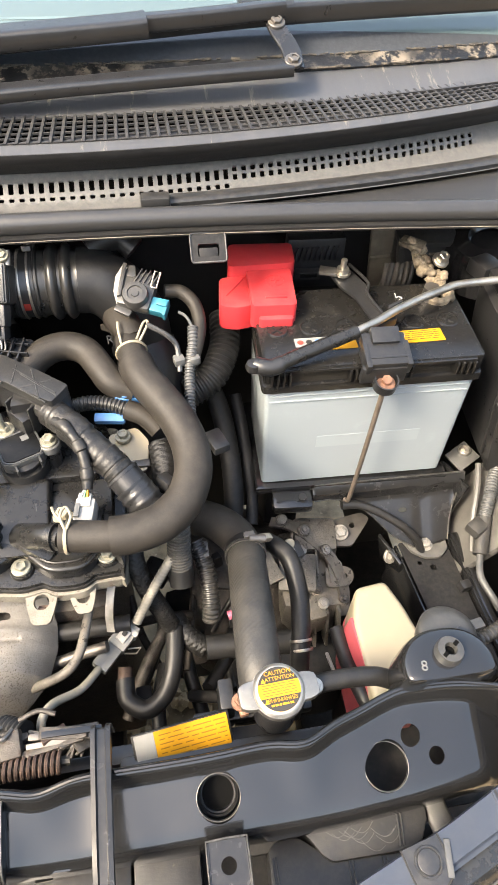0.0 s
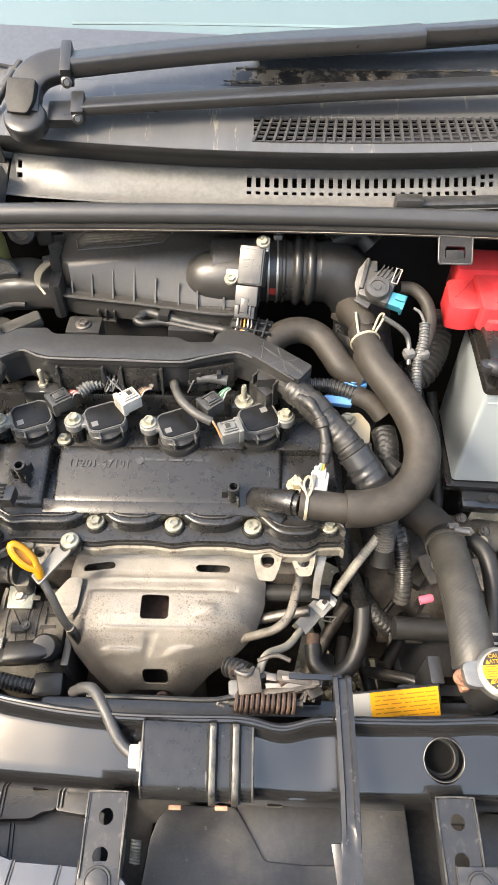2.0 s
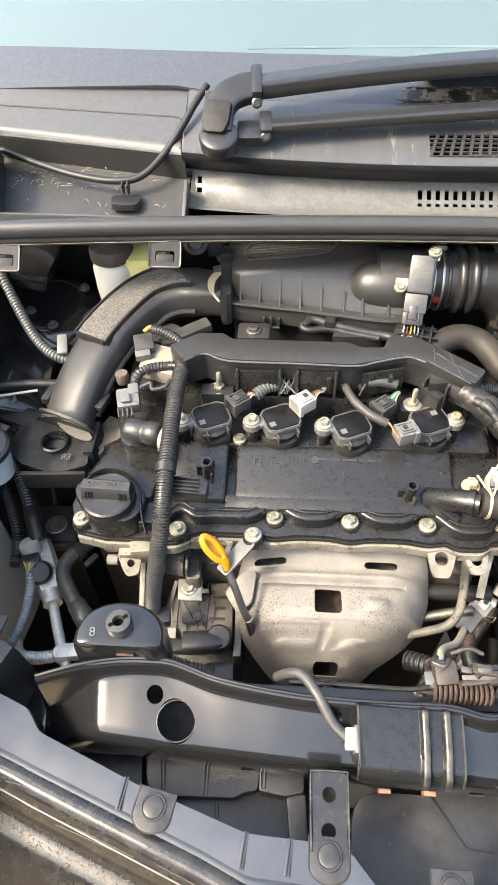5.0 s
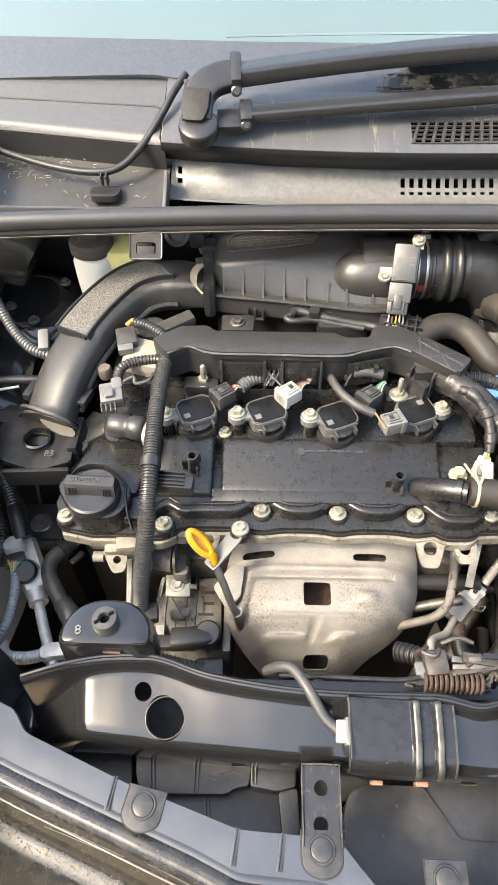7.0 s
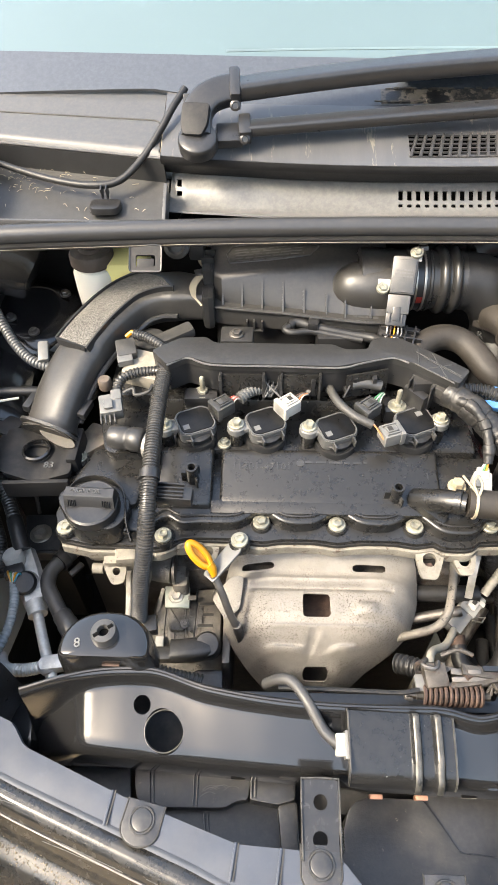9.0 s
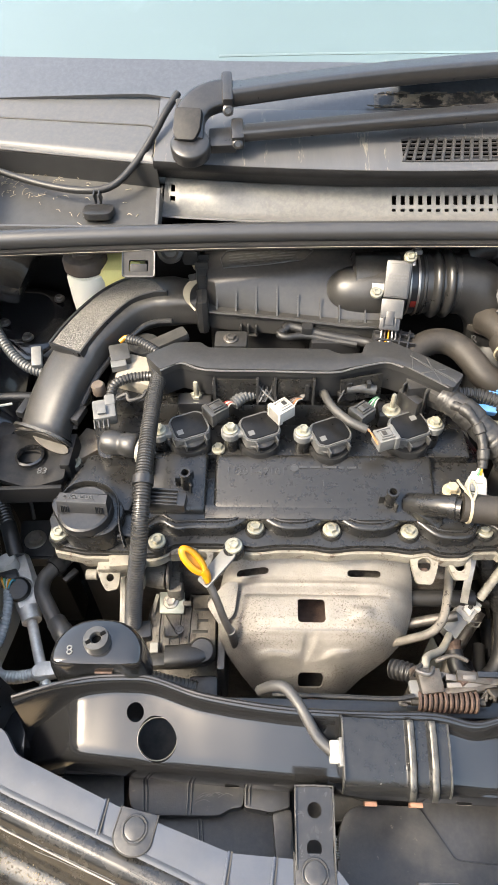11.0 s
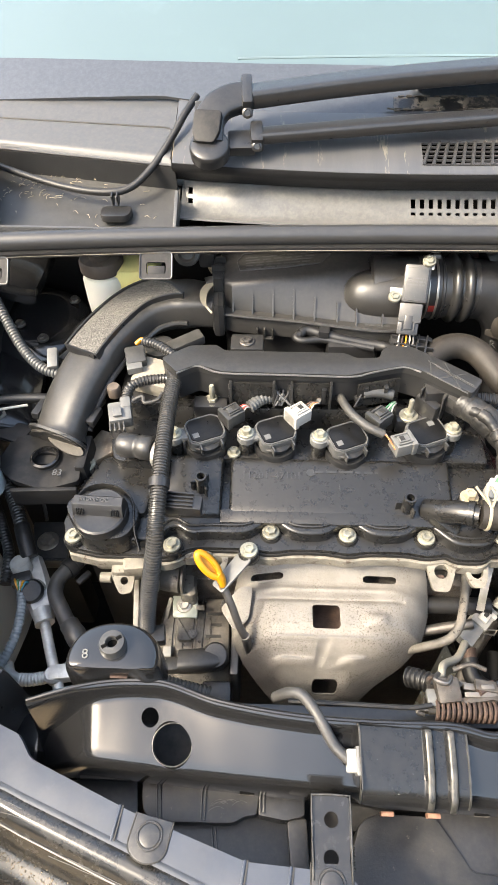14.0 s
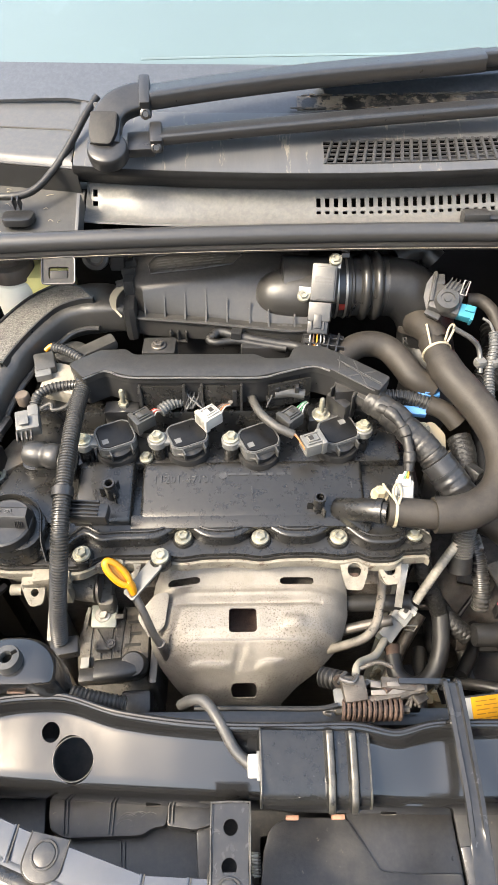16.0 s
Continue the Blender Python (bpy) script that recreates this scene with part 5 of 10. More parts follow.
def shield_point(u, v):
    for a, b in zip(SH, SH[1:]):
        if v <= b[0] + 1e-9:
            t = (v - a[0]) / (b[0] - a[0])
            y, z, x0, x1 = (a[k] + (b[k] - a[k]) * t for k in (1, 2, 3, 4))
            break
    w = 2 * u - 1
    x = (x0 + x1) / 2 + (x1 - x0) / 2 * w
    e = max(0.0, (abs(w) - 0.42) / 0.58)
    z -= 0.050 * e ** 3.0 * min(1.0, 0.40 + v)
    # pressed dents and ridges
    z -= 0.0055 * math.exp(-((v - 0.36) / 0.026) ** 2) * (1 - e) * (1 if abs(w) < 0.72 else 0.3)
    z += 0.003 * math.exp(-((v - 0.30) / 0.03) ** 2) * (1 - e)
    for cu, cv, su, sv, hgt in ((0.30, 0.785, 0.15, 0.032, 0.009), (0.74, 0.775, 0.09, 0.032, 0.008), (0.74, 0.52, 0.06, 0.05, 0.0055), (0.50, 0.72, 0.030, 0.10, -0.0032), (0.17, 0.20, 0.04, 0.04, -0.002), (0.30, 0.93, 0.06, 0.03, 0.004)):
        z += hgt * math.exp(-abs((u - cu) / su) ** 3 - abs((v - cv) / sv) ** 3)
    z += 0.0042 * math.exp(-((v - 0.64) / 0.02) ** 2) * (1 - e)
    return Vector((x, y, z + 0.0006 * noise.noise(Vector((x * 60, y * 60, z * 20)))))


def uv_rect(x0, x1, v0, v1, r=0.25):
    def u_of(x, v):
        for a, b in zip(SH, SH[1:]):
            if v <= b[0]:
                t = (v - a[0]) / (b[0] - a[0])
                l, rr = a[3] + (b[3] - a[3]) * t, a[4] + (b[4] - a[4]) * t
                return (x - l) / (rr - l)
    c = [(u_of(x0, v0), v0), (u_of(x1, v0), v0), (u_of(x1, v1), v1), (u_of(x0, v1), v1)]
    return round_poly(c, r * (v1 - v0), 5)


sh_holes = [uv_rect(-0.341, -0.304, 0.135, 0.205, 0.42), uv_rect(-0.214, -0.176, 0.150, 0.222, 0.42), uv_rect(-0.2715, -0.2415, 0.415, 0.575, 0.14), uv_rect(-0.2700, -0.2425, 0.868, 0.958, 0.5)]
outl = [(i / 40, 0.0) for i in range(41)] + [(1.0, i / 30) for i in range(1, 31)] + [(1 - i / 40, 1.0) for i in range(1, 41)] + [(0.0, 1 - i / 30) for i in range(1, 30)]
part("shell", sheet(outl, sh_holes, shield_point, (0.0095, 0.0095), 0.0012), SHIELD, shield, smooth=50)
part("rolled_lip", tube([shield_point(i / 30, 0.0) + Vector((0, 0.001, 0)) for i in range(31)], 0.0014, 6, 2), SHIELD, shield)
part("side_wing", sheet(round_poly([(-0.374, 0.270), (-0.352, 0.292), (-0.338, 0.292), (-0.342, 0.258), (-0.358, 0.246)], 0.005), [], lambda u, v: Vector((u, v, 0.755 - 0.35 * (0.30 - v) - 0.4 * max(0, -0.362 - u))), 0.008, 0.0014), SHIELD, shield)
part("strap", prism(round_poly([(-0.0260, -0.0085), (0.018, -0.0095), (0.0265, -0.004), (0.0265, 0.005), (0.018, 0.0095), (-0.0260, 0.0085)], 0.003), -0.0012, 0.0012, 0.0006, pose(-0.3580, 0.2830, 0.803, -12, -18, 48)), GREY, shield, "dull grey steel strap")
bolt((-0.2505, 0.196, 0.652), 0.005, 0.006, RUST, shield, (70, 0, 0))
man = thing("exhaust_manifold", "dark rusty exhaust manifold under its heat shield", "exhaust manifold", at=(-0.25, 0.27, 0.6))
for i in range(4):
    x = -0.335 + 0.058 * i
    part("runner", tube([(x, 0.325, 0.700), (x + (-0.25 - x) * 0.2, 0.29, 0.695), (x + (-0.25 - x) * 0.5, 0.265, 0.67), (-0.25 + (x + 0.25) * 0.2, 0.26, 0.63)], 0.016, 12, 5), STEEL_D, man)
part("runner_casting", prism(round_poly([(-0.33, 0.225), (-0.18, 0.225), (-0.17, 0.315), (-0.34, 0.315)], 0.02), 0.66, 0.712, 0.01), RUST, man, "rusty brown manifold casting")
part("collector", tube([(-0.25, 0.262, 0.655), (-0.25, 0.25, 0.60), (-0.25, 0.25, 0.45)], 0.042, 18, 4), STEEL_D, man)

# ---- dipstick ----
dip = thing("oil_dipstick", "oil dipstick with yellow plastic ring handle", "dipstick", at=(-0.39, 0.27, 0.8))
A, B = Vector((-0.3945, 0.2855, 0.8325)), Vector((-0.3715, 0.2715, 0.8075))
long_ax, mid = (B - A) / 2, (A + B) / 2
wide_ax = Vector((0.55, 0.60, 0.14)).normalized() * 0.0062
ring = [mid + long_ax * 0.94 * math.cos(a) + wide_ax * math.sin(a) for a in [2 * math.pi * i / 32 for i in range(33)]]
part("handle_ring", sweep(ring, lambda i, n: [(1.0 * u, 1.25 * v) for u, v in circle(0.0030, 10)]), YELLOW, dip, "yellow ring handle")
wb2 = bmesh.new()
wb2.faces.new([wb2.verts.new(mid + long_ax * 0.94 * math.cos(a) + wide_ax * math.sin(a) - long_ax.cross(wide_ax).normalized() * 0.0016) for a in [2 * math.pi * i / 32 for i in range(32)]])
fix(wb2)
bmesh.ops.solidify(wb2, geom=wb2.faces[:], thickness=0.0016)
part("handle_web", wb2, YELLOW, dip)
part("handle_stem", tube([B - long_ax * 0.18, B + long_ax * 0.12, B + Vector((0.003, -0.005, -0.010))], 0.0058, 14, 3, None, 0.0042), YELLOW, dip)
part("blade", sweep(spline([B + Vector((0.001, -0.002, -0.004)), (-0.3600, 0.256, 0.780), (-0.3510, 0.243, 0.755), (-0.343, 0.236, 0.735)], 5), lambda i, n: [(1.15 * u, v) for u, v in circle(0.0038, 12)]), STEEL_D, dip, "dull steel tube")
part("tube", tube([(-0.345, 0.238, 0.742), (-0.340, 0.240, 0.69), (-0.338, 0.255, 0.60)], 0.0052, 12), STEEL_D, dip)


# ---- alternator and drive side, below the cover's left front ----
alt = thing("alternator", "dirty cast alloy alternator with plastic rear cover", "alternator", at=(-0.40, 0.26, 0.62))
part("housing", lathe([(0.0, -0.05), (0.05, -0.05), (0.056, -0.04), (0.056, 0.02), (0.05, 0.035), (0.0, 0.04)], pose(-0.395, 0.262, 0.615, 0, 90, 0), 28), ALLOY_D, alt)
stat = [(0.0, -0.052), (0.038, -0.052), (0.044, -0.048)]
for k in range(4):
    stat += [(0.046, -0.044 + 0.012 * k), (0.046, -0.036 + 0.012 * k), (0.0445, -0.035 + 0.012 * k), (0.0445, -0.033 + 0.012 * k)]
part("stator", lathe(stat + [(0.0445, 0.008), (0.0, 0.008)], pose(-0.396, 0.272, 0.650, 0, 90, 0), 34), ALLOY_D, alt, "dirty grooved alloy stator housing")
part("rear_cover", prism(round_poly([(-0.402, 0.308), (-0.372, 0.309), (-0.366, 0.292), (-0.364, 0.240), (-0.372, 0.232), (-0.398, 0.234)], 0.005), 0.60, 0.692, 0.006), mat("dusty_brown_cover", (0.075, 0.066, 0.054), 0.6, dust=0.3, bump=0.3, scale=50, var=0.4), alt, "dusty rear cover")
part("cover_edge", tube([(-0.3985, 0.307, 0.6925), (-0.3975, 0.280, 0.6928), (-0.3965, 0.250, 0.6925), (-0.3955, 0.238, 0.690)], 0.0010, 6), WORN_GLINT, alt)
part("body_block", prism(round_poly([(-0.447, 0.300), (-0.404, 0.302), (-0.400, 0.254), (-0.442, 0.250)], 0.006), 0.60, 0.686, 0.005), ALLOY_D, alt)
part("web_plate", prism(round_poly([(-0.4835, 0.340), (-0.4765, 0.340), (-0.4640, 0.246), (-0.4700, 0.246)], 0.002), 0.60, 0.735, 0.001), ALLOY, alt, "bright alloy web edge")
part("pipe_boss", tube([(-0.462, 0.318, 0.735), (-0.440, 0.311, 0.735), (-0.424, 0.309, 0.735)], 0.0165, 20, 3), ALLOY_D, alt)
part("boss_ring", tube([(-0.4225, 0.309, 0.735), (-0.4195, 0.309, 0.735)], 0.0172, 22, 2), STEEL_D, alt)
part("clamp_arm", prism(round_poly([(-0.4270, 0.322), (-0.4075, 0.322), (-0.4050, 0.292), (-0.4235, 0.291)], 0.006), 0.700, 0.727, 0.004), ALLOY_D, alt)
part("arm_slot", box((-0.407, 0.310, 0.7275), (0.004, 0.012, 0.002), (0, 0, 4), 0.0006), INK_SHADE, alt)
part("tensioner_plate", prism(round_poly([(-0.4355, 0.3035), (-0.4050, 0.3040), (-0.4035, 0.2760), (-0.4325, 0.2765)], 0.0015), 0.7015, 0.7040, 0.0006), mat("green_zinc_plate", (0.40, 0.42, 0.37), 0.35, metal=0.6, bump=0.1, scale=60), alt, "bright zinc tensioner plate")
part("plate_hook", box((-0.4010, 0.289, 0.7030), (0.010, 0.006, 0.003), (0, 0, 0), 0.001), STEEL_D, alt)
bolt((-0.4205, 0.2905, 0.7050), 0.0062, 0.007, STEEL, alt, (12, 0, 10))
part("strap", prism(round_poly([(-0.4285, 0.279), (-0.4095, 0.279), (-0.4075, 0.251), (-0.4250, 0.251)], 0.003), 0.66, 0.697, 0.003), ALLOY_D, alt)
part("stay_bar", sweep(spline([(-0.4365, 0.300, 0.705), (-0.4395, 0.290, 0.700), (-0.4420, 0.270, 0.692), (-0.4440, 0.257, 0.688)], 4), lambda i, n: [(-0.0022, -0.0010), (0.0022, -0.0010), (0.0022, 0.0010), (-0.0022, 0.0010)]), ALLOY_D, alt)
part("tag", box((-0.436, 0.2395, 0.690), (0.0095, 0.0115, 0.004), (10, 0, 2), 0.0008), LABEL_W, alt)
part("connector_horn", sweep(spline([(-0.419, 0.224, 0.700), (-0.400, 0.225, 0.702), (-0.386, 0.227, 0.702), (-0.378, 0.230, 0.701)], 5), lambda i, n: [(0.0125 * math.copysign(abs(math.cos(a)) ** 0.6, math.cos(a)), 0.010 * math.copysign(abs(math.sin(a)) ** 0.6, math.sin(a))) for a in [2 * math.pi * q / 18 for q in range(18)]]), PLASTIC_D, alt)
part("connector_end", lathe([(0.0145, -0.02), (0.0145, 0.006), (0.0125, 0.009), (0.006, 0.0095), (0, 0.0095)], pose(-0.3785, 0.2315, 0.702, 18, 0, 0), 24), PLASTIC_D, alt)
part("horn_neck", box((-0.428, 0.222, 0.694), (0.022, 0.016, 0.014), (0, 0, 4), 0.004), PLASTIC_D, alt)
part("lower_box", box((-0.378, 0.206, 0.655), (0.034, 0.026, 0.03), (14, 0, 2), 0.005), PLASTIC_D, alt)
for k in range(4):
    part("cooling_slot", box((-0.384, 0.245 + 0.014 * k, 0.6925), (0.018, 0.0035, 0.0012), (0, 0, 2), 0.0004), INK_SHADE, alt)
for i in range(5):
    part("casting_rib", box((-0.442 + 0.009 * i, 0.268, 0.688), (0.0022, 0.028, 0.006), (4, 0, 5), 0.001), ALLOY_D, alt)
part("end_frame", box((-0.358, 0.258, 0.64), (0.010, 0.085, 0.10), (0, 0, 0), 0.004), STEEL_D, alt)
for x, y, z in ((-0.4075, 0.258, 0.699), (-0.3725, 0.300, 0.693), (-0.440, 0.253, 0.687), (-0.392, 0.2385, 0.693)):
    bolt((x, y, z), 0.0036, 0.004, STEEL_D, alt, (12, 0, 20))

# ---- battery ----
BM = pose(0.112, 0.462, 0.716, 0, -1.2, -2.6)       # front lower left corner, x along the front


def bpart(name, bm, material, parent, label="", smooth=40):
    bm.transform(BM)
    return part(name, bm, material, parent, label, smooth)


battery = thing("car_battery", "pale grey car battery with black lid and yellow label", "battery", at=(0.23, 0.52, 0.716))
BL, BD = 0.236, 0.128
case = prism(round_poly([(0, 0), (BL, 0), (BL, BD), (0, BD)], 0.006), 0.0, 0.170, 0.0)
for v in case.verts:
    k = 1 - 0.010 * (0.17 - v.co.z) / 0.17
    v.co.x = BL / 2 + (v.co.x - BL / 2) * k
bpart("case", case, BATT, battery, "pale grey translucent case")
for z in (0.148, 0.157):
    bpart("case_ridge", box((BL / 2, -0.0006, z), (BL - 0.012, 0.0014, 0.0016), (0, 0, 0), 0.0004), BATT, battery)
# the maker's mark as a plain raised bar
bpart("brand_bar", box((0.128, -0.0001, 0.074), (0.126, 0.0005, 0.020), (0, 0, 0)), mat("battery_mark", (0.280, 0.315, 0.330), 0.4, var=0.03, scale=20, bump=0), battery, "faint plain raised bar")
bpart("lid_rim", prism(round_poly([(-0.004, -0.0045), (BL + 0.004, -0.0045), (BL + 0.004, BD + 0.004), (-0.004, BD + 0.004)], 0.007), 0.166, 0.176, 0.002), BATT_LID, battery)
lid_ob = bpart("lid", prism(round_poly([(-0.002, -0.001), (BL + 0.002, -0.001), (BL + 0.002, BD + 0.002), (-0.002, BD + 0.002)], 0.006), 0.17, 0.199, 0.003), BATT_LID, battery)
rx = [0.004 + 0.0065 * i for i in range(4)] + [0.088 + 0.0065 * i for i in range(3)] + [0.142 + 0.0065 * i for i in range(3)] + [0.205 + 0.0065 * i for i in range(4)]
for x in rx:
    bpart("rim_rib", box((x + 0.002, -0.0042, 0.186), (0.0030, 0.0064, 0.017), (0, 0, 0), 0.0012), BATT_LID, lid_ob)
bpart("rim_top", box((0.058, -0.0025, 0.1955), (0.105, 0.005, 0.004), (0, 0, 0), 0.001), BATT_LID, lid_ob)
bpart("rim_top", box((0.185, -0.0025, 0.1955), (0.085, 0.005, 0.004), (0, 0, 0), 0.001), BATT_LID, lid_ob)
for i, x in enumerate((0.020, 0.058, 0.098, 0.136, 0.175, 0.214)):
    vent = bpart("cell_cap", lathe([(0.0125, 0), (0.0125, 0.0012), (0.0112, 0.0018), (0.0108, 0.0008), (0, 0.0008)], pose(x, 0.060, 0.1988), 26), BATT_LID, lid_ob)
    for a in (35 + 20 * i, 125 + 20 * i):
        b2 = box((0, 0, 0), (0.015, 0.003, 0.0018), (0, 0, a), 0.0006)
        b2.transform(pose(x, 0.060, 0.1999))
        bpart("cap_cross", b2, BATT_LID, lid_ob)
bpart("white_label", box((0.056, 0.0365, 0.1995), (0.040, 0.014, 0.0006), (0, 0, 0)), LABEL_W, lid_ob, "white warning label")
for k, mt in enumerate((INK_R, INK_SHADE, BLUE, INK_R)):
    bpart("warning_sign", lathe([(0.0035, 0), (0.0035, 0.0003), (0, 0.0003)], pose(0.042 + 0.0095 * k, 0.0365, 0.1999), 14), mt, lid_ob)
bpart("yellow_label", box((0.088, 0.029, 0.1995), (0.03, 0.012, 0.0006), (0, 0, 2)), LABEL_Y, lid_ob, "yellow warning label")
bpart("yellow_label", box((0.168, 0.0355, 0.1995), (0.066, 0.020, 0.0006), (0, 0, 1.5)), LABEL_Y, lid_ob, "yellow warning label")
bpart("red_stripe", box((0.1385, 0.0345, 0.1997), (0.008, 0.020, 0.0006), (0, 0, 1.5)), INK_R, battery)
bars(BM @ pose(0.174, 0.0365, 0.2002, 0, 0, 1.5), 5, 0.046, 0.016, RUST, lid_ob, fill=0.22, seed=5)
bpart("paint_mark", tube([(0.169, 0.100, 0.2), (0.172, 0.1005, 0.2), (0.1725, 0.103, 0.2), (0.169, 0.105, 0.2), (0.1665, 0.1035, 0.2), (0.1668, 0.112, 0.2)], 0.0006, 6), MARK, lid_ob, "white chalk mark")
bpart("terminal_post", lathe([(0.010, 0), (0.009, 0.016), (0, 0.016)], pose(0.205, 0.100, 0.199), 20), STEEL_D, lid_ob)
bpart("terminal_post", lathe([(0.010, 0), (0.009, 0.016), (0, 0.016)], pose(0.022, 0.100, 0.199), 20), STEEL_D, lid_ob)

cover_p = thing("battery_terminal_cover", "bright red plastic cover over the positive terminal", "terminal cover", at=(0.12, 0.58, 0.91))
part("front_hood", prism(round_poly([(0.104, 0.5355), (0.154, 0.5325), (0.160, 0.602), (0.108, 0.606)], 0.006), 0.910, 0.9400, 0.0025), RED, cover_p)
part("front_step", prism(round_poly([(0.112, 0.5285), (0.150, 0.526), (0.152, 0.545), (0.113, 0.548)], 0.004), 0.906, 0.926, 0.003), RED, cover_p)
part("left_hood", prism(round_poly([(0.070, 0.549), (0.090, 0.543), (0.112, 0.548), (0.113, 0.604), (0.076, 0.600)], 0.007), 0.902, 0.9330, 0.0025), RED, cover_p)
part("rear_hood", prism(round_poly([(0.086, 0.600), (0.165, 0.600), (0.169, 0.642), (0.092, 0.646)], 0.008), 0.90, 0.9470, 0.003), RED, cover_p)
part("crease", tube([(0.080, 0.566, 0.9330), (0.094, 0.583, 0.9334), (0.105, 0.597, 0.9336)], 0.0011, 6), RED, cover_p)
part("grip_bar", box((0.133, 0.5475, 0.9405), (0.024, 0.003, 0.002), (0, 0, -3), 0.0008), RED, cover_p)
part("plus_disc", lathe([(0.0105, 0), (0.0105, 0.0006), (0.0098, 0.0006), (0.0098, 0)], pose(0.137, 0.578, 0.9400), 24, cap=False), RED, cover_p)
for a in (0, 90):
    part("plus_bar", box((0.137, 0.578, 0.9404), (0.010, 0.0018, 0.0012), (0, 0, a - 3), 0.0003), RED, cover_p)

# ---- battery hold-down ----
hold = thing("battery_hold_down", "black battery clamp with bare steel rod and rusty hook bolt", "battery clamp", at=(0.228, 0.47, 0.92))
part("clamp_block", box((0.2295, 0.4545, 0.9335), (0.046, 0.040, 0.013), (14, 0, -2), 0.003), PLASTIC, hold)
part("block_skirt", box((0.2265, 0.4385, 0.918), (0.048, 0.008, 0.022), (6, 0, -2), 0.002), PLASTIC, hold)
part("block_cheek", box((0.2085, 0.448, 0.930), (0.006, 0.030, 0.018), (14, 0, -2), 0.0015), PLASTIC, hold)
part("block_top", box((0.231, 0.4665, 0.943), (0.030, 0.018, 0.012), (24, 0, -2), 0.002), PLASTIC, hold)
part("block_rib", box((0.2295, 0.4425, 0.936), (0.044, 0.003, 0.004), (14, 0, -2), 0.001), PLASTIC, hold)
part("block_cheek", box((0.2515, 0.448, 0.930), (0.006, 0.030, 0.018), (14, 0, -2), 0.0015), PLASTIC, hold)
for x in (0.2105, 0.2505):
    part("block_window", box((x, 0.468, 0.9415), (0.006, 0.005, 0.002), (14, 0, -2), 0.0005), WHITE, hold)
    part("block_pin", box((x, 0.468, 0.9428), (0.004, 0.003, 0.0015), (14, 0, -2), 0), INK_SHADE, hold)
part("nut_pocket", lathe([(0.013, -0.006), (0.013, 0.006), (0.0115, 0.006), (0.011, -0.003), (0, -0.003)], pose(0.2285, 0.4315, 0.911, 14, 0, 0), 18), PLASTIC, hold)
part("nut", lathe([(0.0098, -0.004), (0.0098, 0.002), (0.0088, 0.003), (0, 0.003)], pose(0.2285, 0.4305, 0.910, 20, 0, 0), 20), COPPER, hold, "rusty flange nut")
part("nut_hex", lathe([(0.0055, 0), (0.0055, 0.006), (0, 0.006)], pose(0.2285, 0.4315, 0.912, 20, 0, 0), 6), COPPER, hold)
part("hook_bolt", tube([(0.2285, 0.434, 0.918), (0.228, 0.431, 0.90), (0.2265, 0.432, 0.80), (0.2235, 0.433, 0.70), (0.220, 0.438, 0.693)], 0.0029, 10), mat("dull_brown_rod", (0.12, 0.095, 0.075), 0.6, metal=0.4, bump=0.2, scale=90), hold, "thin rusty hook bolt")
part("rear_strap", sheet(round_poly([(0.205, 0.596), (0.212, 0.604), (0.230, 0.604), (0.243, 0.566), (0.237, 0.545), (0.248, 0.506), (0.247, 0.495), (0.235, 0.495), (0.224, 0.545), (0.212, 0.566)], 0.005), [], lambda u, v: Vector((u, v, 0.934 - 0.05 * (0.55 - v) * (1 if v < 0.55 else -0.2))), 0.008, 0.003), PLASTIC, hold)
part("strap_edge", tube([(0.247, 0.506, 0.9345), (0.2375, 0.546, 0.937), (0.243, 0.566, 0.938), (0.231, 0.603, 0.938)], 0.0018, 8), PLASTIC, hold)
part("strap_saddle", box((0.245, 0.502, 0.932), (0.024, 0.012, 0.012), (0, 0, 20), 0.003), PLASTIC, hold)
part("stud", lathe([(0.0095, 0), (0.0095, 0.003), (0.007, 0.003), (0.007, 0.008), (0.0036, 0.008), (0.0036, 0.019), (0, 0.019)], pose(0.219, 0.588, 0.936), 14), STEEL, hold, "bright steel stud and nut")
part("lug", box((0.2025, 0.592, 0.938), (0.020, 0.014, 0.004), (0, 0, -20), 0.001), STEEL_D, hold)
rod = thing("bonnet_stay_rod", "steel bonnet stay rod with black sleeve across the battery", "stay rod", at=(0.25, 0.5, 0.94))
part("bare_rod", tube([(0.205, 0.4795, 0.941), (0.232, 0.491, 0.944), (0.262, 0.508, 0.945), (0.300, 0.525, 0.946), (0.325, 0.535, 0.946), (0.345, 0.539, 0.947), (0.41, 0.540, 0.949), (0.46, 0.541, 0.95)], 0.0046, 14), STEEL, rod, "bare zinc-plated rod")
part("sleeve", tube([(0.112, 0.4535, 0.925), (0.150, 0.4645, 0.932), (0.206, 0.480, 0.941)], 0.0074, 16), COVER, rod, "black rubber sleeve")
part("hook_end", tube([(0.095, 0.459, 0.9255), (0.103, 0.455, 0.9255), (0.112, 0.4535, 0.925), (0.122, 0.4555, 0.927)], 0.0088, 16, 6), PLASTIC, rod)
part("hook_tip", lathe([(0.0072, 0), (0.0085, 0.004), (0.007, 0.009), (0, 0.01)], pose(0.093, 0.456, 0.922, 0, 0, 0), 14), PLASTIC, rod)
part("saddle", box((0.256, 0.5105, 0.9475), (0.020, 0.004, 0.006), (0, 0, 27), 0.0015), PLASTIC, rod)

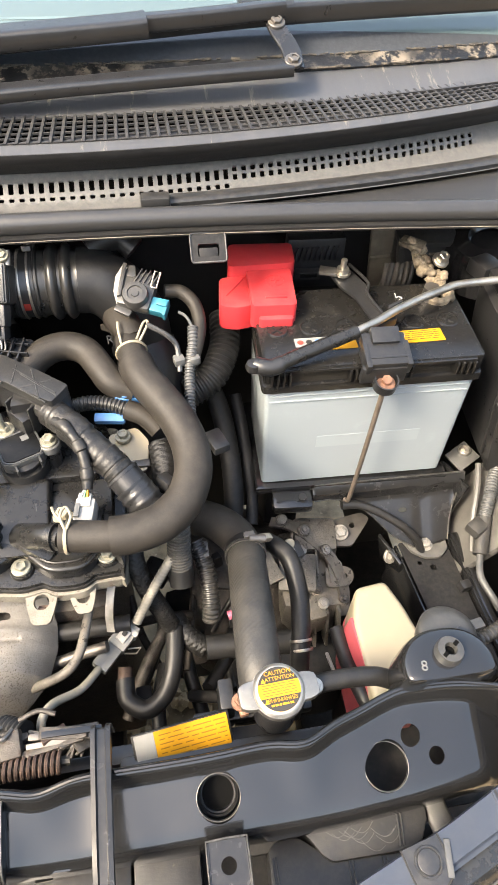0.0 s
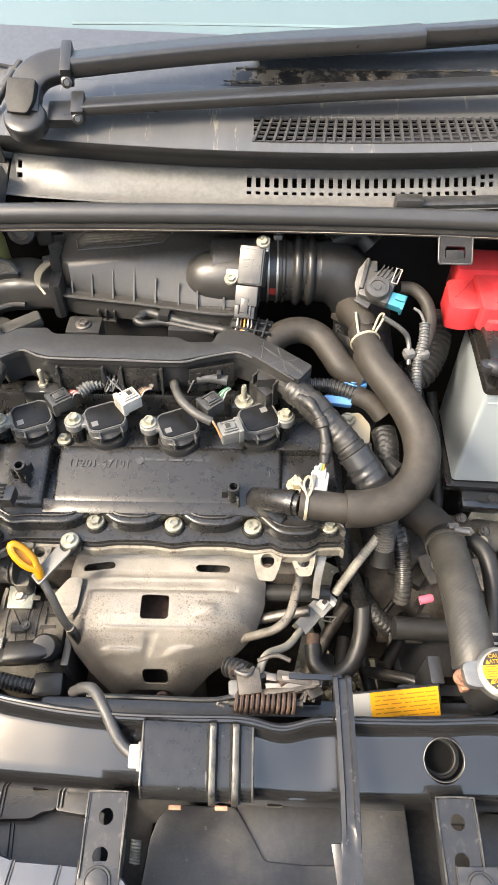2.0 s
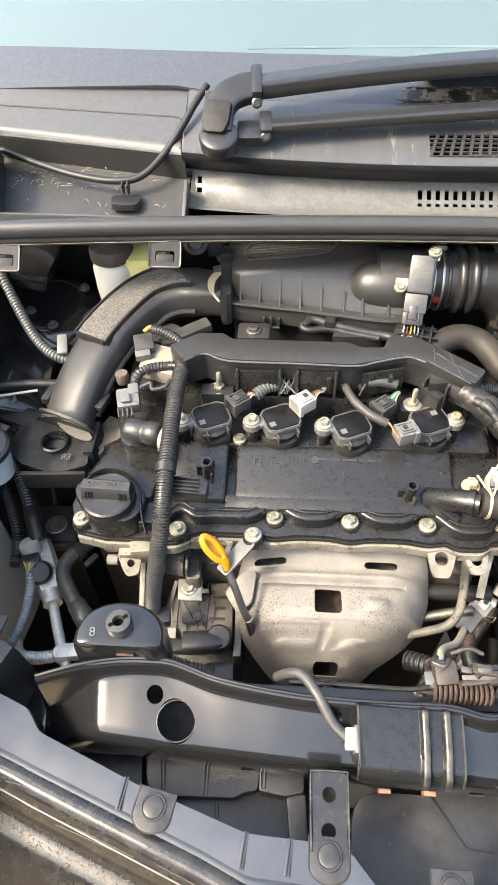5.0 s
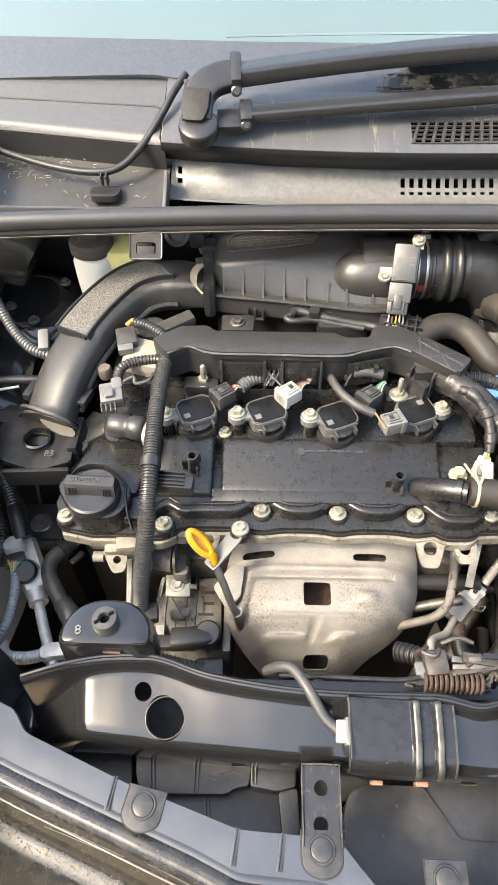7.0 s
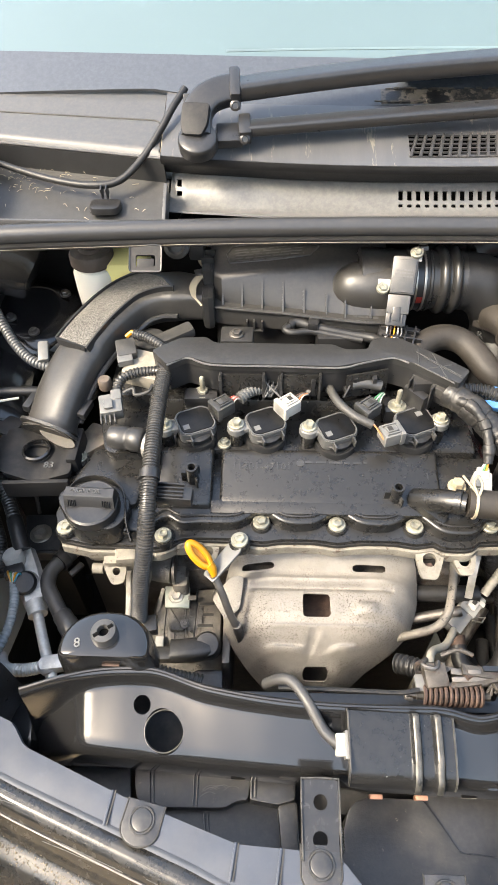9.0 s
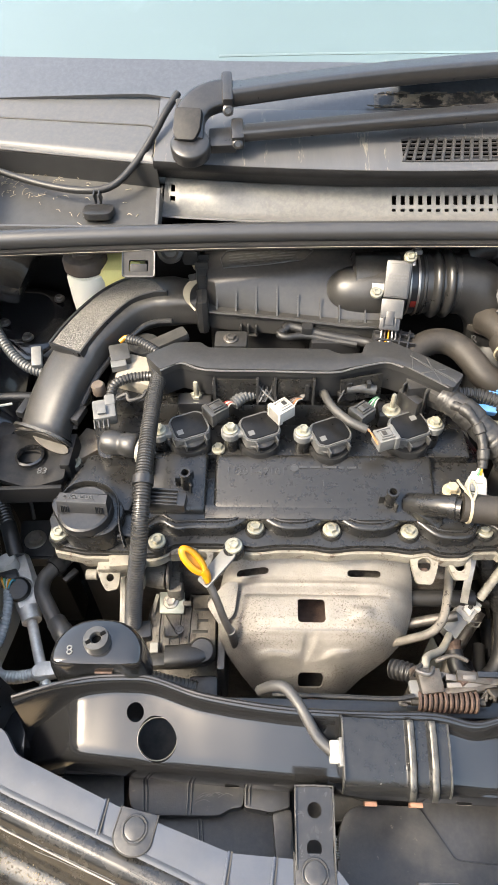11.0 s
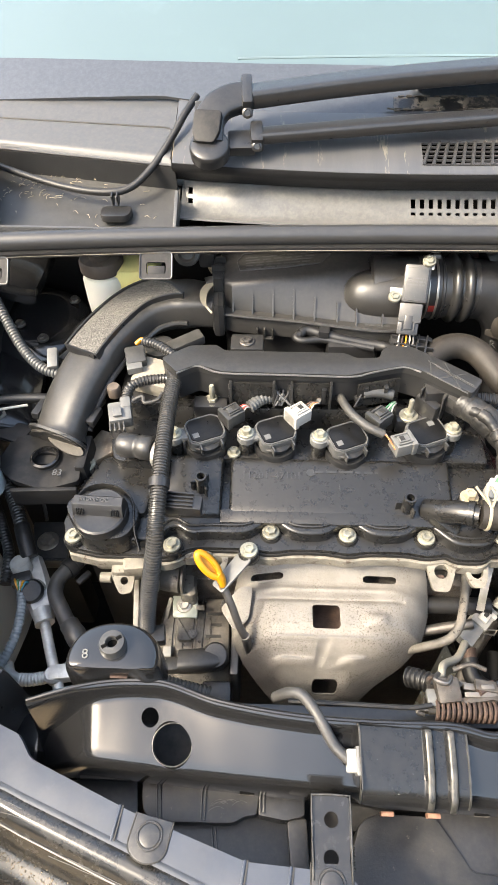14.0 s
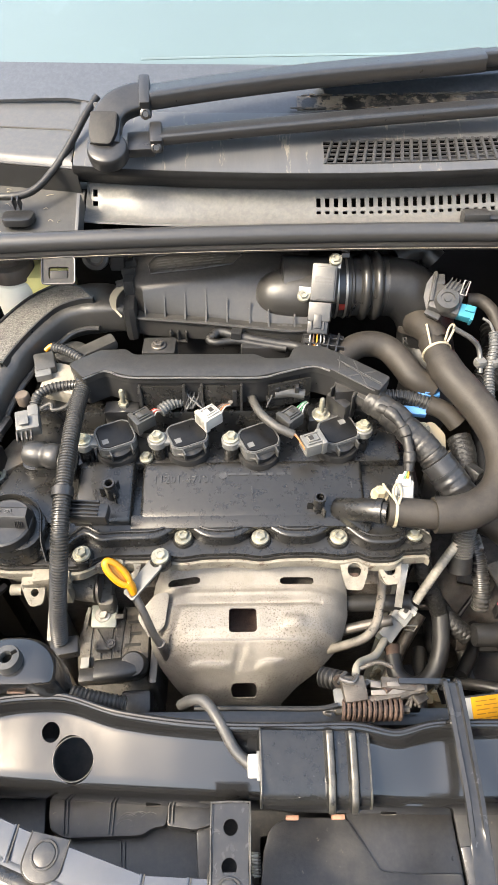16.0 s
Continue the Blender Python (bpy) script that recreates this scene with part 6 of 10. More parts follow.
neg = thing("negative_terminal", "heavily corroded negative battery terminal clamp", "terminal", at=(0.33, 0.57, 0.92))
rnd = random.Random(11)
bm = None
for i in range(44):
    t = i / 43
    c = Vector((0.341 - 0.020 * t - 0.006 * math.sin(t * 3.1) + rnd.uniform(-0.007, 0.007), 0.550 + 0.088 * t, 0.922 + 0.02 * t + rnd.uniform(-0.004, 0.006)))
    b2 = bmesh.new()
    bmesh.ops.create_icosphere(b2, subdivisions=2, radius=rnd.uniform(0.003, 0.0075))
    for v in b2.verts:
        v.co *= 1 + 0.55 * noise.noise(v.co * 180 + Vector((i, 0, 0)))
    b2.transform(Matrix.Translation(c))
    part("corrosion_crust", b2, CORRODE, neg)
part("clamp_ring", lathe([(0.012, 0), (0.016, 0.002), (0.016, 0.010), (0.012, 0.013), (0.0105, 0.013)], pose(0.326, 0.553, 0.914), 22, cap=False), CORRODE, neg)
bolt((0.337, 0.588, 0.946), 0.0068, 0.010, STEEL, neg, (20, 12, 0))
part("cable_lug", box((0.316, 0.628, 0.944), (0.030, 0.020, 0.006), (0, 0, -40), 0.002), CORRODE, neg)
relay = thing("fuse_box", "dusty black fuse and relay box behind the battery", "fuse box", at=(0.31, 0.65, 0.90))
part("body", box((0.352, 0.668, 0.908), (0.074, 0.026, 0.040), (-6, 0, -2), 0.004), PLASTIC_D, relay)
part("lid", box((0.350, 0.660, 0.930), (0.078, 0.030, 0.008), (8, 0, -2), 0.002), PLASTIC_D, relay)
part("ledge", box((0.372, 0.652, 0.910), (0.034, 0.003, 0.003), (0, 3, -2), 0.0008), TAN_P, relay)
part("side_bracket", box((0.3165, 0.655, 0.915), (0.008, 0.016, 0.034), (0, -8, -6), 0.002), PLASTIC_D, relay)
for i in range(6):
    part("cable", tube([(0.292 + 0.007 * i, 0.640, 0.865), (0.294 + 0.007 * i, 0.636, 0.888), (0.300 + 0.007 * i, 0.650, 0.902)], 0.0035, 8, 4), TAPE if i % 2 else DUSTY, relay)
dk = thing("bulkhead_hose", "dark hoses between engine and battery", "hose", at=(0.07, 0.55, 0.8))
part("hose", tube([(0.045, 0.60, 0.79), (0.065, 0.57, 0.775), (0.076, 0.53, 0.74), (0.078, 0.47, 0.70), (0.070, 0.42, 0.66)], 0.013, 16), MATT, dk)
part("ribbed_hose", ribbed([(0.085, 0.62, 0.86), (0.080, 0.58, 0.845), (0.060, 0.545, 0.83), (0.03, 0.53, 0.82)], 0.019, 0.007, 0.0025, 18), RUBBER_B, dk)
part("thin_hose", tube([(0.095, 0.58, 0.76), (0.100, 0.54, 0.73), (0.102, 0.47, 0.69), (0.097, 0.43, 0.67)], 0.008, 12), MATT, dk)
part("bracket", box((0.055, 0.455, 0.815), (0.02, 0.03, 0.012), (0, 0, 20), 0.003), GREY_D, dk)
lv = thing("louvred_box", "black plastic box with fine louvres behind the battery", "box", at=(0.20, 0.665, 0.88))
part("box_body", box((0.2085, 0.672, 0.900), (0.074, 0.024, 0.066), (-8, 0, -2), 0.004), PLASTIC, lv)
for k in range(9):
    part("louvre", box((0.181 + 0.0066 * k, 0.659, 0.917), (0.0022, 0.004, 0.018), (-8, 14, -2), 0.0006), PLASTIC, lv)
part("lower_frame", box((0.196, 0.652, 0.893), (0.034, 0.012, 0.012), (0, 0, -2), 0.003), PLASTIC_D, lv)
part("frame_hole", box((0.196, 0.6455, 0.895), (0.022, 0.002, 0.005), (0, 0, -2), 0.0006), VOID_SHADE, lv)
tp = thing("bulkhead_panel", "tan dusty pressed panel behind the battery terminal", "panel", at=(0.32, 0.70, 0.8), kind="structure")
part("panel", box((0.322, 0.698, 0.885), (0.058, 0.008, 0.13), (0, -6, 0), 0.003), TAN_P, tp)
part("panel_fold", box((0.322, 0.692, 0.884), (0.058, 0.006, 0.004), (0, -3, 0), 0.001), TAN_P, tp)

# ---- battery tray ----
tray = thing("battery_tray", "black pressed steel battery tray with folded front bracket", "battery tray", at=(0.24, 0.46, 0.70))
part("tray_floor", box((0.235, 0.525, 0.708), (0.255, 0.155, 0.012), (0, 0, -2.6), 0.004), PAINT, tray)
part("front_pocket", box((0.150, 0.440, 0.697), (0.052, 0.026, 0.020), (10, 0, -4), 0.006), PAINT, tray)
part("pocket_dimple", lathe([(0.005, 0), (0.005, 0.001), (0, 0.001)], pose(0.163, 0.439, 0.7075, 12, 0, 0), 16), PLASTIC, tray)
out = round_poly([(0.178, 0.0), (0.385, 0.0), (0.378, 0.02), (0.366, 0.055), (0.358, 0.088), (0.312, 0.092), (0.284, 0.076), (0.250, 0.045), (0.215, 0.026), (0.178, 0.024)], 0.006)
holes = [disc(0.218, 0.012, 0.003, 12), disc(0.268, 0.014, 0.003, 12), disc(0.300, 0.0475, 0.006, 14, 0.003), disc(0.345, 0.016, 0.0035, 12)]


def tray_front(u, v):
    y = 0.452 - (u - 0.18) * 0.03 - (0.010 if v > 0.004 else 0) - max(0, v - 0.03) * 0.85
    z = 0.708 - v * 0.80 + (0.004 if v < 0.005 else 0)
    crease = -0.006 * math.exp(-((u - 0.325) / 0.006) ** 2) * min(1, v / 0.03)
    return Vector((u, y + crease * 0.5, z + crease + (u - 0.18) * 0.02))


part("front_bracket", sheet(out, holes, tray_front, 0.006, 0.0018), SATIN, tray, smooth=50)
# Paler beads paint in the highlights along the bracket's folds.
part("fold_glint", tube([tray_front(u, 0.002) + Vector((0, -0.001, 0.0016)) for u in [0.181 + 0.0335 * k for k in range(7)]], 0.0011, 8, 3), WORN_GLINT, tray, "paler bead painting in the fold's highlight")
part("fold_glint", tube([tray_front(u, v) + Vector((0, -0.001, 0.001)) for u, v in ((0.181, 0.0235), (0.214, 0.0255), (0.249, 0.044), (0.283, 0.075), (0.311, 0.091))], 0.0010, 8, 4), WORN_GLINT, tray)
part("fold_glint", tube([tray_front(u, v) + Vector((0, -0.001, 0.001)) for u, v in ((0.384, 0.003), (0.377, 0.021), (0.365, 0.055), (0.358, 0.086))], 0.0010, 8, 4), WORN_GLINT, tray)
part("right_cheek", box((0.368, 0.445, 0.68), (0.004, 0.05, 0.06), (0, 12, 20), 0.001), PAINT, tray)
part("rail_shoe", prism(round_poly([(0.298, 0.402), (0.360, 0.405), (0.357, 0.378), (0.343, 0.366), (0.322, 0.368), (0.306, 0.380)], 0.005), 0.633, 0.6375, 0.0012), DIRTY, tray, "dusty grey foot")
bolt((0.3275, 0.388, 0.638), 0.0072, 0.007, ALLOY, tray, (8, 0, 0))
bolt((0.2836, 0.3874, 0.617), 0.0070, 0.008, ALLOY, tray, (50, 0, 30))
part("side_flange", box((0.288, 0.392, 0.600), (0.004, 0.05, 0.07), (0, -14, 18), 0.001), PAINT, tray)
for x in (0.150, 0.30):
    part("leg", box((x, 0.53, 0.60), (0.05, 0.10, 0.21), (0, 0, 0), 0.006), PAINT_IN, tray)
solo("battery_cable", tube([(0.215, 0.430, 0.690), (0.238, 0.430, 0.687), (0.264, 0.420, 0.680), (0.292, 0.404, 0.668), (0.312, 0.390, 0.652), (0.322, 0.378, 0.632)], 0.0055, 12), RUBBER_B, "black rubber cable below the battery tray", "cable")

# ---- side rail and inner wing on the battery side ----
rail_r = thing("chassis_side_rail", "black box-section chassis rail beside the fluid tank", "chassis rail", at=(0.30, 0.27, 0.55), kind="structure")
rp = [(0.2945, 0.398), (0.3610, 0.398), (0.3660, 0.215), (0.3110, 0.215)]
part("rail_top", sheet(round_poly(rp, 0.004), [disc(0.3149, 0.3650, 0.0032, 10), disc(0.331, 0.3561, 0.0042, 14), disc(0.3331, 0.2877, 0.0048, 14)], lambda u, v: Vector((u, v, 0.630)), 0.012, 0.002), MATT, rail_r)
part("rail_side", box((0.3000, 0.305, 0.577), (0.003, 0.185, 0.10), (0, 0, 5.0), 0.001), PAINT, rail_r)
part("rail_side", box((0.3680, 0.305, 0.60), (0.004, 0.185, 0.080), (0, 0, 1.5), 0.001), PAINT, rail_r)
part("outer_lip", box((0.3740, 0.305, 0.640), (0.010, 0.185, 0.006), (0, 0, 1.5), 0.002), PAINT, rail_r)
part("rail_web", box((0.334, 0.30, 0.56), (0.056, 0.18, 0.12), (0, 0, 3), 0.004), PAINT_IN, rail_r)
wing = thing("inner_wing_panel", "dirty grey inner wing panels beside the battery", "wing panel", at=(0.43, 0.45, 0.6), kind="structure")
part("lower_panel", box((0.392, 0.405, 0.655), (0.012, 0.13, 0.12), (0, 24, -12), 0.005), DIRTY, wing)
part("panel_fold", tube([(0.372, 0.355, 0.665), (0.378, 0.385, 0.69), (0.392, 0.42, 0.71), (0.402, 0.45, 0.722)], 0.004, 8), DIRTY, wing)
part("lug_plate", box((0.388, 0.468, 0.718), (0.04, 0.03, 0.004), (10, 0, 30), 0.0015), DIRTY, wing)
bolt((0.392, 0.474, 0.723), 0.0055, 0.006, STEEL, wing)
part("upper_block", box((0.430, 0.515, 0.83), (0.07, 0.12, 0.20), (0, -8, -6), 0.01), PLASTIC, wing)
part("upper_ledge", box((0.414, 0.505, 0.935), (0.05, 0.14, 0.012), (0, -8, -6), 0.004), PLASTIC, wing)
part("side_block", box((0.425, 0.463, 0.775), (0.045, 0.05, 0.12), (0, -10, -10), 0.008), PLASTIC, wing)
part("strut_dome", lathe([(0.06, -0.05), (0.055, -0.012), (0.048, 0.0), (0.030, 0.004), (0.026, -0.003), (0, -0.003)], pose(0.425, 0.635, 0.94, 0, -10, 0), 30), PAINT, wing)
part("wing_bracket", box((0.398, 0.59, 0.93), (0.03, 0.03, 0.02), (0, 0, 20), 0.004), PLASTIC, wing)
loom_r = thing("side_wiring_loom", "grey corrugated wiring loom down the inner wing", "wiring loom", at=(0.38, 0.38, 0.7))
part("loom", ribbed([(0.425, 0.440, 0.72), (0.412, 0.424, 0.72), (0.400, 0.402, 0.715), (0.388, 0.380, 0.70)], 0.0085, 0.0042), LOOM_G, loom_r)
part("loom_tape", tube([(0.389, 0.381, 0.70), (0.376, 0.352, 0.69), (0.370, 0.338, 0.685)], 0.009, 12, 4), TAPE, loom_r)
part("wire_sleeve", tube([(0.371, 0.34, 0.685), (0.362, 0.312, 0.68), (0.368, 0.285, 0.675), (0.38, 0.26, 0.66)], 0.0045, 10), LOOM_G, loom_r)
part("clip", box((0.372, 0.367, 0.702), (0.022, 0.02, 0.014), (0, 0, 30), 0.003), TAPE, loom_r)
part("rail_clip", box((0.355, 0.318, 0.645), (0.014, 0.012, 0.014), (0, 0, 10), 0.003), PLASTIC, loom_r)

# ---- fluid overflow tank ----
tank = thing("coolant_overflow_tank", "cream plastic overflow tank with pink coolant line", "overflow tank", at=(0.21, 0.25, 0.62))
b2 = bmesh.new()
top = [(0.190, 0.2965), (0.226, 0.301), (0.238, 0.268), (0.244, 0.24), (0.258, 0.20), (0.236, 0.168), (0.190, 0.165), (0.176, 0.172), (0.178, 0.262)]
part("tank_body", prism(round_poly(top, 0.007, 4), 0.655, 0.728, 0.007, None, None, 3), CREAM, tank, "cream upper half")
part("fluid_level", prism(round_poly([(x * 1.0 - 0.0015, y - 0.001) for x, y in top], 0.007, 4), 0.60, 0.656, 0), RED_D, tank, "pink coolant showing through the plastic")
part("side_stripe", box((0.1758, 0.219, 0.690), (0.004, 0.090, 0.070), (0, 5, 1.2), 0.001), RED_D, tank, "pink stained side wall")
part("tank_foot", box((0.215, 0.23, 0.50), (0.03, 0.06, 0.22), (0, 0, 0), 0.004), PAINT_IN, tank)
part("filler_cap", lathe([(0.023, -0.016), (0.0265, -0.012), (0.0265, 0.004), (0.024, 0.007), (0.014, 0.009), (0, 0.009)], pose(0.232, 0.196, 0.822, -8, 0, 0), 28), GREY_D, tank, "grey round filler cap")
part("cap_neck", tube([(0.230, 0.205, 0.72), (0.231, 0.20, 0.77), (0.232, 0.197, 0.81)], 0.019, 16, 3), CREAM, tank)
part("cap_tab", box((0.262, 0.200, 0.824), (0.014, 0.010, 0.005), (0, 0, 10), 0.002), GREY_D, tank)
part("cap_bar", box((0.234, 0.190, 0.832), (0.006, 0.022, 0.003), (0, 0, -60), 0.001), GREY_D, tank)
solo("cap_hose", ribbed([(0.260, 0.188, 0.815), (0.275, 0.192, 0.818), (0.295, 0.20, 0.82), (0.33, 0.215, 0.82), (0.36, 0.235, 0.80)], 0.0065, 0.004), LOOM, "black corrugated hose from the tank cap", "hose")
solo("tank_side_hose", tube([(0.166, 0.268, 0.690), (0.168, 0.235, 0.690), (0.170, 0.205, 0.70), (0.176, 0.180, 0.70), (0.19, 0.160, 0.68)], 0.0085, 12), RUBBER_B, "black hose beside the overflow tank", "hose")
solo("white_strip", box((0.1655, 0.242, 0.63), (0.004, 0.045, 0.004), (0, 0, 8), 0.001), LABEL_W, "narrow white strip by the tank hose", "strip")

# ---- gearbox ----
gear = thing("gearbox", "dirty cast alloy gearbox housing with bolts and ribs", "gearbox", at=(0.16, 0.39, 0.2))
part("bell_housing", lathe([(0, -0.09), (0.10, -0.09), (0.115, -0.07), (0.12, 0.0), (0.10, 0.05), (0, 0.06)], pose(0.10, 0.43, 0.495, 0, 90, 0), 30), GRIME, gear)
part("side_casting", box((0.172, 0.392, 0.555), (0.085, 0.12, 0.11), (0, 0, -6), 0.018), ALLOY_D, gear)
part("upper_casting", box((0.185, 0.428, 0.615), (0.06, 0.05, 0.05), (8, 0, -8), 0.01), ALLOY_D, gear)
part("rib_casting", box((0.160, 0.35, 0.585), (0.04, 0.07, 0.05), (0, 0, 6), 0.01), ALLOY_D, gear)
m = pose(0.2080, 0.3660, 0.620, 12, 0, -6)
part("lug_eye", sheet(round_poly([(-0.02, -0.014), (0.006, -0.014), (0.017, -0.006), (0.017, 0.008), (0.006, 0.014), (-0.02, 0.012)], 0.006), [disc(0.006, 0, 0.0035, 12)], lambda u, v: m @ Vector((u, v, 0)), 0.006, 0.010), ALLOY_D, gear)
m2 = pose(0.2200, 0.4235, 0.628, 6, 0, 0)
part("mount_plate", sheet(round_poly([(-0.017, 0.005), (-0.014, -0.015), (0.0127, -0.0187), (0.0476, 0.0194), (0.0384, 0.0302), (-0.012, 0.022)], 0.006), [disc(0.0201, 0.0119, 0.0042, 14)], lambda u, v: m2 @ Vector((u, v, 0)), 0.008, 0.005), STEEL_D, gear)
for x, y, z, r in ((0.2202, 0.4235, 0.634, 0.0075), (0.160, 0.405, 0.632, 0.006), (0.212, 0.393, 0.60, 0.005), (0.178, 0.335, 0.612, 0.005), (0.146, 0.372, 0.618, 0.005)):
    bolt((x, y, z), r, 0.006, ALLOY, gear, (16, 0, 0))
for k in range(4):
    part("rib", box((0.150 + 0.016 * k, 0.322, 0.575), (0.004, 0.02, 0.06), (-20, 0, 0), 0.001), ALLOY_D, gear)
# upright ribs and flange round the gearbox mouth
for k in range(4):
    part("rib", box((0.150 + 0.015 * k, 0.412 - 0.010 * k, 0.628 - 0.003 * k), (0.003, 0.046, 0.014), (16, 0, -12 + 3 * k), 0.0012), ALLOY_D, gear)
part("flange_rim", sweep(spline([(0.128, 0.452, 0.634), (0.152, 0.440, 0.640), (0.178, 0.416, 0.636), (0.200, 0.388, 0.626), (0.209, 0.355, 0.612), (0.205, 0.325, 0.590)], 5), lambda i, n: [(-0.0075, -0.003), (0.0075, -0.003), (0.0075, 0.003), (-0.0075, 0.003)]), ALLOY_D, gear)
for k, (x, y, z) in enumerate(((0.142, 0.446, 0.648), (0.168, 0.424, 0.650), (0.192, 0.396, 0.640), (0.207, 0.340, 0.606), (0.150, 0.345, 0.618), (0.172, 0.352, 0.620))):
    part("bolt_boss", lathe([(0.0085, -0.016), (0.0080, -0.001), (0.0070, 0.0), (0, 0)], pose(x, y, z, 24, 0, 0), 18), ALLOY_D, gear)
    bolt((x, y, z + 0.001), 0.0042, 0.005, STEEL_D if k % 2 else ALLOY, gear, (24, 0, 15 * k))
part("sensor_plug", box((0.150, 0.398, 0.645), (0.018, 0.022, 0.014), (18, 0, 20), 0.003), PLASTIC_D, gear)
part("web", box((0.150, 0.375, 0.628), (0.05, 0.05, 0.012), (14, 0, -10), 0.004), ALLOY_D, gear)
part("lower_case", box((0.13, 0.33, 0.46), (0.16, 0.14, 0.16), (0, 0, 0), 0.02), PAINT_IN, gear)
part("selector_bracket", box((0.10, 0.375, 0.64), (0.05, 0.04, 0.004), (10, 0, 20), 0.001), ALLOY_D, gear)
bolt((0.094, 0.374, 0.643), 0.005, 0.005, STEEL, gear)

# ---- radiator, its cap and hoses ----
rad = thing("radiator", "radiator with black fan shroud and yellow warning sticker", "radiator", at=(-0.1, 0.15, 0.3))
part("core", box((-0.12, 0.120, 0.50), (0.62, 0.022, 0.48), (0, 0, 0), 0.004), STEEL_D, rad)
part("upper_tank", box((0.03, 0.140, 0.745), (0.20, 0.026, 0.03), (0, 0, 0), 0.006), PLASTIC, rad)
part("shroud", box((-0.14, 0.160, 0.56), (0.44, 0.018, 0.36), (0, 0, 0), 0.006), PLASTIC, rad)
part("shroud_lip", box((0.055, 0.180, 0.732), (0.115, 0.012, 0.016), (0, 0, 0), 0.004), PLASTIC, rad)
part("shroud_column", box((0.030, 0.190, 0.74), (0.014, 0.028, 0.06), (0, 0, 0), 0.003), PLASTIC, rad)
part("shroud_column", box((0.098, 0.182, 0.74), (0.008, 0.02, 0.06), (0, 0, 0), 0.003), PLASTIC, rad)
part("sticker_plate", box((-0.013, 0.1565, 0.762), (0.088, 0.034, 0.004), (36, -2, 6), 0.001), PLASTIC, rad)
sm = pose(-0.013, 0.1550, 0.7642, 36, -2, 6)
st = box((0.009, 0, 0), (0.066, 0.032, 0.0008))
st.transform(sm)
part("yellow_sticker", st, LABEL_Y, rad, "yellow caution sticker")
st = box((-0.033, 0, 0), (0.0175, 0.032, 0.0008))
st.transform(sm)
part("white_sticker", st, LABEL_W, rad, "white sticker end")
bars(sm @ pose(0.010, 0, 0.0006), 7, 0.060, 0.028, mat("sticker_ink", (0.20, 0.095, 0.008), 0.6, bump=0), rad, fill=0.22, seed=9)
neck = part("filler_neck", lathe([(0.0190, -0.055), (0.0190, -0.03), (0.018, -0.026), (0.019, -0.004), (0.0225, -0.003), (0.0225, 0.0), (0, 0)], pose(0.0715, 0.1685, 0.820), 28), PLASTIC, rad)
rc = thing("coolant_pressure_cap", "pressed steel radiator cap with round yellow caution label", "radiator cap", at=(0.0715, 0.1685, 0.82))
RC = pose(0.0715, 0.1685, 0.8215, 3, 0, 3)
ear = []
for i in range(72):
    a = 2 * math.pi * i / 72
    r = min(0.0232 + 0.0150 * max(0, math.cos(a) ** 2 - 0.74) / 0.26, 0.0345 / abs(math.cos(a)) if abs(math.cos(a)) > 0.5 else 1)
    ear.append((r * math.cos(a), r * math.sin(a) * 1.0))
part("cap_plate", prism(ear, -0.004, 0.0035, 0.0022, RC), mat("cap_steel", (0.22, 0.21, 0.192), 0.40, metal=0.8, bump=0.06, scale=60), rc)
part("cap_dome", lathe([(0.0225, 0.003), (0.0205, 0.006), (0.0188, 0.0068), (0, 0.0070)], RC, 36), STEEL, rc)
lab = part("yellow_disc", lathe([(0.0182, 0.0066), (0.0182, 0.0074), (0, 0.0075)], RC, 36), LABEL_Y, rc, "round yellow label")
for lo, sg in ((0.0058, 1), (0.0062, -1)):
    w0 = math.acos(lo / 0.0182)
    seg_line = [(0.0181 * math.sin(-w0 + 2 * w0 * i / 16), sg * 0.0181 * math.cos(-w0 + 2 * w0 * i / 16)) for i in range(17)]
    part("black_field", prism(seg_line if sg < 0 else seg_line[::-1], 0.0074, 0.0077, 0, RC), INK_SHADE, lab)
lettering("CAUTION", 0.0052, RC @ pose(0.001, 0.0134, 0.0079), LABEL_Y, lab)
lettering("ATTENTION", 0.0046, RC @ pose(0.002, 0.0086, 0.0079), LABEL_Y, lab)
lettering("ВНИМАНИЕ!", 0.0042, RC @ pose(0.001, -0.0088, 0.0079), LABEL_Y, lab)
bars(RC @ pose(0, 0, 0.0077), 5, 0.029, 0.0105, mat("label_print", (0.25, 0.10, 0.01), 0.6, bump=0), lab, fill=0.34, seed=2)
bars(RC @ pose(0, -0.0125, 0.0079), 1, 0.019, 0.0024, LABEL_Y, lab, fill=0.7, seed=4)
for x, y in ((-0.0125, 0.0082), (-0.0125, -0.0088)):
    part("warning_triangle", prism([(x - 0.0022, y - 0.0018), (x + 0.0022, y - 0.0018), (x, y + 0.0022)], 0.0076, 0.0081, 0, RC), LABEL_Y, lab)
for sx in (-1, 1):
    bolt(RC @ Vector((sx * 0.033, 0, -0.008)), 0.005, 0.005, COPPER if sx < 0 else STEEL, rc)
part("neck_clip", box((0.040, 0.166, 0.806), (0.008, 0.018, 0.008), (0, 0, 10), 0.002), COPPER, rc)

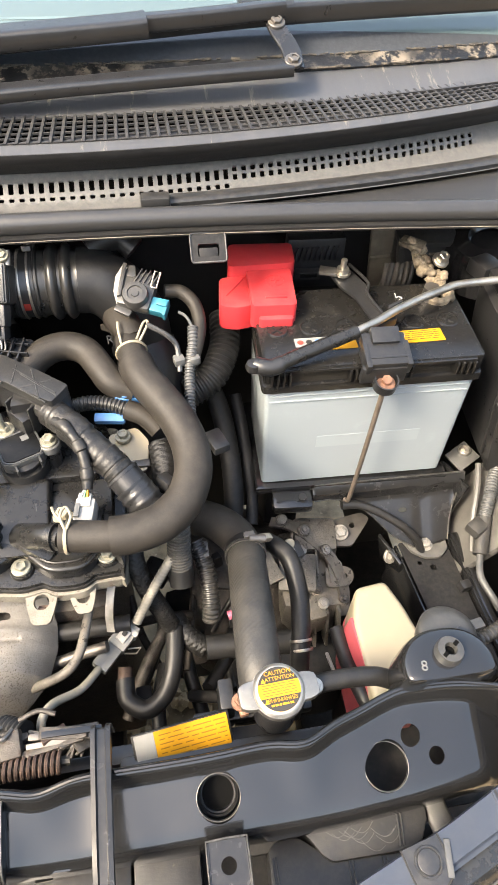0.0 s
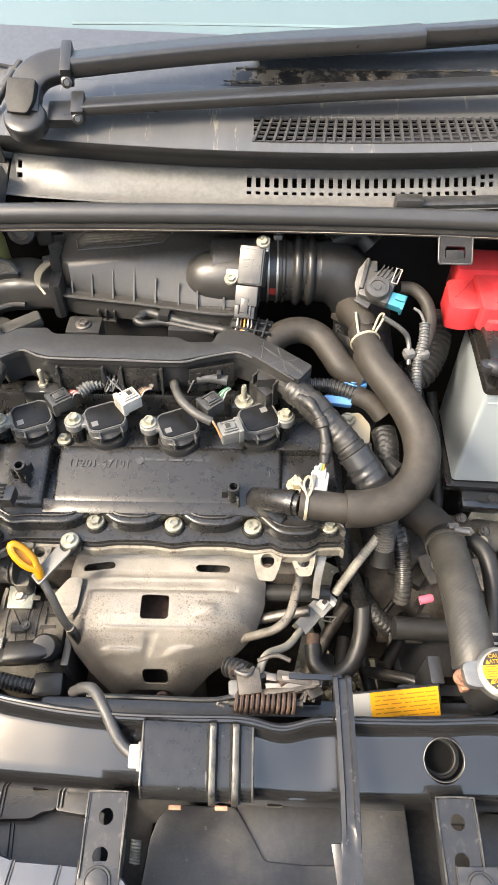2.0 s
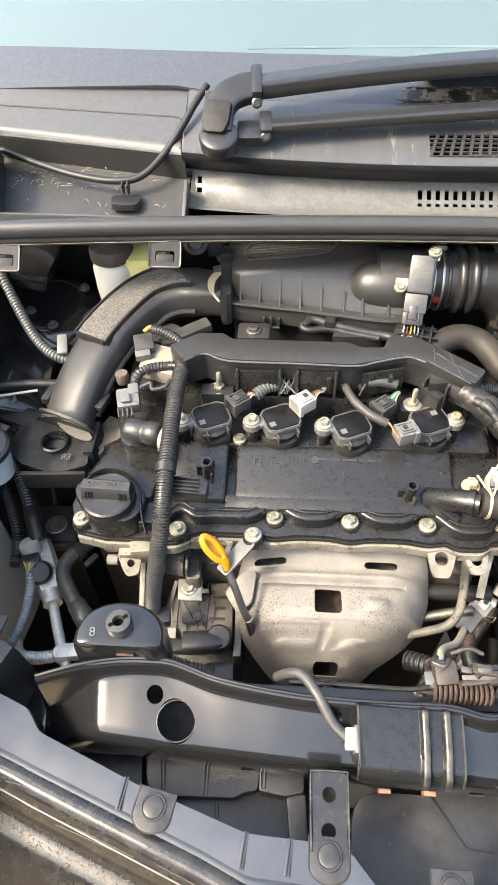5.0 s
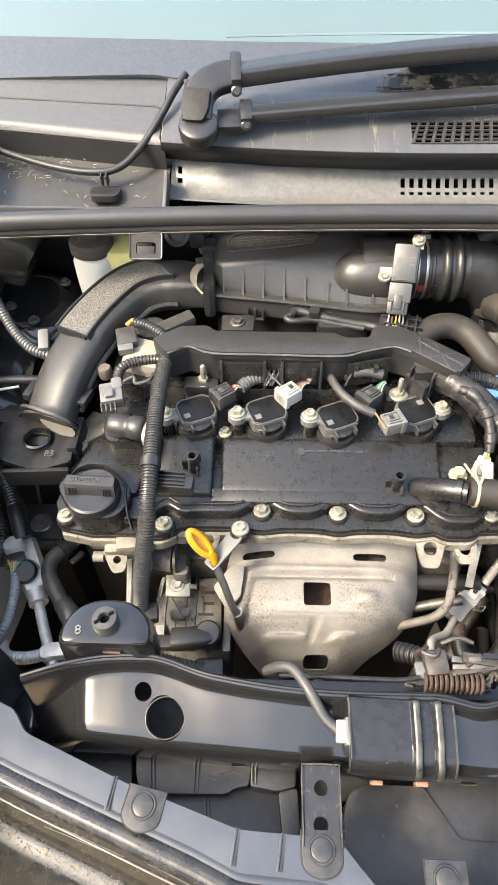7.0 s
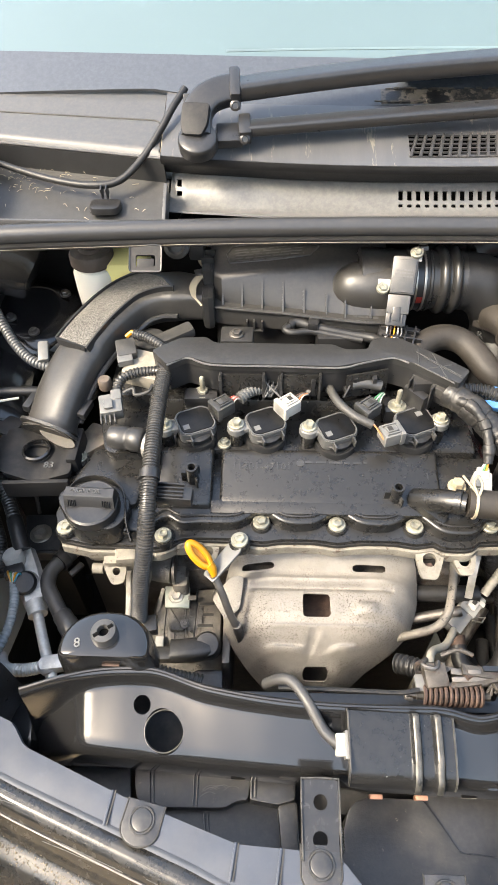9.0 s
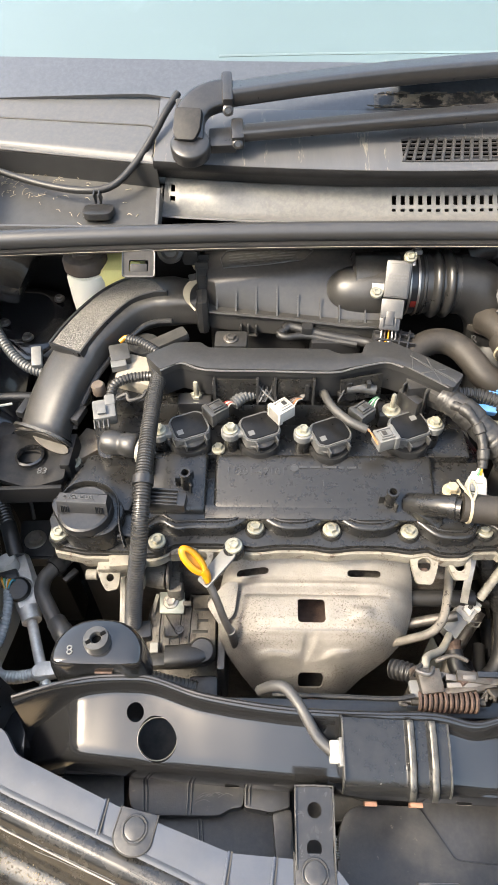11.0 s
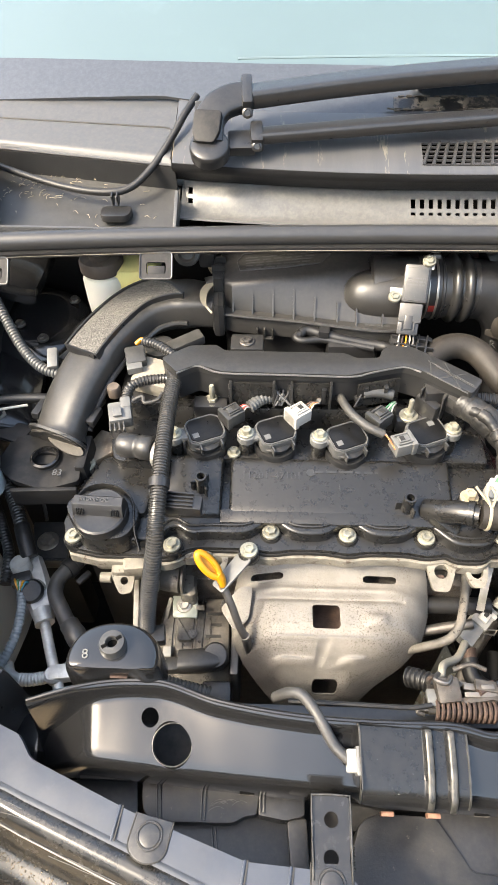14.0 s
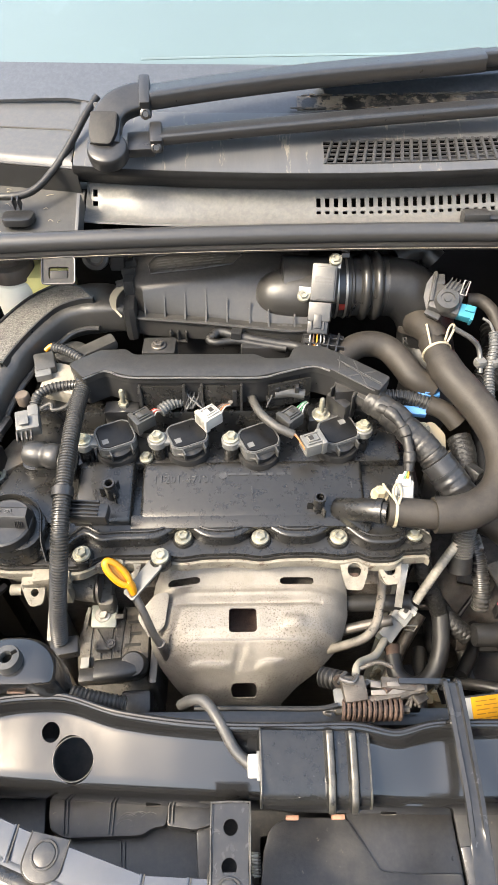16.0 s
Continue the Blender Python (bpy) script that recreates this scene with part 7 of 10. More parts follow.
uh = thing("upper_radiator_hose", "thick black woven-textured upper radiator hose", "hose", at=(0.07, 0.28, 0.76))
line = [(0.073, 0.346, 0.752), (0.071, 0.325, 0.762), (0.067, 0.28, 0.780), (0.064, 0.235, 0.790), (0.062, 0.205, 0.792), (0.062, 0.185, 0.786)]
def twill(i, n):
    """Fine diagonal cords running round the hose."""
    rad = [0.0206 + 0.00026 * math.sin(2 * math.pi * (j / 4 + i * 0.24)) for j in range(72)]
    return [(r_ * math.cos(2 * math.pi * j / 72), r_ * math.sin(2 * math.pi * j / 72)) for j, r_ in enumerate(rad)]


hose = sweep(resample(spline(line, 10), 0.0011), twill)
part("hose", hose, mat("woven_rubber", (0.026, 0.0248, 0.0225), 0.5, dust=0.08, bump=0.1, scale=60, bump_scale=300), uh, smooth=20)
part("inlet_elbow", tube([(-0.002, 0.425, 0.72), (0.022, 0.41, 0.735), (0.048, 0.390, 0.745), (0.066, 0.368, 0.748), (0.0725, 0.347, 0.751)], 0.0215, 20, 6), RUBBER, uh)
for k, w in ((0.0, 0.006), (0.008, 0.010)):
    clamp_ring((0.0730 - k * 0.1, 0.348 - k, 0.7505 + k * 0.4), (-0.1, -1, 0.45), 0.0218, w, STEEL_D, uh)
part("band", sweep([Vector((0.0728, 0.3495, 0.7500)), Vector((0.0712, 0.3385, 0.7550))], lambda i, n: circle(0.0232, 30)), MATT, uh, "black hose band")
part("clamp_screw", tube([(0.076, 0.347, 0.7765), (0.094, 0.346, 0.7735)], 0.0042, 12, 2), STEEL_D, uh)
part("clamp_tang", box((0.094, 0.350, 0.768), (0.018, 0.008, 0.007), (0, 30, 20), 0.001), STEEL, uh)
part("clamp_tang", box((0.077, 0.351, 0.776), (0.012, 0.007, 0.006), (0, 0, 5), 0.001), STEEL_D, uh)
oh = thing("overflow_hose", "black rubber overflow hose from the radiator neck", "hose", at=(0.14, 0.175, 0.79))
part("hose", tube([(0.100, 0.1735, 0.806), (0.118, 0.1755, 0.805), (0.14, 0.1765, 0.803), (0.165, 0.175, 0.80), (0.190, 0.170, 0.785)], 0.0085, 14), RUBBER_B, oh)
bh2 = thing("gearbox_breather_hose", "black rubber hose with cream plug beside the radiator hose", "hose", at=(0.12, 0.3, 0.72))
part("hose", tube([(0.104, 0.372, 0.722), (0.112, 0.355, 0.736), (0.122, 0.335, 0.740), (0.126, 0.300, 0.728), (0.122, 0.262, 0.715), (0.117, 0.238, 0.70), (0.118, 0.225, 0.66)], 0.0105, 16), RUBBER_B, bh2)
part("cream_plug", lathe([(0.0065, -0.018), (0.0065, 0.006), (0.0055, 0.008), (0, 0.008)], pose(0.1290, 0.3650, 0.7200, 20, 0, 0), 14), CREAM, bh2)
part("plug_clip", lathe([(0.0085, 0), (0.0085, 0.006), (0.0065, 0.006)], pose(0.1285, 0.361, 0.706, 20, 0, 0), 14, cap=False), STEEL, bh2)
for y, z in ((0.252, 0.712), (0.244, 0.706)):
    clamp_ring((0.120, y, z), (0, -1, -0.5), 0.0108, 0.003, STEEL, bh2)

# ---- air cleaner ----
air = thing("air_cleaner", "black plastic air cleaner box with ribbed flange", "air cleaner", at=(-0.28, 0.58, 0.88))
base_o = round_poly([(-0.397, 0.602), (-0.391, 0.582), (-0.374, 0.574), (-0.290, 0.562), (-0.205, 0.548), (-0.165, 0.547), (-0.165, 0.67), (-0.392, 0.67)], 0.008)
part("lower_box", prism(round_poly([(-0.384, 0.600), (-0.372, 0.586), (-0.20, 0.562), (-0.175, 0.562), (-0.170, 0.662), (-0.382, 0.662)], 0.01), 0.79, 0.91, 0.002), PLASTIC, air)
part("flange", prism(base_o, 0.892, 0.9185, 0.002), AIRBOX, air)
bm = bmesh.new()
XS = (-0.388, -0.372, -0.290, -0.215, -0.168)
rows = [list(zip(XS, ys, zs)) for ys, zs in (
    ((0.598, 0.583, 0.571, 0.558, 0.556), (0.917,) * 5),
    ((0.599, 0.584, 0.574, 0.563, 0.560), (0.926, 0.926, 0.925, 0.924, 0.924)),
    ((0.603, 0.588, 0.594, 0.607, 0.611), (0.944, 0.946, 0.9485, 0.950, 0.949)),
    ((0.605, 0.591, 0.598, 0.612, 0.616), (0.9485, 0.951, 0.9535, 0.9555, 0.954)),
    ((0.609, 0.596, 0.605, 0.619, 0.622), (0.951, 0.9535, 0.957, 0.9585, 0.957)),
    ((0.655, 0.655, 0.655, 0.656, 0.656), (0.958, 0.960, 0.966, 0.968, 0.964)),
    ((0.668, 0.670, 0.672, 0.672, 0.670), (0.92, 0.92, 0.93, 0.93, 0.92)))]
vs = [[bm.verts.new(p) for p in r] for r in rows]
for a, b in zip(vs, vs[1:]):
    for i in range(4):
        bm.faces.new((a[i], a[i + 1], b[i + 1], b[i]))
fix(bm)
if sum(f.normal.z for f in bm.faces) < 0:
    bmesh.ops.reverse_faces(bm, faces=bm.faces)
bmesh.ops.solidify(bm, geom=bm.faces[:], thickness=0.003)
part("lid", fix(bm), AIRBOX, air, smooth=34)
part("lid_end", box((-0.386, 0.632, 0.930), (0.006, 0.072, 0.05), (0, 0, 0), 0.002), AIRBOX, air)
# moulded bulge running into the outlet tube
part("outlet_bulge", lathe([(0.0, -0.236), (0.010, -0.2345), (0.018, -0.230), (0.0245, -0.222), (0.0285, -0.212), (0.0310, -0.198), (0.0325, -0.180), (0.0330, -0.150)], pose(0, 0.593, 0.936, 0, 90, 0), 36, cap=False), AIRBOX, air)
part("outlet_step", lathe([(0.030, -0.206), (0.0375, -0.203), (0.0378, -0.180), (0.0365, -0.176), (0.0365, -0.128), (0.030, -0.127)], pose(0, 0.606, 0.9380, 0, 90, 0), 36, cap=False), AIRBOX, air)
# gusset ribs between flange and lid
for x, y0, y1, zt in ((-0.371, 0.577, 0.590, 0.940), (-0.347, 0.573, 0.590, 0.942), (-0.322, 0.568, 0.588, 0.938), (-0.2965, 0.563, 0.584, 0.936), (-0.271, 0.561, 0.578, 0.930), (-0.2435, 0.558, 0.572, 0.929), (-0.221, 0.551, 0.568, 0.929), (-0.190, 0.550, 0.563, 0.928)):
    b2 = bmesh.new()
    tri = [[b2.verts.new((x + dx, y, z)) for y, z in ((y0, 0.917), (y1 + 0.006, 0.917), (y1 + 0.006, zt + 0.009))] for dx in (-0.0010, 0.0010)]
    b2.faces.new(tri[0]), b2.faces.new(tri[1][::-1])
    for k in range(3):
        b2.faces.new((tri[0][k - 1], tri[0][k], tri[1][k], tri[1][k - 1]))
    part("rib", fix(b2), AIRBOX, air, smooth=0)
for x in (-0.341, -0.332, -0.322):
    part("flange_tooth", box((x, 0.5655, 0.897), (0.002, 0.006, 0.014), (0, 0, 0), 0.0006), AIRBOX, air)
part("tooth_bar", box((-0.3315, 0.565, 0.890), (0.022, 0.006, 0.002), (0, 0, -9), 0.0006), AIRBOX, air)
part("front_lip", tube([(-0.397, 0.602, 0.917), (-0.391, 0.581, 0.9175), (-0.374, 0.5725, 0.9180), (-0.29, 0.5605, 0.9180), (-0.205, 0.5465, 0.917), (-0.172, 0.546, 0.917)], 0.0022, 8), AIRBOX, air)
# raised pictogram field on the lid: an unreadable moulded drawing
m = pose(-0.314, 0.626, 0.9615, 8.6, -3.6, 4)
part("moulded_frame", tube([m @ Vector(p) for p in ((-0.05, -0.012, 0), (0.05, -0.010, 0), (0.05, 0.018, 0), (-0.045, 0.018, 0), (-0.05, -0.012, 0))], 0.0008, 6, 2), EMBOSS, air)
bars(m, 5, 0.085, 0.024, EMBOSS, air, "moulded_text", 0.35, 12)
lettering("-", 0.004, m @ pose(0.02, -0.006, 0.001), GREY_D, air)
bars(pose(-0.196, 0.5535, 0.9195, 8, 0, -6), 1, 0.030, 0.006, EMBOSS, air, "moulded_text", 0.5, 13)
part("foot_bracket", box((-0.352, 0.535, 0.888), (0.040, 0.03, 0.04), (0, 0, 0), 0.004), PLASTIC_D, air)
bolt((-0.352, 0.533, 0.909), 0.006, 0.005, STEEL_D, air)
part("foot_pillar", box((-0.35, 0.54, 0.845), (0.03, 0.03, 0.06), (0, 0, 0), 0.004), PLASTIC_D, air)
part("under_bracket", box((-0.225, 0.545, 0.875), (0.06, 0.03, 0.06), (0, 0, 0), 0.004), PLASTIC, air)
# wire clips on the duct side
for pts in (((-0.3885, 0.6950, 0.935), (-0.4005, 0.6885, 0.934), (-0.4057, 0.6703, 0.930), (-0.4017, 0.6540, 0.926), (-0.3938, 0.6446, 0.922)), ((-0.386, 0.6060, 0.945), (-0.398, 0.598, 0.946), (-0.4060, 0.583, 0.944), (-0.4045, 0.566, 0.940), (-0.3945, 0.553, 0.935))):
    part("spring_clip", sweep(spline(pts, 8), lambda i, n: [(u * (0.0012 + 0.0038 * math.sin(math.pi * min(1, 1.25 * i / (n - 1))) ** 0.6), v) for u, v in ((-1, -0.0006), (1, -0.0006), (1, 0.0006), (-1, 0.0006))]), CREAM, air, "pale spring clip")
part("clip_tab", box((-0.399, 0.605, 0.947), (0.014, 0.012, 0.003), (0, 0, 20), 0.001), STEEL_D, air)
part("clip_hinge", box((-0.392, 0.622, 0.945), (0.012, 0.055, 0.022), (0, 0, 5), 0.003), PLASTIC_D, air)
for y in (0.612, 0.630):
    part("hinge_web", box((-0.390, y, 0.957), (0.016, 0.002, 0.012), (0, 0, 5), 0.0006), PLASTIC_D, air)

# ---- air flow meter ----
maf = thing("air_flow_sensor", "grey air flow sensor plate screwed on the intake tube", "sensor", at=(-0.16, 0.54, 0.97))
MM = pose(-0.1585, 0.5600, 0.9715, 52, -4, -13)


def mpart(name, c, s, mt, bev=0.0012, label=""):
    b2 = box(c, s, (0, 0, 0), bev)
    b2.transform(MM)
    return part(name, b2, mt, maf, label)


mpart("plate", (0, 0.002, 0), (0.029, 0.043, 0.008), GREY_D, 0.003)
mpart("plate_face", (0, 0.001, 0.0045), (0.025, 0.037, 0.002), GREY_D, 0.001)
bars(MM @ pose(0, 0.004, 0.0058), 3, 0.020, 0.011, EMBOSS, maf, "stamped_text", 0.5, 7)
mpart("tab", (0.011, 0.026, -0.001), (0.013, 0.015, 0.005), WHITE)
mpart("tab", (-0.021, -0.010, -0.003), (0.015, 0.013, 0.005), WHITE)
mpart("base_boss", (0, 0, -0.012), (0.030, 0.040, 0.018), AIRBOX, 0.004)
for c in ((-0.009, -0.0155, 0.0052), (0.001, -0.0145, 0.0052)):
    part("plate_hole", lathe([(0.0026, 0), (0.0026, 0.0008), (0.0016, 0.0008), (0.0016, 0.0002), (0, 0.0002)], MM @ pose(*c), 14), GREY_D, maf)
for c in ((0.011, 0.028, 0.003), (-0.022, -0.014, 0.001)):
    bolt(MM @ Vector(c), 0.005, 0.004, BOLT, maf, (26, 0, 0), "screw")
mpart("socket", (-0.002, -0.031, -0.004), (0.026, 0.022, 0.016), GREY_D, 0.002)
mpart("plug", (-0.003, -0.047, -0.006), (0.024, 0.018, 0.015), PLASTIC, 0.002)
mpart("plug_latch", (-0.003, -0.042, 0.003), (0.009, 0.016, 0.003), PLASTIC, 0.0008)
for k in range(2):
    mpart("plug_rail", (-0.010 + 0.014 * k, -0.042, 0.002), (0.002, 0.02, 0.003), PLASTIC, 0.0005)
for k, mt in enumerate((WHITE, RUST, YELLOW, WHITE, GREY)):
    a = MM @ Vector((-0.011 + 0.004 * k, -0.056, -0.006))
    part("wire", tube([a, a + Vector((-0.002, -0.008, -0.008)), (-0.178, 0.516, 0.912)], 0.0010, 6, 4), mt, maf)

# ---- intake hose: bellows and elbow ----
bel = thing("intake_hose", "black rubber intake hose with bellows and steel bands", "intake hose", at=(-0.08, 0.58, 0.93))
GLOSSR = mat("glossy_rubber", (0.018, 0.0175, 0.017), 0.30, dust=0.06, bump=0.05, scale=60, var=0.15)
BX, BY, BZ = -0.148, 0.6045, 0.9385
prof = [(0.036, 0), (0.0375, 0.001), (0.0378, 0.0045), (0.0366, 0.006), (0.0366, 0.0245), (0.0380, 0.0255), (0.0380, 0.028), (0.0362, 0.0295), (0.0355, 0.0355)]
for k in range(2):
    prof += [(0.0355 + 0.0058 * math.sin(math.pi * i / 12) ** 0.75, 0.0365 + 0.0150 * k + 0.0125 * i / 12) for i in range(13)]
prof += [(0.0352, 0.066), (0.0362, 0.070)]
part("bellows", lathe(prof, pose(BX, BY, BZ, 0, 90, 0), 56, cap=False), GLOSSR, bel)
part("elbow", tube([(-0.080, 0.6045, 0.9385), (-0.064, 0.604, 0.937), (-0.046, 0.600, 0.929), (-0.030, 0.594, 0.912), (-0.020, 0.588, 0.885), (-0.018, 0.585, 0.85)], 0.0362, 32, 6, None, 0.035), RUBBER_B, bel)
for x in (-0.1390, -0.1285):
    clamp_ring((x, BY, BZ), (1, 0, 0), 0.0372, 0.0026, STEEL, bel, "steel_band")
tg = bmesh.new()
prev = None
for i in range(9):
    a = radians(178 + 1.7 * i)
    y, z = BY + 0.0386 * math.cos(a), BZ + 0.0386 * math.sin(a)
    row = [tg.verts.new((-0.1372, y, z)), tg.verts.new((-0.1302, y, z))]
    if prev:
        tg.faces.new((prev[0], prev[1], row[1], row[0]))
    prev = row
bmesh.ops.solidify(tg, geom=tg.faces[:], thickness=0.001)
part("red_mark", fix(tg), INK_R, bel, "red paint mark on the band")
part("band_screw", lathe([(0.0055, 0), (0.0055, 0.007), (0.0042, 0.008), (0.0042, 0.012), (0.0068, 0.013), (0.0068, 0.018), (0, 0.018)], pose(-0.127, 0.622, 0.972, -25, 0, 0), 10), STEEL_D, bel)
part("band_housing", box((-0.1285, 0.616, 0.9755), (0.010, 0.018, 0.006), (-25, 0, 0), 0.0015), STEEL_D, bel)
part("top_lug", sweep(spline([(-0.066, 0.622, 0.966), (-0.050, 0.628, 0.972), (-0.030, 0.630, 0.972), (-0.016, 0.622, 0.962)], 5), lambda i, n: circle(0.014, 12)), RUBBER_B, bel)
part("side_spigot", tube([(-0.040, 0.566, 0.912), (-0.036, 0.552, 0.917), (-0.030, 0.536, 0.918), (-0.026, 0.522, 0.915)], 0.0185, 20, 4, None, 0.0155), RUBBER, bel)
part("spigot_fin", prism([(-0.062, 0.564), (-0.040, 0.548), (-0.040, 0.566)], 0.900, 0.908, 0.001), RUBBER, bel)
lettering("R", 0.014, pose(-0.053, 0.5530, 0.893, 58, 0, 8), GREY_D, bel, "moulded_letter", 0.0006)
part("lower_trunk", tube([(-0.018, 0.585, 0.86), (-0.012, 0.548, 0.82), (-0.02, 0.55, 0.74)], 0.038, 22, 4), RUBBER_B, bel)

# ---- vapour valve with cyan plug ----
tps = thing("vacuum_valve", "grey-black vacuum switching valve with cyan connector", "valve", at=(-0.016, 0.55, 0.94))
TM = pose(-0.018, 0.549, 0.951, 24, 6, -22) @ Matrix.Diagonal((0.78, 0.78, 0.78, 1))


def tpart(name, bm, mt, label=""):
    bm.transform(TM)
    return part(name, bm, mt, tps, label)


tpart("body", box((0, 0.004, 0), (0.046, 0.044, 0.018), (0, 0, 0), 0.006), GREY_D)
tpart("dome", lathe([(0.018, 0), (0.0175, 0.010), (0.016, 0.0125), (0.0105, 0.013), (0.010, 0.011), (0.0055, 0.011), (0.005, 0.0125), (0, 0.0125)], pose(0.001, -0.002, 0.006), 28), GREY_D)
tpart("ring_cap", lathe([(0.015, 0), (0.015, 0.003), (0.012, 0.004), (0, 0.004)], pose(0.006, 0.020, 0.006), 24), GREY_D)
tpart("side_bracket", box((-0.024, 0.016, 0.004), (0.006, 0.05, 0.016), (0, 0, 8), 0.002), GREY_D)
tpart("ear", box((-0.018, 0.033, 0.004), (0.014, 0.018, 0.006), (0, 0, 20), 0.002), GREY_D)
tpart("ear", box((-0.012, -0.022, -0.003), (0.024, 0.010, 0.006), (0, 0, -10), 0.002), GREY_D)
tpart("cyan_plug", box((0.031, -0.004, -0.003), (0.024, 0.021, 0.015), (0, 0, 0), 0.002), CYAN, "cyan connector")
tpart("plug_step", box((0.037, 0.000, 0.0062), (0.014, 0.010, 0.003), (0, 0, 0), 0.0008), CYAN)
tpart("plug_lip", box((0.0430, -0.005, -0.003), (0.004, 0.023, 0.017), (0, 0, 0), 0.001), CYAN)
for k in range(5):
    tpart("cap_rib", box((-0.004 + 0.006 * k, 0.028, 0.009), (0.0016, 0.020, 0.008), (0, 0, -12), 0.0006), GREY_D)
tpart("pressed_arm", sweep([Vector(q) for q in ((-0.026, 0.036, 0.010), (-0.031, 0.020, 0.006), (-0.029, 0.002, 0.000), (-0.018, -0.016, -0.004))], lambda i, n: [(-0.004, -0.0008), (0.004, -0.0008), (0.004, 0.0008), (-0.004, 0.0008)]), GREY_D)
cl = [Vector(p) for p in ((0.016, 0.016, 0.010), (0.016, 0.038, 0.014), (0.024, 0.038, 0.014), (0.024, 0.016, 0.010), (0.016, 0.016, 0.010))]
tpart("wire_clip", sweep(cl, lambda i, n: circle(0.0011, 6)), STEEL)
part("hose", tube([(0.012, 0.566, 0.944), (0.030, 0.566, 0.942), (0.043, 0.552, 0.935), (0.046, 0.530, 0.925), (0.040, 0.508, 0.915), (0.032, 0.495, 0.90)], 0.0075, 14), RUBBER, tps, "grey-brown rubber hose")
part("white_wires", tube([(0.024, 0.532, 0.942), (0.032, 0.528, 0.938), (0.038, 0.520, 0.928)], 0.0016, 8), GREY, tps)
part("stay", tube([(-0.010, 0.524, 0.935), (0.010, 0.512, 0.928), (0.019, 0.505, 0.918), (0.020, 0.485, 0.90)], 0.003, 8), GREY_D, tps)
lr = thing("valve_wiring_loom", "grey corrugated loom below the cyan connector", "wiring loom", at=(0.03, 0.48, 0.9))
part("loom", ribbed([(0.038, 0.522, 0.928), (0.036, 0.505, 0.918), (0.030, 0.485, 0.90), (0.027, 0.455, 0.885), (0.024, 0.432, 0.875), (0.014, 0.424, 0.865)], 0.0062, 0.0038), LOOM_G, lr)
for c in ((0.020, 0.494, 0.908), (0.036, 0.494, 0.908)):
    part("loom_clip", box(c, (0.012, 0.012, 0.010), (0, 0, 15), 0.003), GREY, lr)

# ---- breather hose round the engine's end ----
bh = thing("breather_hose", "thick brown-grey rubber breather hose in a wide bend", "hose", at=(0, 0.4, 0.88))
P1 = [(-0.106, 0.3225, 0.860), (-0.082, 0.3195, 0.860), (-0.058, 0.3165, 0.860)]
P2 = [(-0.060, 0.3165, 0.860), (-0.038, 0.317, 0.861), (-0.012, 0.324, 0.864), (0.010, 0.342, 0.870), (0.021, 0.368, 0.877), (0.021, 0.395, 0.885), (0.012, 0.422, 0.893), (-0.004, 0.448, 0.902), (-0.019, 0.471, 0.909), (-0.026, 0.492, 0.912)]
P3 = [(-0.026, 0.490, 0.912), (-0.029, 0.508, 0.914), (-0.031, 0.526, 0.914)]
part("inner_hose", tube(P1, 0.0150, 20), RUBBER, bh)
part("outer_sleeve", tube(P2, 0.0188, 24), RUBBER, bh)
part("upper_end", tube(P3, 0.0155, 20, 6), RUBBER, bh)
for c, ax, r in (((-0.099, 0.3215, 0.860), (1, -0.13, 0), 0.0152), ((-0.0285, 0.5065, 0.9135), (-0.15, 1, 0.1), 0.0158)):
    clamp_ring(c, ax, r, 0.003, CREAM, bh, "spring_clamp")
part("clamp_ear", tube([(-0.099, 0.318, 0.8745), (-0.103, 0.330, 0.882), (-0.098, 0.338, 0.884), (-0.094, 0.330, 0.880), (-0.098, 0.320, 0.8755)], 0.0014, 8), CREAM, bh)
part("clamp_ear", tube([(-0.099, 0.323, 0.8745), (-0.108, 0.334, 0.880), (-0.111, 0.342, 0.880)], 0.0014, 8), CREAM, bh)
part("clamp_ear", tube([(-0.019, 0.508, 0.927), (-0.011, 0.520, 0.934), (-0.009, 0.528, 0.936), (-0.014, 0.526, 0.935), (-0.022, 0.509, 0.9285)], 0.0014, 8), CREAM, bh)
part("clamp_ear", tube([(-0.038, 0.507, 0.926), (-0.040, 0.520, 0.934), (-0.040, 0.530, 0.936)], 0.0014, 8), CREAM, bh)
vh = thing("vent_hose", "bent brown-grey rubber hose behind the harness rail", "hose", at=(-0.09, 0.53, 0.9))
part("hose", tube([(-0.142, 0.508, 0.892), (-0.132, 0.522, 0.899), (-0.115, 0.5335, 0.903), (-0.095, 0.5365, 0.903), (-0.077, 0.528, 0.900), (-0.064, 0.508, 0.895), (-0.052, 0.490, 0.888), (-0.030, 0.482, 0.88)], 0.0155, 20), RUBBER, vh)
part("end_ring", tube([(-0.144, 0.505, 0.891), (-0.139, 0.511, 0.894)], 0.0162, 20, 2), RUBBER_L, vh)

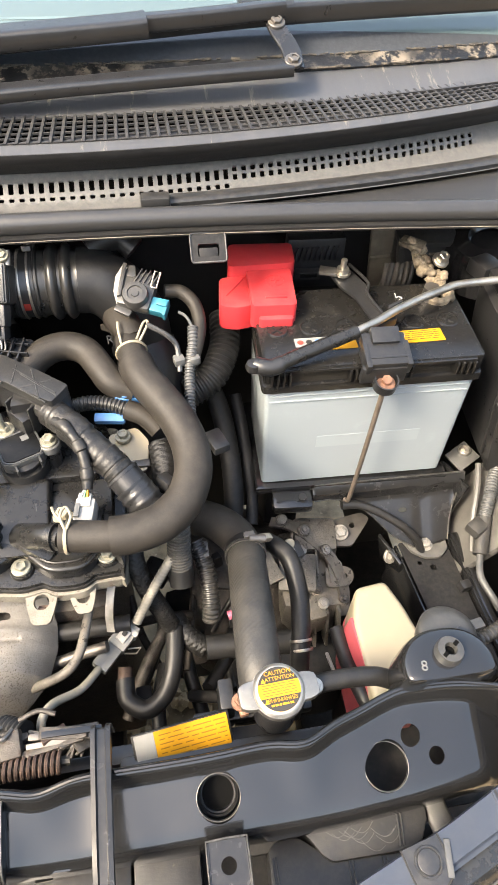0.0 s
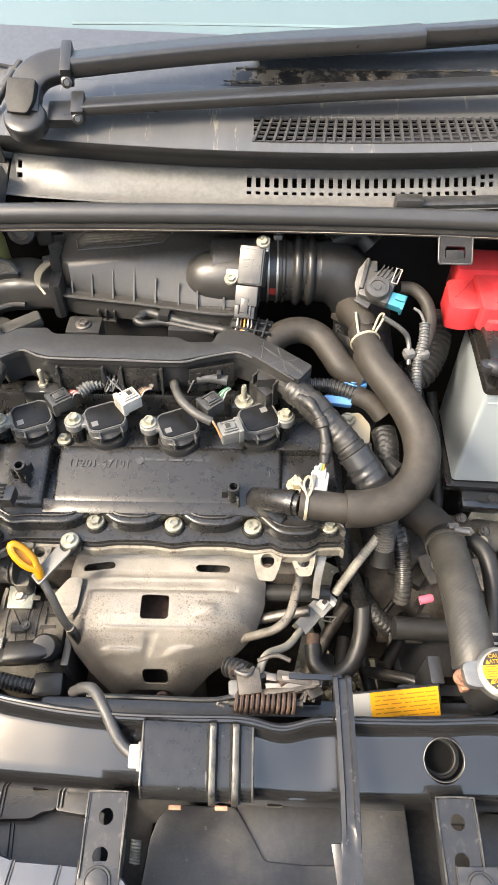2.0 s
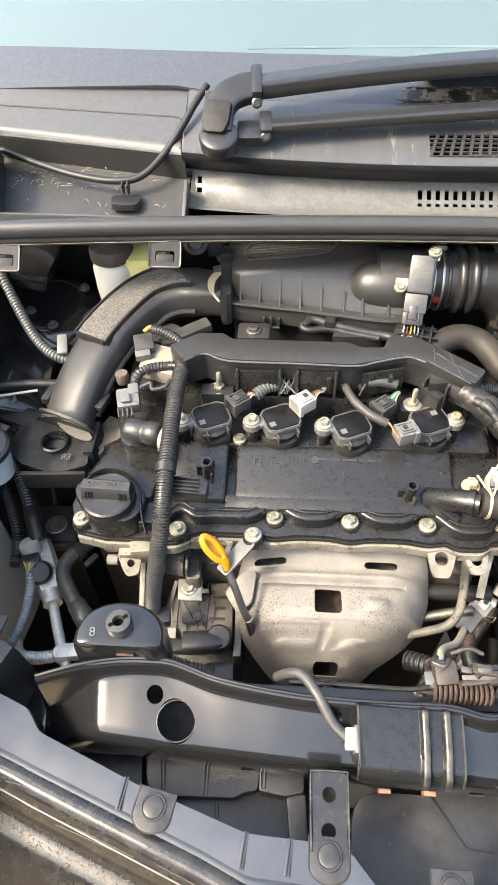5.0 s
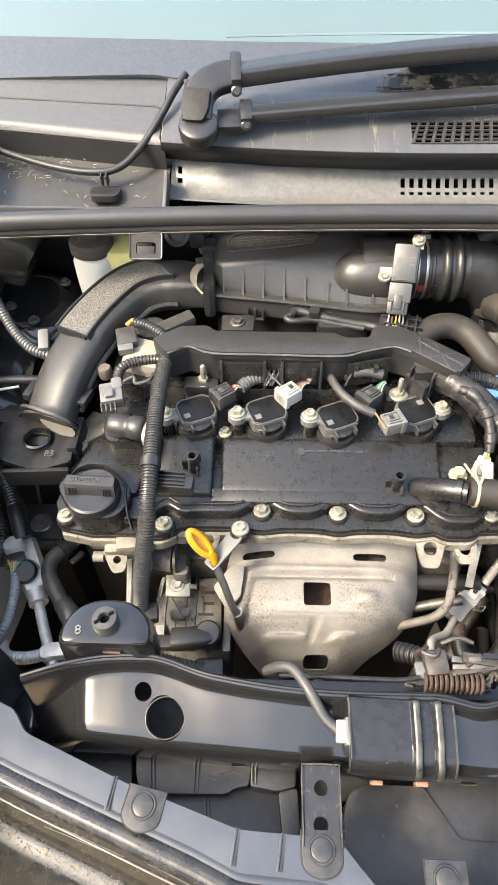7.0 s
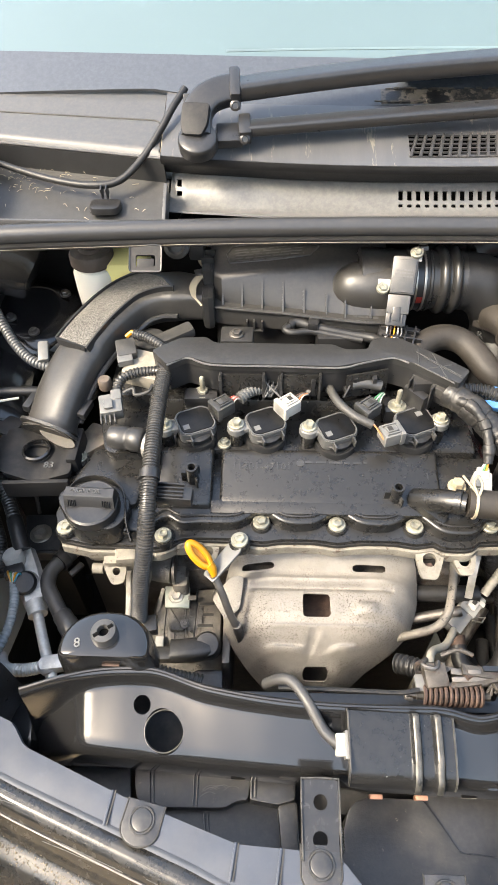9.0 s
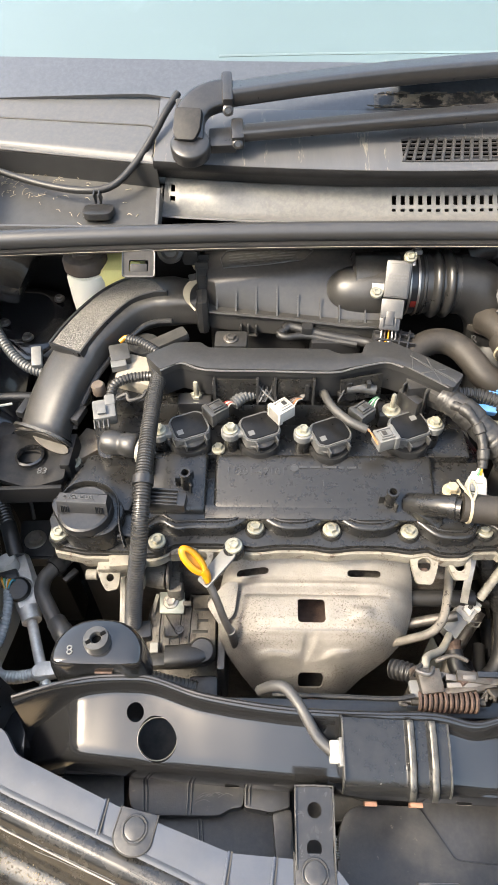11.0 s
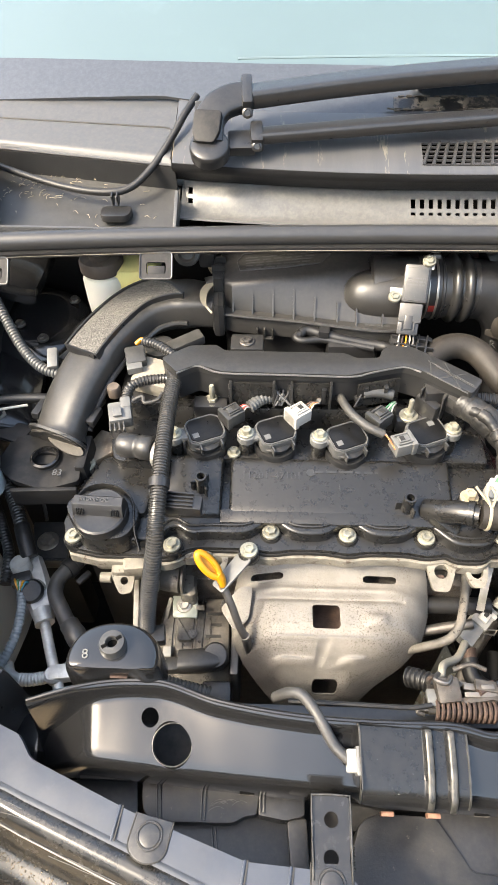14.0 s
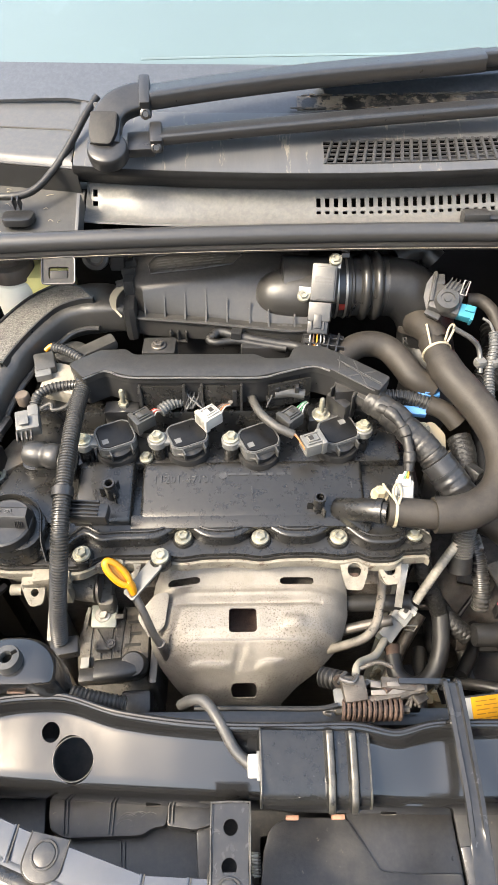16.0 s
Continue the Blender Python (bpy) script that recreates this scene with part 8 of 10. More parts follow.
# ---- looms beside the cover's end ----
el = thing("engine_wiring_loom", "thick black corrugated engine wiring loom with tape", "wiring loom", at=(-0.06, 0.4, 0.87))
def wrapped(pts, r, seed, k=16):
    """A loom bound in overlapping tape: uneven turns with creases."""
    rnd_ = random.Random(seed)
    line = resample(spline(pts, 10), 0.0013)
    steps, lev = [], 0.0
    for i in range(len(line)):
        if i % rnd_.choice((3, 4, 5)) == 0:
            lev = rnd_.uniform(-0.0013, 0.0008)
        steps.append(lev)
    return sweep(line, lambda i, n: [(u * (1 + 0.07 * noise.noise(Vector((u * 150, v * 150, i * 0.35 + seed)))), v * (1 + 0.07 * noise.noise(Vector((v * 150, u * 150, i * 0.35 + 9 + seed))))) for u, v in circle(r + steps[i], k)])


part("loom", wrapped([(-0.112, 0.444, 0.900), (-0.094, 0.424, 0.899), (-0.074, 0.404, 0.890), (-0.052, 0.382, 0.876), (-0.034, 0.362, 0.862)], 0.0152, 3, 20), TAPE_G, el)
part("loom_mouth", ribbed([(-0.040, 0.368, 0.866), (-0.026, 0.353, 0.853), (-0.018, 0.345, 0.84)], 0.0185, 0.009, 0.0012, 22), PLASTIC, el)
part("mouth_tab", box((-0.006, 0.372, 0.860), (0.014, 0.018, 0.012), (0, 20, 40), 0.003), PLASTIC, el)
part("tape", box((-0.116, 0.446, 0.899), (0.030, 0.017, 0.014), (0, 0, -42), 0.004), TAPE, el, "grey taped stub")
part("end_sleeve", tube([(-0.0470, 0.3768, 0.8725), (-0.0380, 0.3667, 0.8655), (-0.0290, 0.3565, 0.8580)], 0.0170, 20, 3), PLASTIC, el, "smooth black end sleeve")
part("sleeve_collar", tube([(-0.0480, 0.3779, 0.8733), (-0.0462, 0.3759, 0.8718)], 0.0182, 20, 2), PLASTIC, el)
part("small_loom", wrapped([(-0.106, 0.424, 0.907), (-0.094, 0.410, 0.910), (-0.083, 0.393, 0.900), (-0.079, 0.376, 0.886), (-0.080, 0.363, 0.874)], 0.0062, 5, 12), TAPE_G, el)
wc = thing("white_sensor_connector", "white connector on the valve cover's end", "connector", at=(-0.084, 0.352, 0.85))
part("shell", box((-0.0845, 0.3500, 0.853), (0.019, 0.024, 0.022), (10, 0, -10), 0.003), WHITE, wc)
part("shell_top", box((-0.084, 0.357, 0.864), (0.013, 0.014, 0.008), (10, 0, -10), 0.002), WHITE, wc)
part("latch", box((-0.091, 0.3465, 0.865), (0.005, 0.014, 0.004), (10, 0, -10), 0.001), GREY, wc)
for k, mt in enumerate((WHITE, GREEN, YELLOW)):
    part("wire", tube([(-0.087 + 0.003 * k, 0.358, 0.868), (-0.084 + 0.002 * k, 0.362, 0.872), (-0.081 + 0.001 * k, 0.366, 0.876)], 0.0013, 6, 4), mt, wc)
part("seat", box((-0.083, 0.349, 0.838), (0.024, 0.024, 0.012), (0, 0, -10), 0.003), COVER, wc)
bolt((-0.1075, 0.354, 0.846), 0.0066, 0.009, CREAM, engine)
part("bolt_boss", lathe([(0.011, -0.014), (0.011, 0.0), (0, 0)], pose(-0.1075, 0.354, 0.845), 18), COVER, engine)
bl = thing("blue_connectors", "blue connector pair on the wiring behind the cover", "connector", at=(-0.05, 0.46, 0.87))
part("blue_plug", box((-0.0385, 0.475, 0.878), (0.026, 0.013, 0.012), (10, 0, 0), 0.002), BLUE, bl)
part("blue_latch", box((-0.0385, 0.472, 0.885), (0.010, 0.006, 0.003), (10, 0, 0), 0.001), BLUE, bl)
part("blue_strip", box((-0.058, 0.4565, 0.868), (0.032, 0.010, 0.010), (20, 0, -8), 0.002), BLUE, bl)
part("loom", ribbed([(-0.104, 0.468, 0.874), (-0.085, 0.472, 0.878), (-0.060, 0.468, 0.879), (-0.036, 0.458, 0.876)], 0.0085, 0.0042, 0.0013), LOOM, bl)
part("loom_end", tube([(-0.040, 0.460, 0.876), (-0.022, 0.452, 0.872), (-0.008, 0.440, 0.862)], 0.011, 14, 4), RUBBER, bl)
br = thing("cream_bracket", "cream-coloured steel bracket with one bolt", "bracket", at=(-0.045, 0.43, 0.85))
part("plate", sheet(round_poly([(-0.062, 0.446), (-0.032, 0.452), (-0.020, 0.436), (-0.024, 0.404), (-0.036, 0.402), (-0.044, 0.424), (-0.060, 0.430)], 0.005), [], lambda u, v: Vector((u, v, 0.852 - 0.3 * (0.44 - v))), 0.008, 0.004), CREAM, br)
bolt((-0.0465, 0.4405, 0.856), 0.0058, 0.006, BOLT, br)
part("stay", box((-0.03, 0.412, 0.80), (0.02, 0.01, 0.09), (0, 0, 0), 0.002), STEEL_D, br)
def braid(pts, r, k=30):
    """A braided sleeve: strands crossing both ways stand proud."""
    line = resample(spline(pts, 10), 0.0011)

    def ring(i, n):
        out = []
        for q, (u, v) in enumerate(circle(r, k)):
            g = 1 + 0.055 * max(math.sin(1.25 * i + 2 * math.pi * 6 * q / k), math.sin(1.25 * i - 2 * math.pi * 6 * q / k))
            out.append((u * g, v * g))
        return out

    return sweep(line, ring)


sl = thing("braided_loom", "braided black cable sleeve running down the engine's end", "wiring loom", at=(-0.02, 0.4, 0.8))
part("sleeve", braid([(-0.008, 0.425, 0.855), (-0.006, 0.405, 0.85), (-0.008, 0.385, 0.835), (-0.02, 0.37, 0.80)], 0.0130), WEAVE, sl)
part("lower_sleeve", braid([(-0.0499, 0.3648, 0.7750), (-0.0477, 0.3454, 0.7500), (-0.0388, 0.3301, 0.7200), (-0.0266, 0.3170, 0.6930), (-0.0167, 0.3056, 0.6720)], 0.0105), WEAVE, sl)
part("frayed_sleeve", braid([(-0.0143, 0.3203, 0.6620), (0.0013, 0.2965, 0.6550), (0.0200, 0.2828, 0.6480)], 0.0120), WEAVE, sl)
part("cross_hose", tube([(0.020, 0.276, 0.668), (0.05, 0.275, 0.667), (0.085, 0.274, 0.665), (0.12, 0.272, 0.66)], 0.0135, 16), RUBBER_B, sl)
jh = thing("heater_hose", "black rubber hose bent in a J above the ground", "hose", at=(-0.03, 0.25, 0.66))
part("hose", tube([(-0.0137, 0.3072, 0.6680), (-0.0185, 0.2682, 0.6550), (-0.0309, 0.2409, 0.6420), (-0.0526, 0.2288, 0.6350), (-0.0722, 0.2415, 0.6360), (-0.0750, 0.2638, 0.6400)], 0.0105, 16), RUBBER_B, jh)
part("brass_end", tube([(-0.0750, 0.2629, 0.6400), (-0.0736, 0.2763, 0.6450)], 0.0085, 14, 3), RUST, jh)

# ---- oxygen sensor plug and its leads ----
PLUG_G = mat("pale_grey_plug", (0.19, 0.187, 0.175), 0.42, var=0.2, dust=0.3, bump=0.1, scale=60, dust_col=(0.2, 0.17, 0.13))
o2 = thing("oxygen_sensor_lead", "grey oxygen sensor plug with pale sleeve lead", "sensor lead", at=(-0.08, 0.26, 0.76))
part("upper_sleeve", ribbed([(0.0017, 0.3508, 0.7750), (-0.0259, 0.3262, 0.7450), (-0.0536, 0.2995, 0.7080)], 0.0056, 0.004, 0.0004, 12), mat("pale_sleeve", (0.185, 0.172, 0.145), 0.55, bump=0.1, scale=60, dust=0.2), o2)
PM = pose(-0.0740, 0.2841, 0.6970, 14, 0, 49.1)
for nm, c, s, mt in (("plug", (0.008, 0, 0), (0.030, 0.021, 0.017), PLUG_G), ("plug_latch", (0.006, 0, 0.0095), (0.014, 0.011, 0.004), WHITE), ("latch_hole", (0.008, 0, 0.0118), (0.006, 0.005, 0.001), INK_SHADE), ("plug_rim", (0.015, 0, 0), (0.006, 0.024, 0.019), WHITE), ("socket", (-0.020, 0, -0.001), (0.028, 0.018, 0.015), GREY)):
    b2 = box(c, s, (0, 0, 0), 0.0015)
    b2.transform(PM)
    part(nm, b2, mt, o2)
cl = [PM @ Vector(p) for p in ((0.0, -0.012, 0), (0.010, -0.022, -0.002), (0.002, -0.022, -0.002), (-0.006, -0.012, 0))]
part("wire_clip", sweep(cl, lambda i, n: circle(0.001, 6)), STEEL, o2)
LOW = [(-0.0953, 0.2567, 0.7000), (-0.1116, 0.2327, 0.7150), (-0.1334, 0.2159, 0.7350), (-0.1413, 0.1988, 0.7450)]
for k in range(3):
    part("wire", tube([PM @ Vector((-0.032, (k - 1) * 0.004, 0)), Vector(LOW[0]) + Vector((0.002, 0.003 + 0.001 * k, 0.001)), LOW[0]], 0.0012, 6, 4), WHITE if k else RUST, o2)
part("lower_sleeve", tube(LOW + [(LOW[-1][0] - 0.004, LOW[-1][1] - 0.016, LOW[-1][2] - 0.02)], 0.0043, 12), mat("cream_sleeve", (0.235, 0.215, 0.175), 0.6, bump=0.15, scale=60, dust=0.2), o2)
part("bracket", sweep(spline([(-0.070, 0.326, 0.772), (-0.074, 0.312, 0.762), (-0.078, 0.296, 0.745), (-0.079, 0.285, 0.725)], 4), lambda i, n: [(-0.0042, -0.001), (0.0042, -0.001), (0.0042, 0.001), (-0.0042, 0.001)]), ALLOY, o2, "pale zinc strap")
hs = thing("wiring_bundle", "taped wiring bundle on a black sensor body", "wiring", at=(0.0, 0.36, 0.75))
part("taped_sleeve", ribbed([(0.002, 0.365, 0.80), (0.001, 0.356, 0.785), (0.0, 0.345, 0.765), (0.0, 0.338, 0.75)], 0.0130, 0.0035, 0.0012, 18), TAPE, hs)
part("body", tube([(0.0, 0.342, 0.752), (0.0, 0.330, 0.735), (0.0, 0.326, 0.73)], 0.0135, 20, 3), RUBBER_B, hs)
part("loop", ribbed([(0.018, 0.372, 0.74), (0.026, 0.355, 0.73), (0.030, 0.335, 0.715), (0.030, 0.312, 0.70), (0.028, 0.30, 0.685)], 0.0105, 0.005, 0.0015, 14), LOOM, hs)
part("clip", box((0.030, 0.362, 0.735), (0.006, 0.02, 0.01), (0, 0, 0), 0.001), GREY, hs)
gp = thing("exhaust_gas_pipe", "bent bare steel pipe beside the heat shield", "pipe", at=(-0.13, 0.28, 0.74))
part("pipe", tube([(-0.094, 0.335, 0.775), (-0.0965, 0.312, 0.752), (-0.1025, 0.282, 0.744), (-0.110, 0.259, 0.738), (-0.122, 0.2465, 0.732), (-0.140, 0.243, 0.722), (-0.172, 0.248, 0.690)], 0.0050, 14), ALLOY_D, gp, "dull stainless pipe")
part("cross_pipe", tube([(-0.155, 0.300, 0.706), (-0.10, 0.300, 0.706), (-0.06, 0.300, 0.706)], 0.010, 14, 3), RUBBER_B, gp)
part("lower_pipe", tube([(-0.165, 0.270, 0.685), (-0.12, 0.274, 0.700), (-0.085, 0.276, 0.71)], 0.006, 12, 4), STEEL_D, gp)
pk = thing("pink_clip", "small pink plastic clip beside the radiator hose", "clip", at=(0.0455, 0.295, 0.70))
part("clip_body", lathe([(0.0052, 0), (0.0052, 0.014), (0.0038, 0.016), (0, 0.016)], pose(0.047, 0.296, 0.700, 0, 80, 10), 14), mat("pink_plastic", (0.42, 0.10, 0.15), 0.45, var=0.1, bump=0.04, scale=40), pk)
part("clip_stem", box((0.052, 0.300, 0.686), (0.006, 0.012, 0.03), (0, 0, 0), 0.001), PLASTIC, pk)
cs = thing("clutter_pipes", "dark pipes and brackets between engine and gearbox", "pipes", at=(0.04, 0.36, 0.6))
rnd = random.Random(21)
for i in range(12):
    x, y = rnd.uniform(-0.06, 0.07), rnd.uniform(0.23, 0.42)
    z = rnd.uniform(0.50, 0.61)
    a = rnd.uniform(0, 6.28)
    d = Vector((math.cos(a) * 0.05, math.sin(a) * 0.05, rnd.uniform(-0.03, 0.02)))
    part("pipe", tube([Vector((x, y, z)) - d, (x + rnd.uniform(-0.01, 0.01), y, z + rnd.uniform(-0.01, 0.012)), Vector((x, y, z)) + d], rnd.uniform(0.003, 0.009), 10, 5), rnd.choice((RUBBER_B, GRIME, PLASTIC, LOOM)), cs)
for i in range(9):
    x, y = rnd.uniform(-0.07, 0.08), rnd.uniform(0.24, 0.42)
    part("bracket", box((x, y, rnd.uniform(0.57, 0.66)), (rnd.uniform(0.015, 0.04), rnd.uniform(0.012, 0.035), rnd.uniform(0.006, 0.03)), (rnd.uniform(-20, 20), 0, rnd.uniform(-40, 40)), 0.003), rnd.choice((PAINT_IN, PLASTIC, GRIME)), cs)
part("base_block", box((0.03, 0.375, 0.48), (0.12, 0.09, 0.14), (0, 0, 0), 0.02), PAINT_IN, cs)

# ---- wires over the cover ----
wv = thing("coil_wiring", "thin taped coil wires along the harness rail", "wiring", at=(-0.27, 0.45, 0.88))
part("taped_lead", tube([(-0.243, 0.468, 0.886), (-0.240, 0.452, 0.889), (-0.232, 0.434, 0.889), (-0.218, 0.418, 0.888), (-0.206, 0.411, 0.886), (-0.198, 0.408, 0.884)], 0.0050, 10), TAPE, wv)
part("corrugated_lead", ribbed([(-0.346, 0.449, 0.882), (-0.334, 0.459, 0.884), (-0.318, 0.464, 0.884), (-0.306, 0.462, 0.884)], 0.0075, 0.0042, 0.0013), LOOM_G, wv)
part("taped_lead", tube([(-0.300, 0.470, 0.888), (-0.288, 0.468, 0.888), (-0.274, 0.466, 0.886), (-0.264, 0.457, 0.884)], 0.0040, 10), TAPE, wv)
part("grey_sleeve", tube([(-0.217, 0.464, 0.892), (-0.200, 0.466, 0.892), (-0.183, 0.464, 0.890)], 0.0062, 12, 4), GREY_D, wv)
rnd = random.Random(31)
for i in range(10):
    x = rnd.choice((-0.312, -0.305, -0.236, -0.228, -0.222))
    part("wire", tube([(x, 0.475, 0.892), (x + rnd.uniform(-0.006, 0.006), 0.462, 0.892 + rnd.uniform(0, 0.006)), (x + rnd.uniform(-0.01, 0.016), 0.452, 0.882)], 0.0012, 6, 4), rnd.choice((RUBBER_B, GREY, LOOM)), wv)
for x in (-0.303, -0.222, -0.243):
    part("clip", box((x, 0.461, 0.887), (0.009, 0.008, 0.007), (0, 0, 20), 0.002), PLASTIC, wv)
aw = thing("air_box_wiring", "black sleeved wire clipped along the air cleaner flange", "wiring", at=(-0.23, 0.52, 0.92))
part("sleeve", tube([(-0.288, 0.553, 0.906), (-0.280, 0.558, 0.908), (-0.262, 0.552, 0.907), (-0.240, 0.545, 0.906), (-0.210, 0.537, 0.905), (-0.188, 0.530, 0.906), (-0.178, 0.518, 0.910)], 0.0062, 12), RUBBER_B, aw)
part("sleeve_tail", tube([(-0.288, 0.553, 0.906), (-0.293, 0.548, 0.904), (-0.284, 0.543, 0.903), (-0.262, 0.545, 0.904), (-0.235, 0.539, 0.903), (-0.200, 0.530, 0.903)], 0.0048, 10), RUBBER_B, aw)
part("clip", box((-0.259, 0.551, 0.911), (0.013, 0.018, 0.012), (0, 0, -9), 0.002), PLASTIC, aw)
for k in range(3):
    part("clip_tooth", box((-0.2635 + 0.0045 * k, 0.559, 0.917), (0.0018, 0.006, 0.003), (0, 0, -9), 0.0004), PLASTIC, aw)
part("connector_block", box((-0.158, 0.532, 0.902), (0.050, 0.032, 0.020), (10, 0, -14), 0.004), PLASTIC, aw)
for i in range(4):
    part("block_fin", box((-0.172 + 0.010 * i, 0.528 - 0.002 * i, 0.914), (0.0020, 0.028, 0.010), (10, 0, -14), 0.0006), PLASTIC, aw)
for i in range(2):
    part("block_wall", box((-0.157, 0.520 + 0.014 * i, 0.9135), (0.046, 0.0018, 0.009), (10, 0, -14), 0.0005), PLASTIC, aw)

# ---- intake snorkel ----
duct2 = thing("intake_snorkel", "curved black plastic intake snorkel with grey foam pad", "intake duct", at=(-0.5, 0.52, 0.88))
DL = spline([(-0.385, 0.592, 0.915), (-0.420, 0.603, 0.912), (-0.454, 0.605, 0.909), (-0.488, 0.592, 0.904), (-0.518, 0.558, 0.896), (-0.542, 0.515, 0.886), (-0.557, 0.478, 0.872), (-0.566, 0.446, 0.856), (-0.570, 0.425, 0.846)], 8)


def duct_ring(i, n):
    t = i / (n - 1)
    w = 0.030 + 0.003 * math.sin(t * math.pi) - 0.008 * max(0.0, 1 - t / 0.16) + (0.006 * ((t - 0.93) / 0.07) ** 2 if t > 0.93 else 0)
    h = 0.024 - 0.003 * t - 0.004 * max(0.0, 1 - t / 0.16) + (0.005 * ((t - 0.93) / 0.07) ** 2 if t > 0.93 else 0)
    out = []
    for k in range(24):
        a = 2 * math.pi * k / 24
        c, s = math.cos(a), math.sin(a)
        p = 0.5 if t < 0.6 else 0.75
        out.append((math.copysign(abs(c) ** p, c) * w, math.copysign(abs(s) ** p, s) * h))
    return out


part("duct", sweep(DL, duct_ring), AIRBOX, duct2, smooth=50)
inner = lambda i, n: [(u * 0.92, v * 0.90) for u, v in duct_ring(len(DL) - 1, len(DL))]
# The duct end is closed; a black cap paints its dark inside.
part("mouth", sweep([DL[-1] + Vector((-0.0005, -0.0015, -0.0007)), DL[-1] + Vector((-0.001, -0.003, -0.0012))], inner), INK_SHADE, duct2, "black cap standing in for the shaded mouth")
rim_ring = [(u * 1.06, v * 1.08) for u, v in duct_ring(len(DL) - 1, len(DL))]
part("mouth_lip", sweep([DL[-1] + Vector((0.0012, 0.003, 0.0012)), DL[-1]], lambda i, n: rim_ring), AIRBOX, duct2)


lip_m = pose(-0.5580, 0.4130, 0.852, 12, 6, -29)
part("lower_lip", sheet([(0.026 * math.cos(math.pi * i / 12), 0.0080 * math.sin(math.pi * i / 12)) for i in range(24)], [], lambda u, v: lip_m @ Vector((u, v, -10 * v * v)), 0.005, 0.003), DUSTY, duct2, "dusty inner face of the mouth")


PAD_W = 0.0205


def pad_at(q, u):
    """A point over the duct, q from the sheared upper end (0) to the lower end (1), u across."""
    i0 = 10 + 8 * (u / PAD_W + 1) / 2
    f = i0 + (40.2 - i0) * q
    i = int(f)
    T = (DL[i + 2] - DL[i - 1]).normalized()
    side = T.cross(Vector((0, 0, 1))).normalized()
    return DL[i].lerp(DL[i + 1], f - i) + side * (u + 0.003), side.cross(T)


def pad_strip(w, lift, thick):
    b2 = bmesh.new()
    prev = None
    for k in range(31):
        ring = []
        for u, v in ((-w, lift - thick), (w, lift - thick), (w, lift), (w * 0.3, lift + 0.0012), (-w * 0.3, lift + 0.0012), (-w, lift)):
            p_, nr = pad_at(k / 30, u)
            ring.append(b2.verts.new(p_ + nr * v))
        if prev:
            for j in range(6):
                b2.faces.new((prev[j - 1], prev[j], ring[j], ring[j - 1]))
        else:
            b2.faces.new(ring)
        prev = ring
    b2.faces.new(prev[::-1])
    return fix(b2)


part("foam_pad", pad_strip(PAD_W, 0.0270, 0.006), FOAM, duct2, "coarse grey foam pad")
RAIL_SEC = [(-0.0018, -0.006), (0.0018, -0.006), (0.0015, 0.0026), (-0.0015, 0.0026)]
for sg in (-1, 1):
    rim = [pad_at(k / 30, sg * (PAD_W + 0.0018)) for k in range(31)]
    part("pad_rail", sweep([p_ + nr * 0.0262 for p_, nr in rim], lambda i, n: RAIL_SEC), PLASTIC, duct2)
for q in (0.0, 1.0):
    ends = [pad_at(q, u) for u in (-PAD_W, 0, PAD_W)]
    part("pad_end", sweep([p_ + nr * 0.0262 for p_, nr in ends], lambda i, n: RAIL_SEC), PLASTIC, duct2)
for i, sgn in ((53, 1), (40, -1), (54, -1), (33, -1)):
    T = (DL[i + 1] - DL[i - 1]).normalized()
    side = T.cross(Vector((0, 0, 1))).normalized()
    c = DL[i] + side * 0.035 * sgn * -1
    part("edge_clip", box(c, (0.010, 0.026, 0.010), (0, 0, math.degrees(math.atan2(T.y, T.x)) + 90), 0.002), PLASTIC, duct2)
seam = [p + (DL[min(i + 1, len(DL) - 1)] - DL[max(i - 1, 0)]).normalized().cross(Vector((0, 0, 1))) * 0.036 + Vector((0, 0, -0.004)) for i, p in enumerate(DL)]
seam2 = [p - (DL[min(i + 1, len(DL) - 1)] - DL[max(i - 1, 0)]).normalized().cross(Vector((0, 0, 1))) * 0.036 + Vector((0, 0, -0.004)) for i, p in enumerate(DL)]
part("seam_flange", sweep(seam[8:58], lambda i, n: circle(0.0035, 8)), PLASTIC, duct2)
part("seam_flange", sweep(seam2[8:58], lambda i, n: circle(0.0035, 8)), PLASTIC, duct2)
part("box_collar", box((-0.390, 0.594, 0.912), (0.016, 0.056, 0.050), (0, 0, 4), 0.008), PLASTIC_D, duct2)

# ---- brake fluid reservoir ----
res = thing("brake_fluid_reservoir", "yellowish translucent brake fluid reservoir with dark brown cap", "fluid reservoir", at=(-0.55, 0.65, 0.85))
part("tank", lathe([(0.022, -0.06), (0.027, -0.05), (0.029, -0.01), (0.029, 0.018), (0.026, 0.026), (0.02, 0.028), (0, 0.028)], pose(-0.543, 0.645, 0.906), 28), TANK_W, res, "milky white tank")
part("side_tank", box((-0.500, 0.652, 0.912), (0.058, 0.05, 0.062), (0, 0, 0), 0.012), TANKY, res, "yellow fluid-filled side chamber")
part("cap", lathe([(0.0265, 0), (0.0285, 0.002), (0.0285, 0.014), (0.0260, 0.018), (0.015, 0.019), (0.014, 0.024), (0, 0.025)], pose(-0.545, 0.648, 0.934), 36), BROWN, res)
part("foot", box((-0.54, 0.665, 0.83), (0.05, 0.05, 0.07), (0, 0, 0), 0.008), STEEL_D, res)
wire_k = thing("bulkhead_fittings", "black pipe fittings on the bulkhead", "fittings", at=(-0.43, 0.65, 0.95))
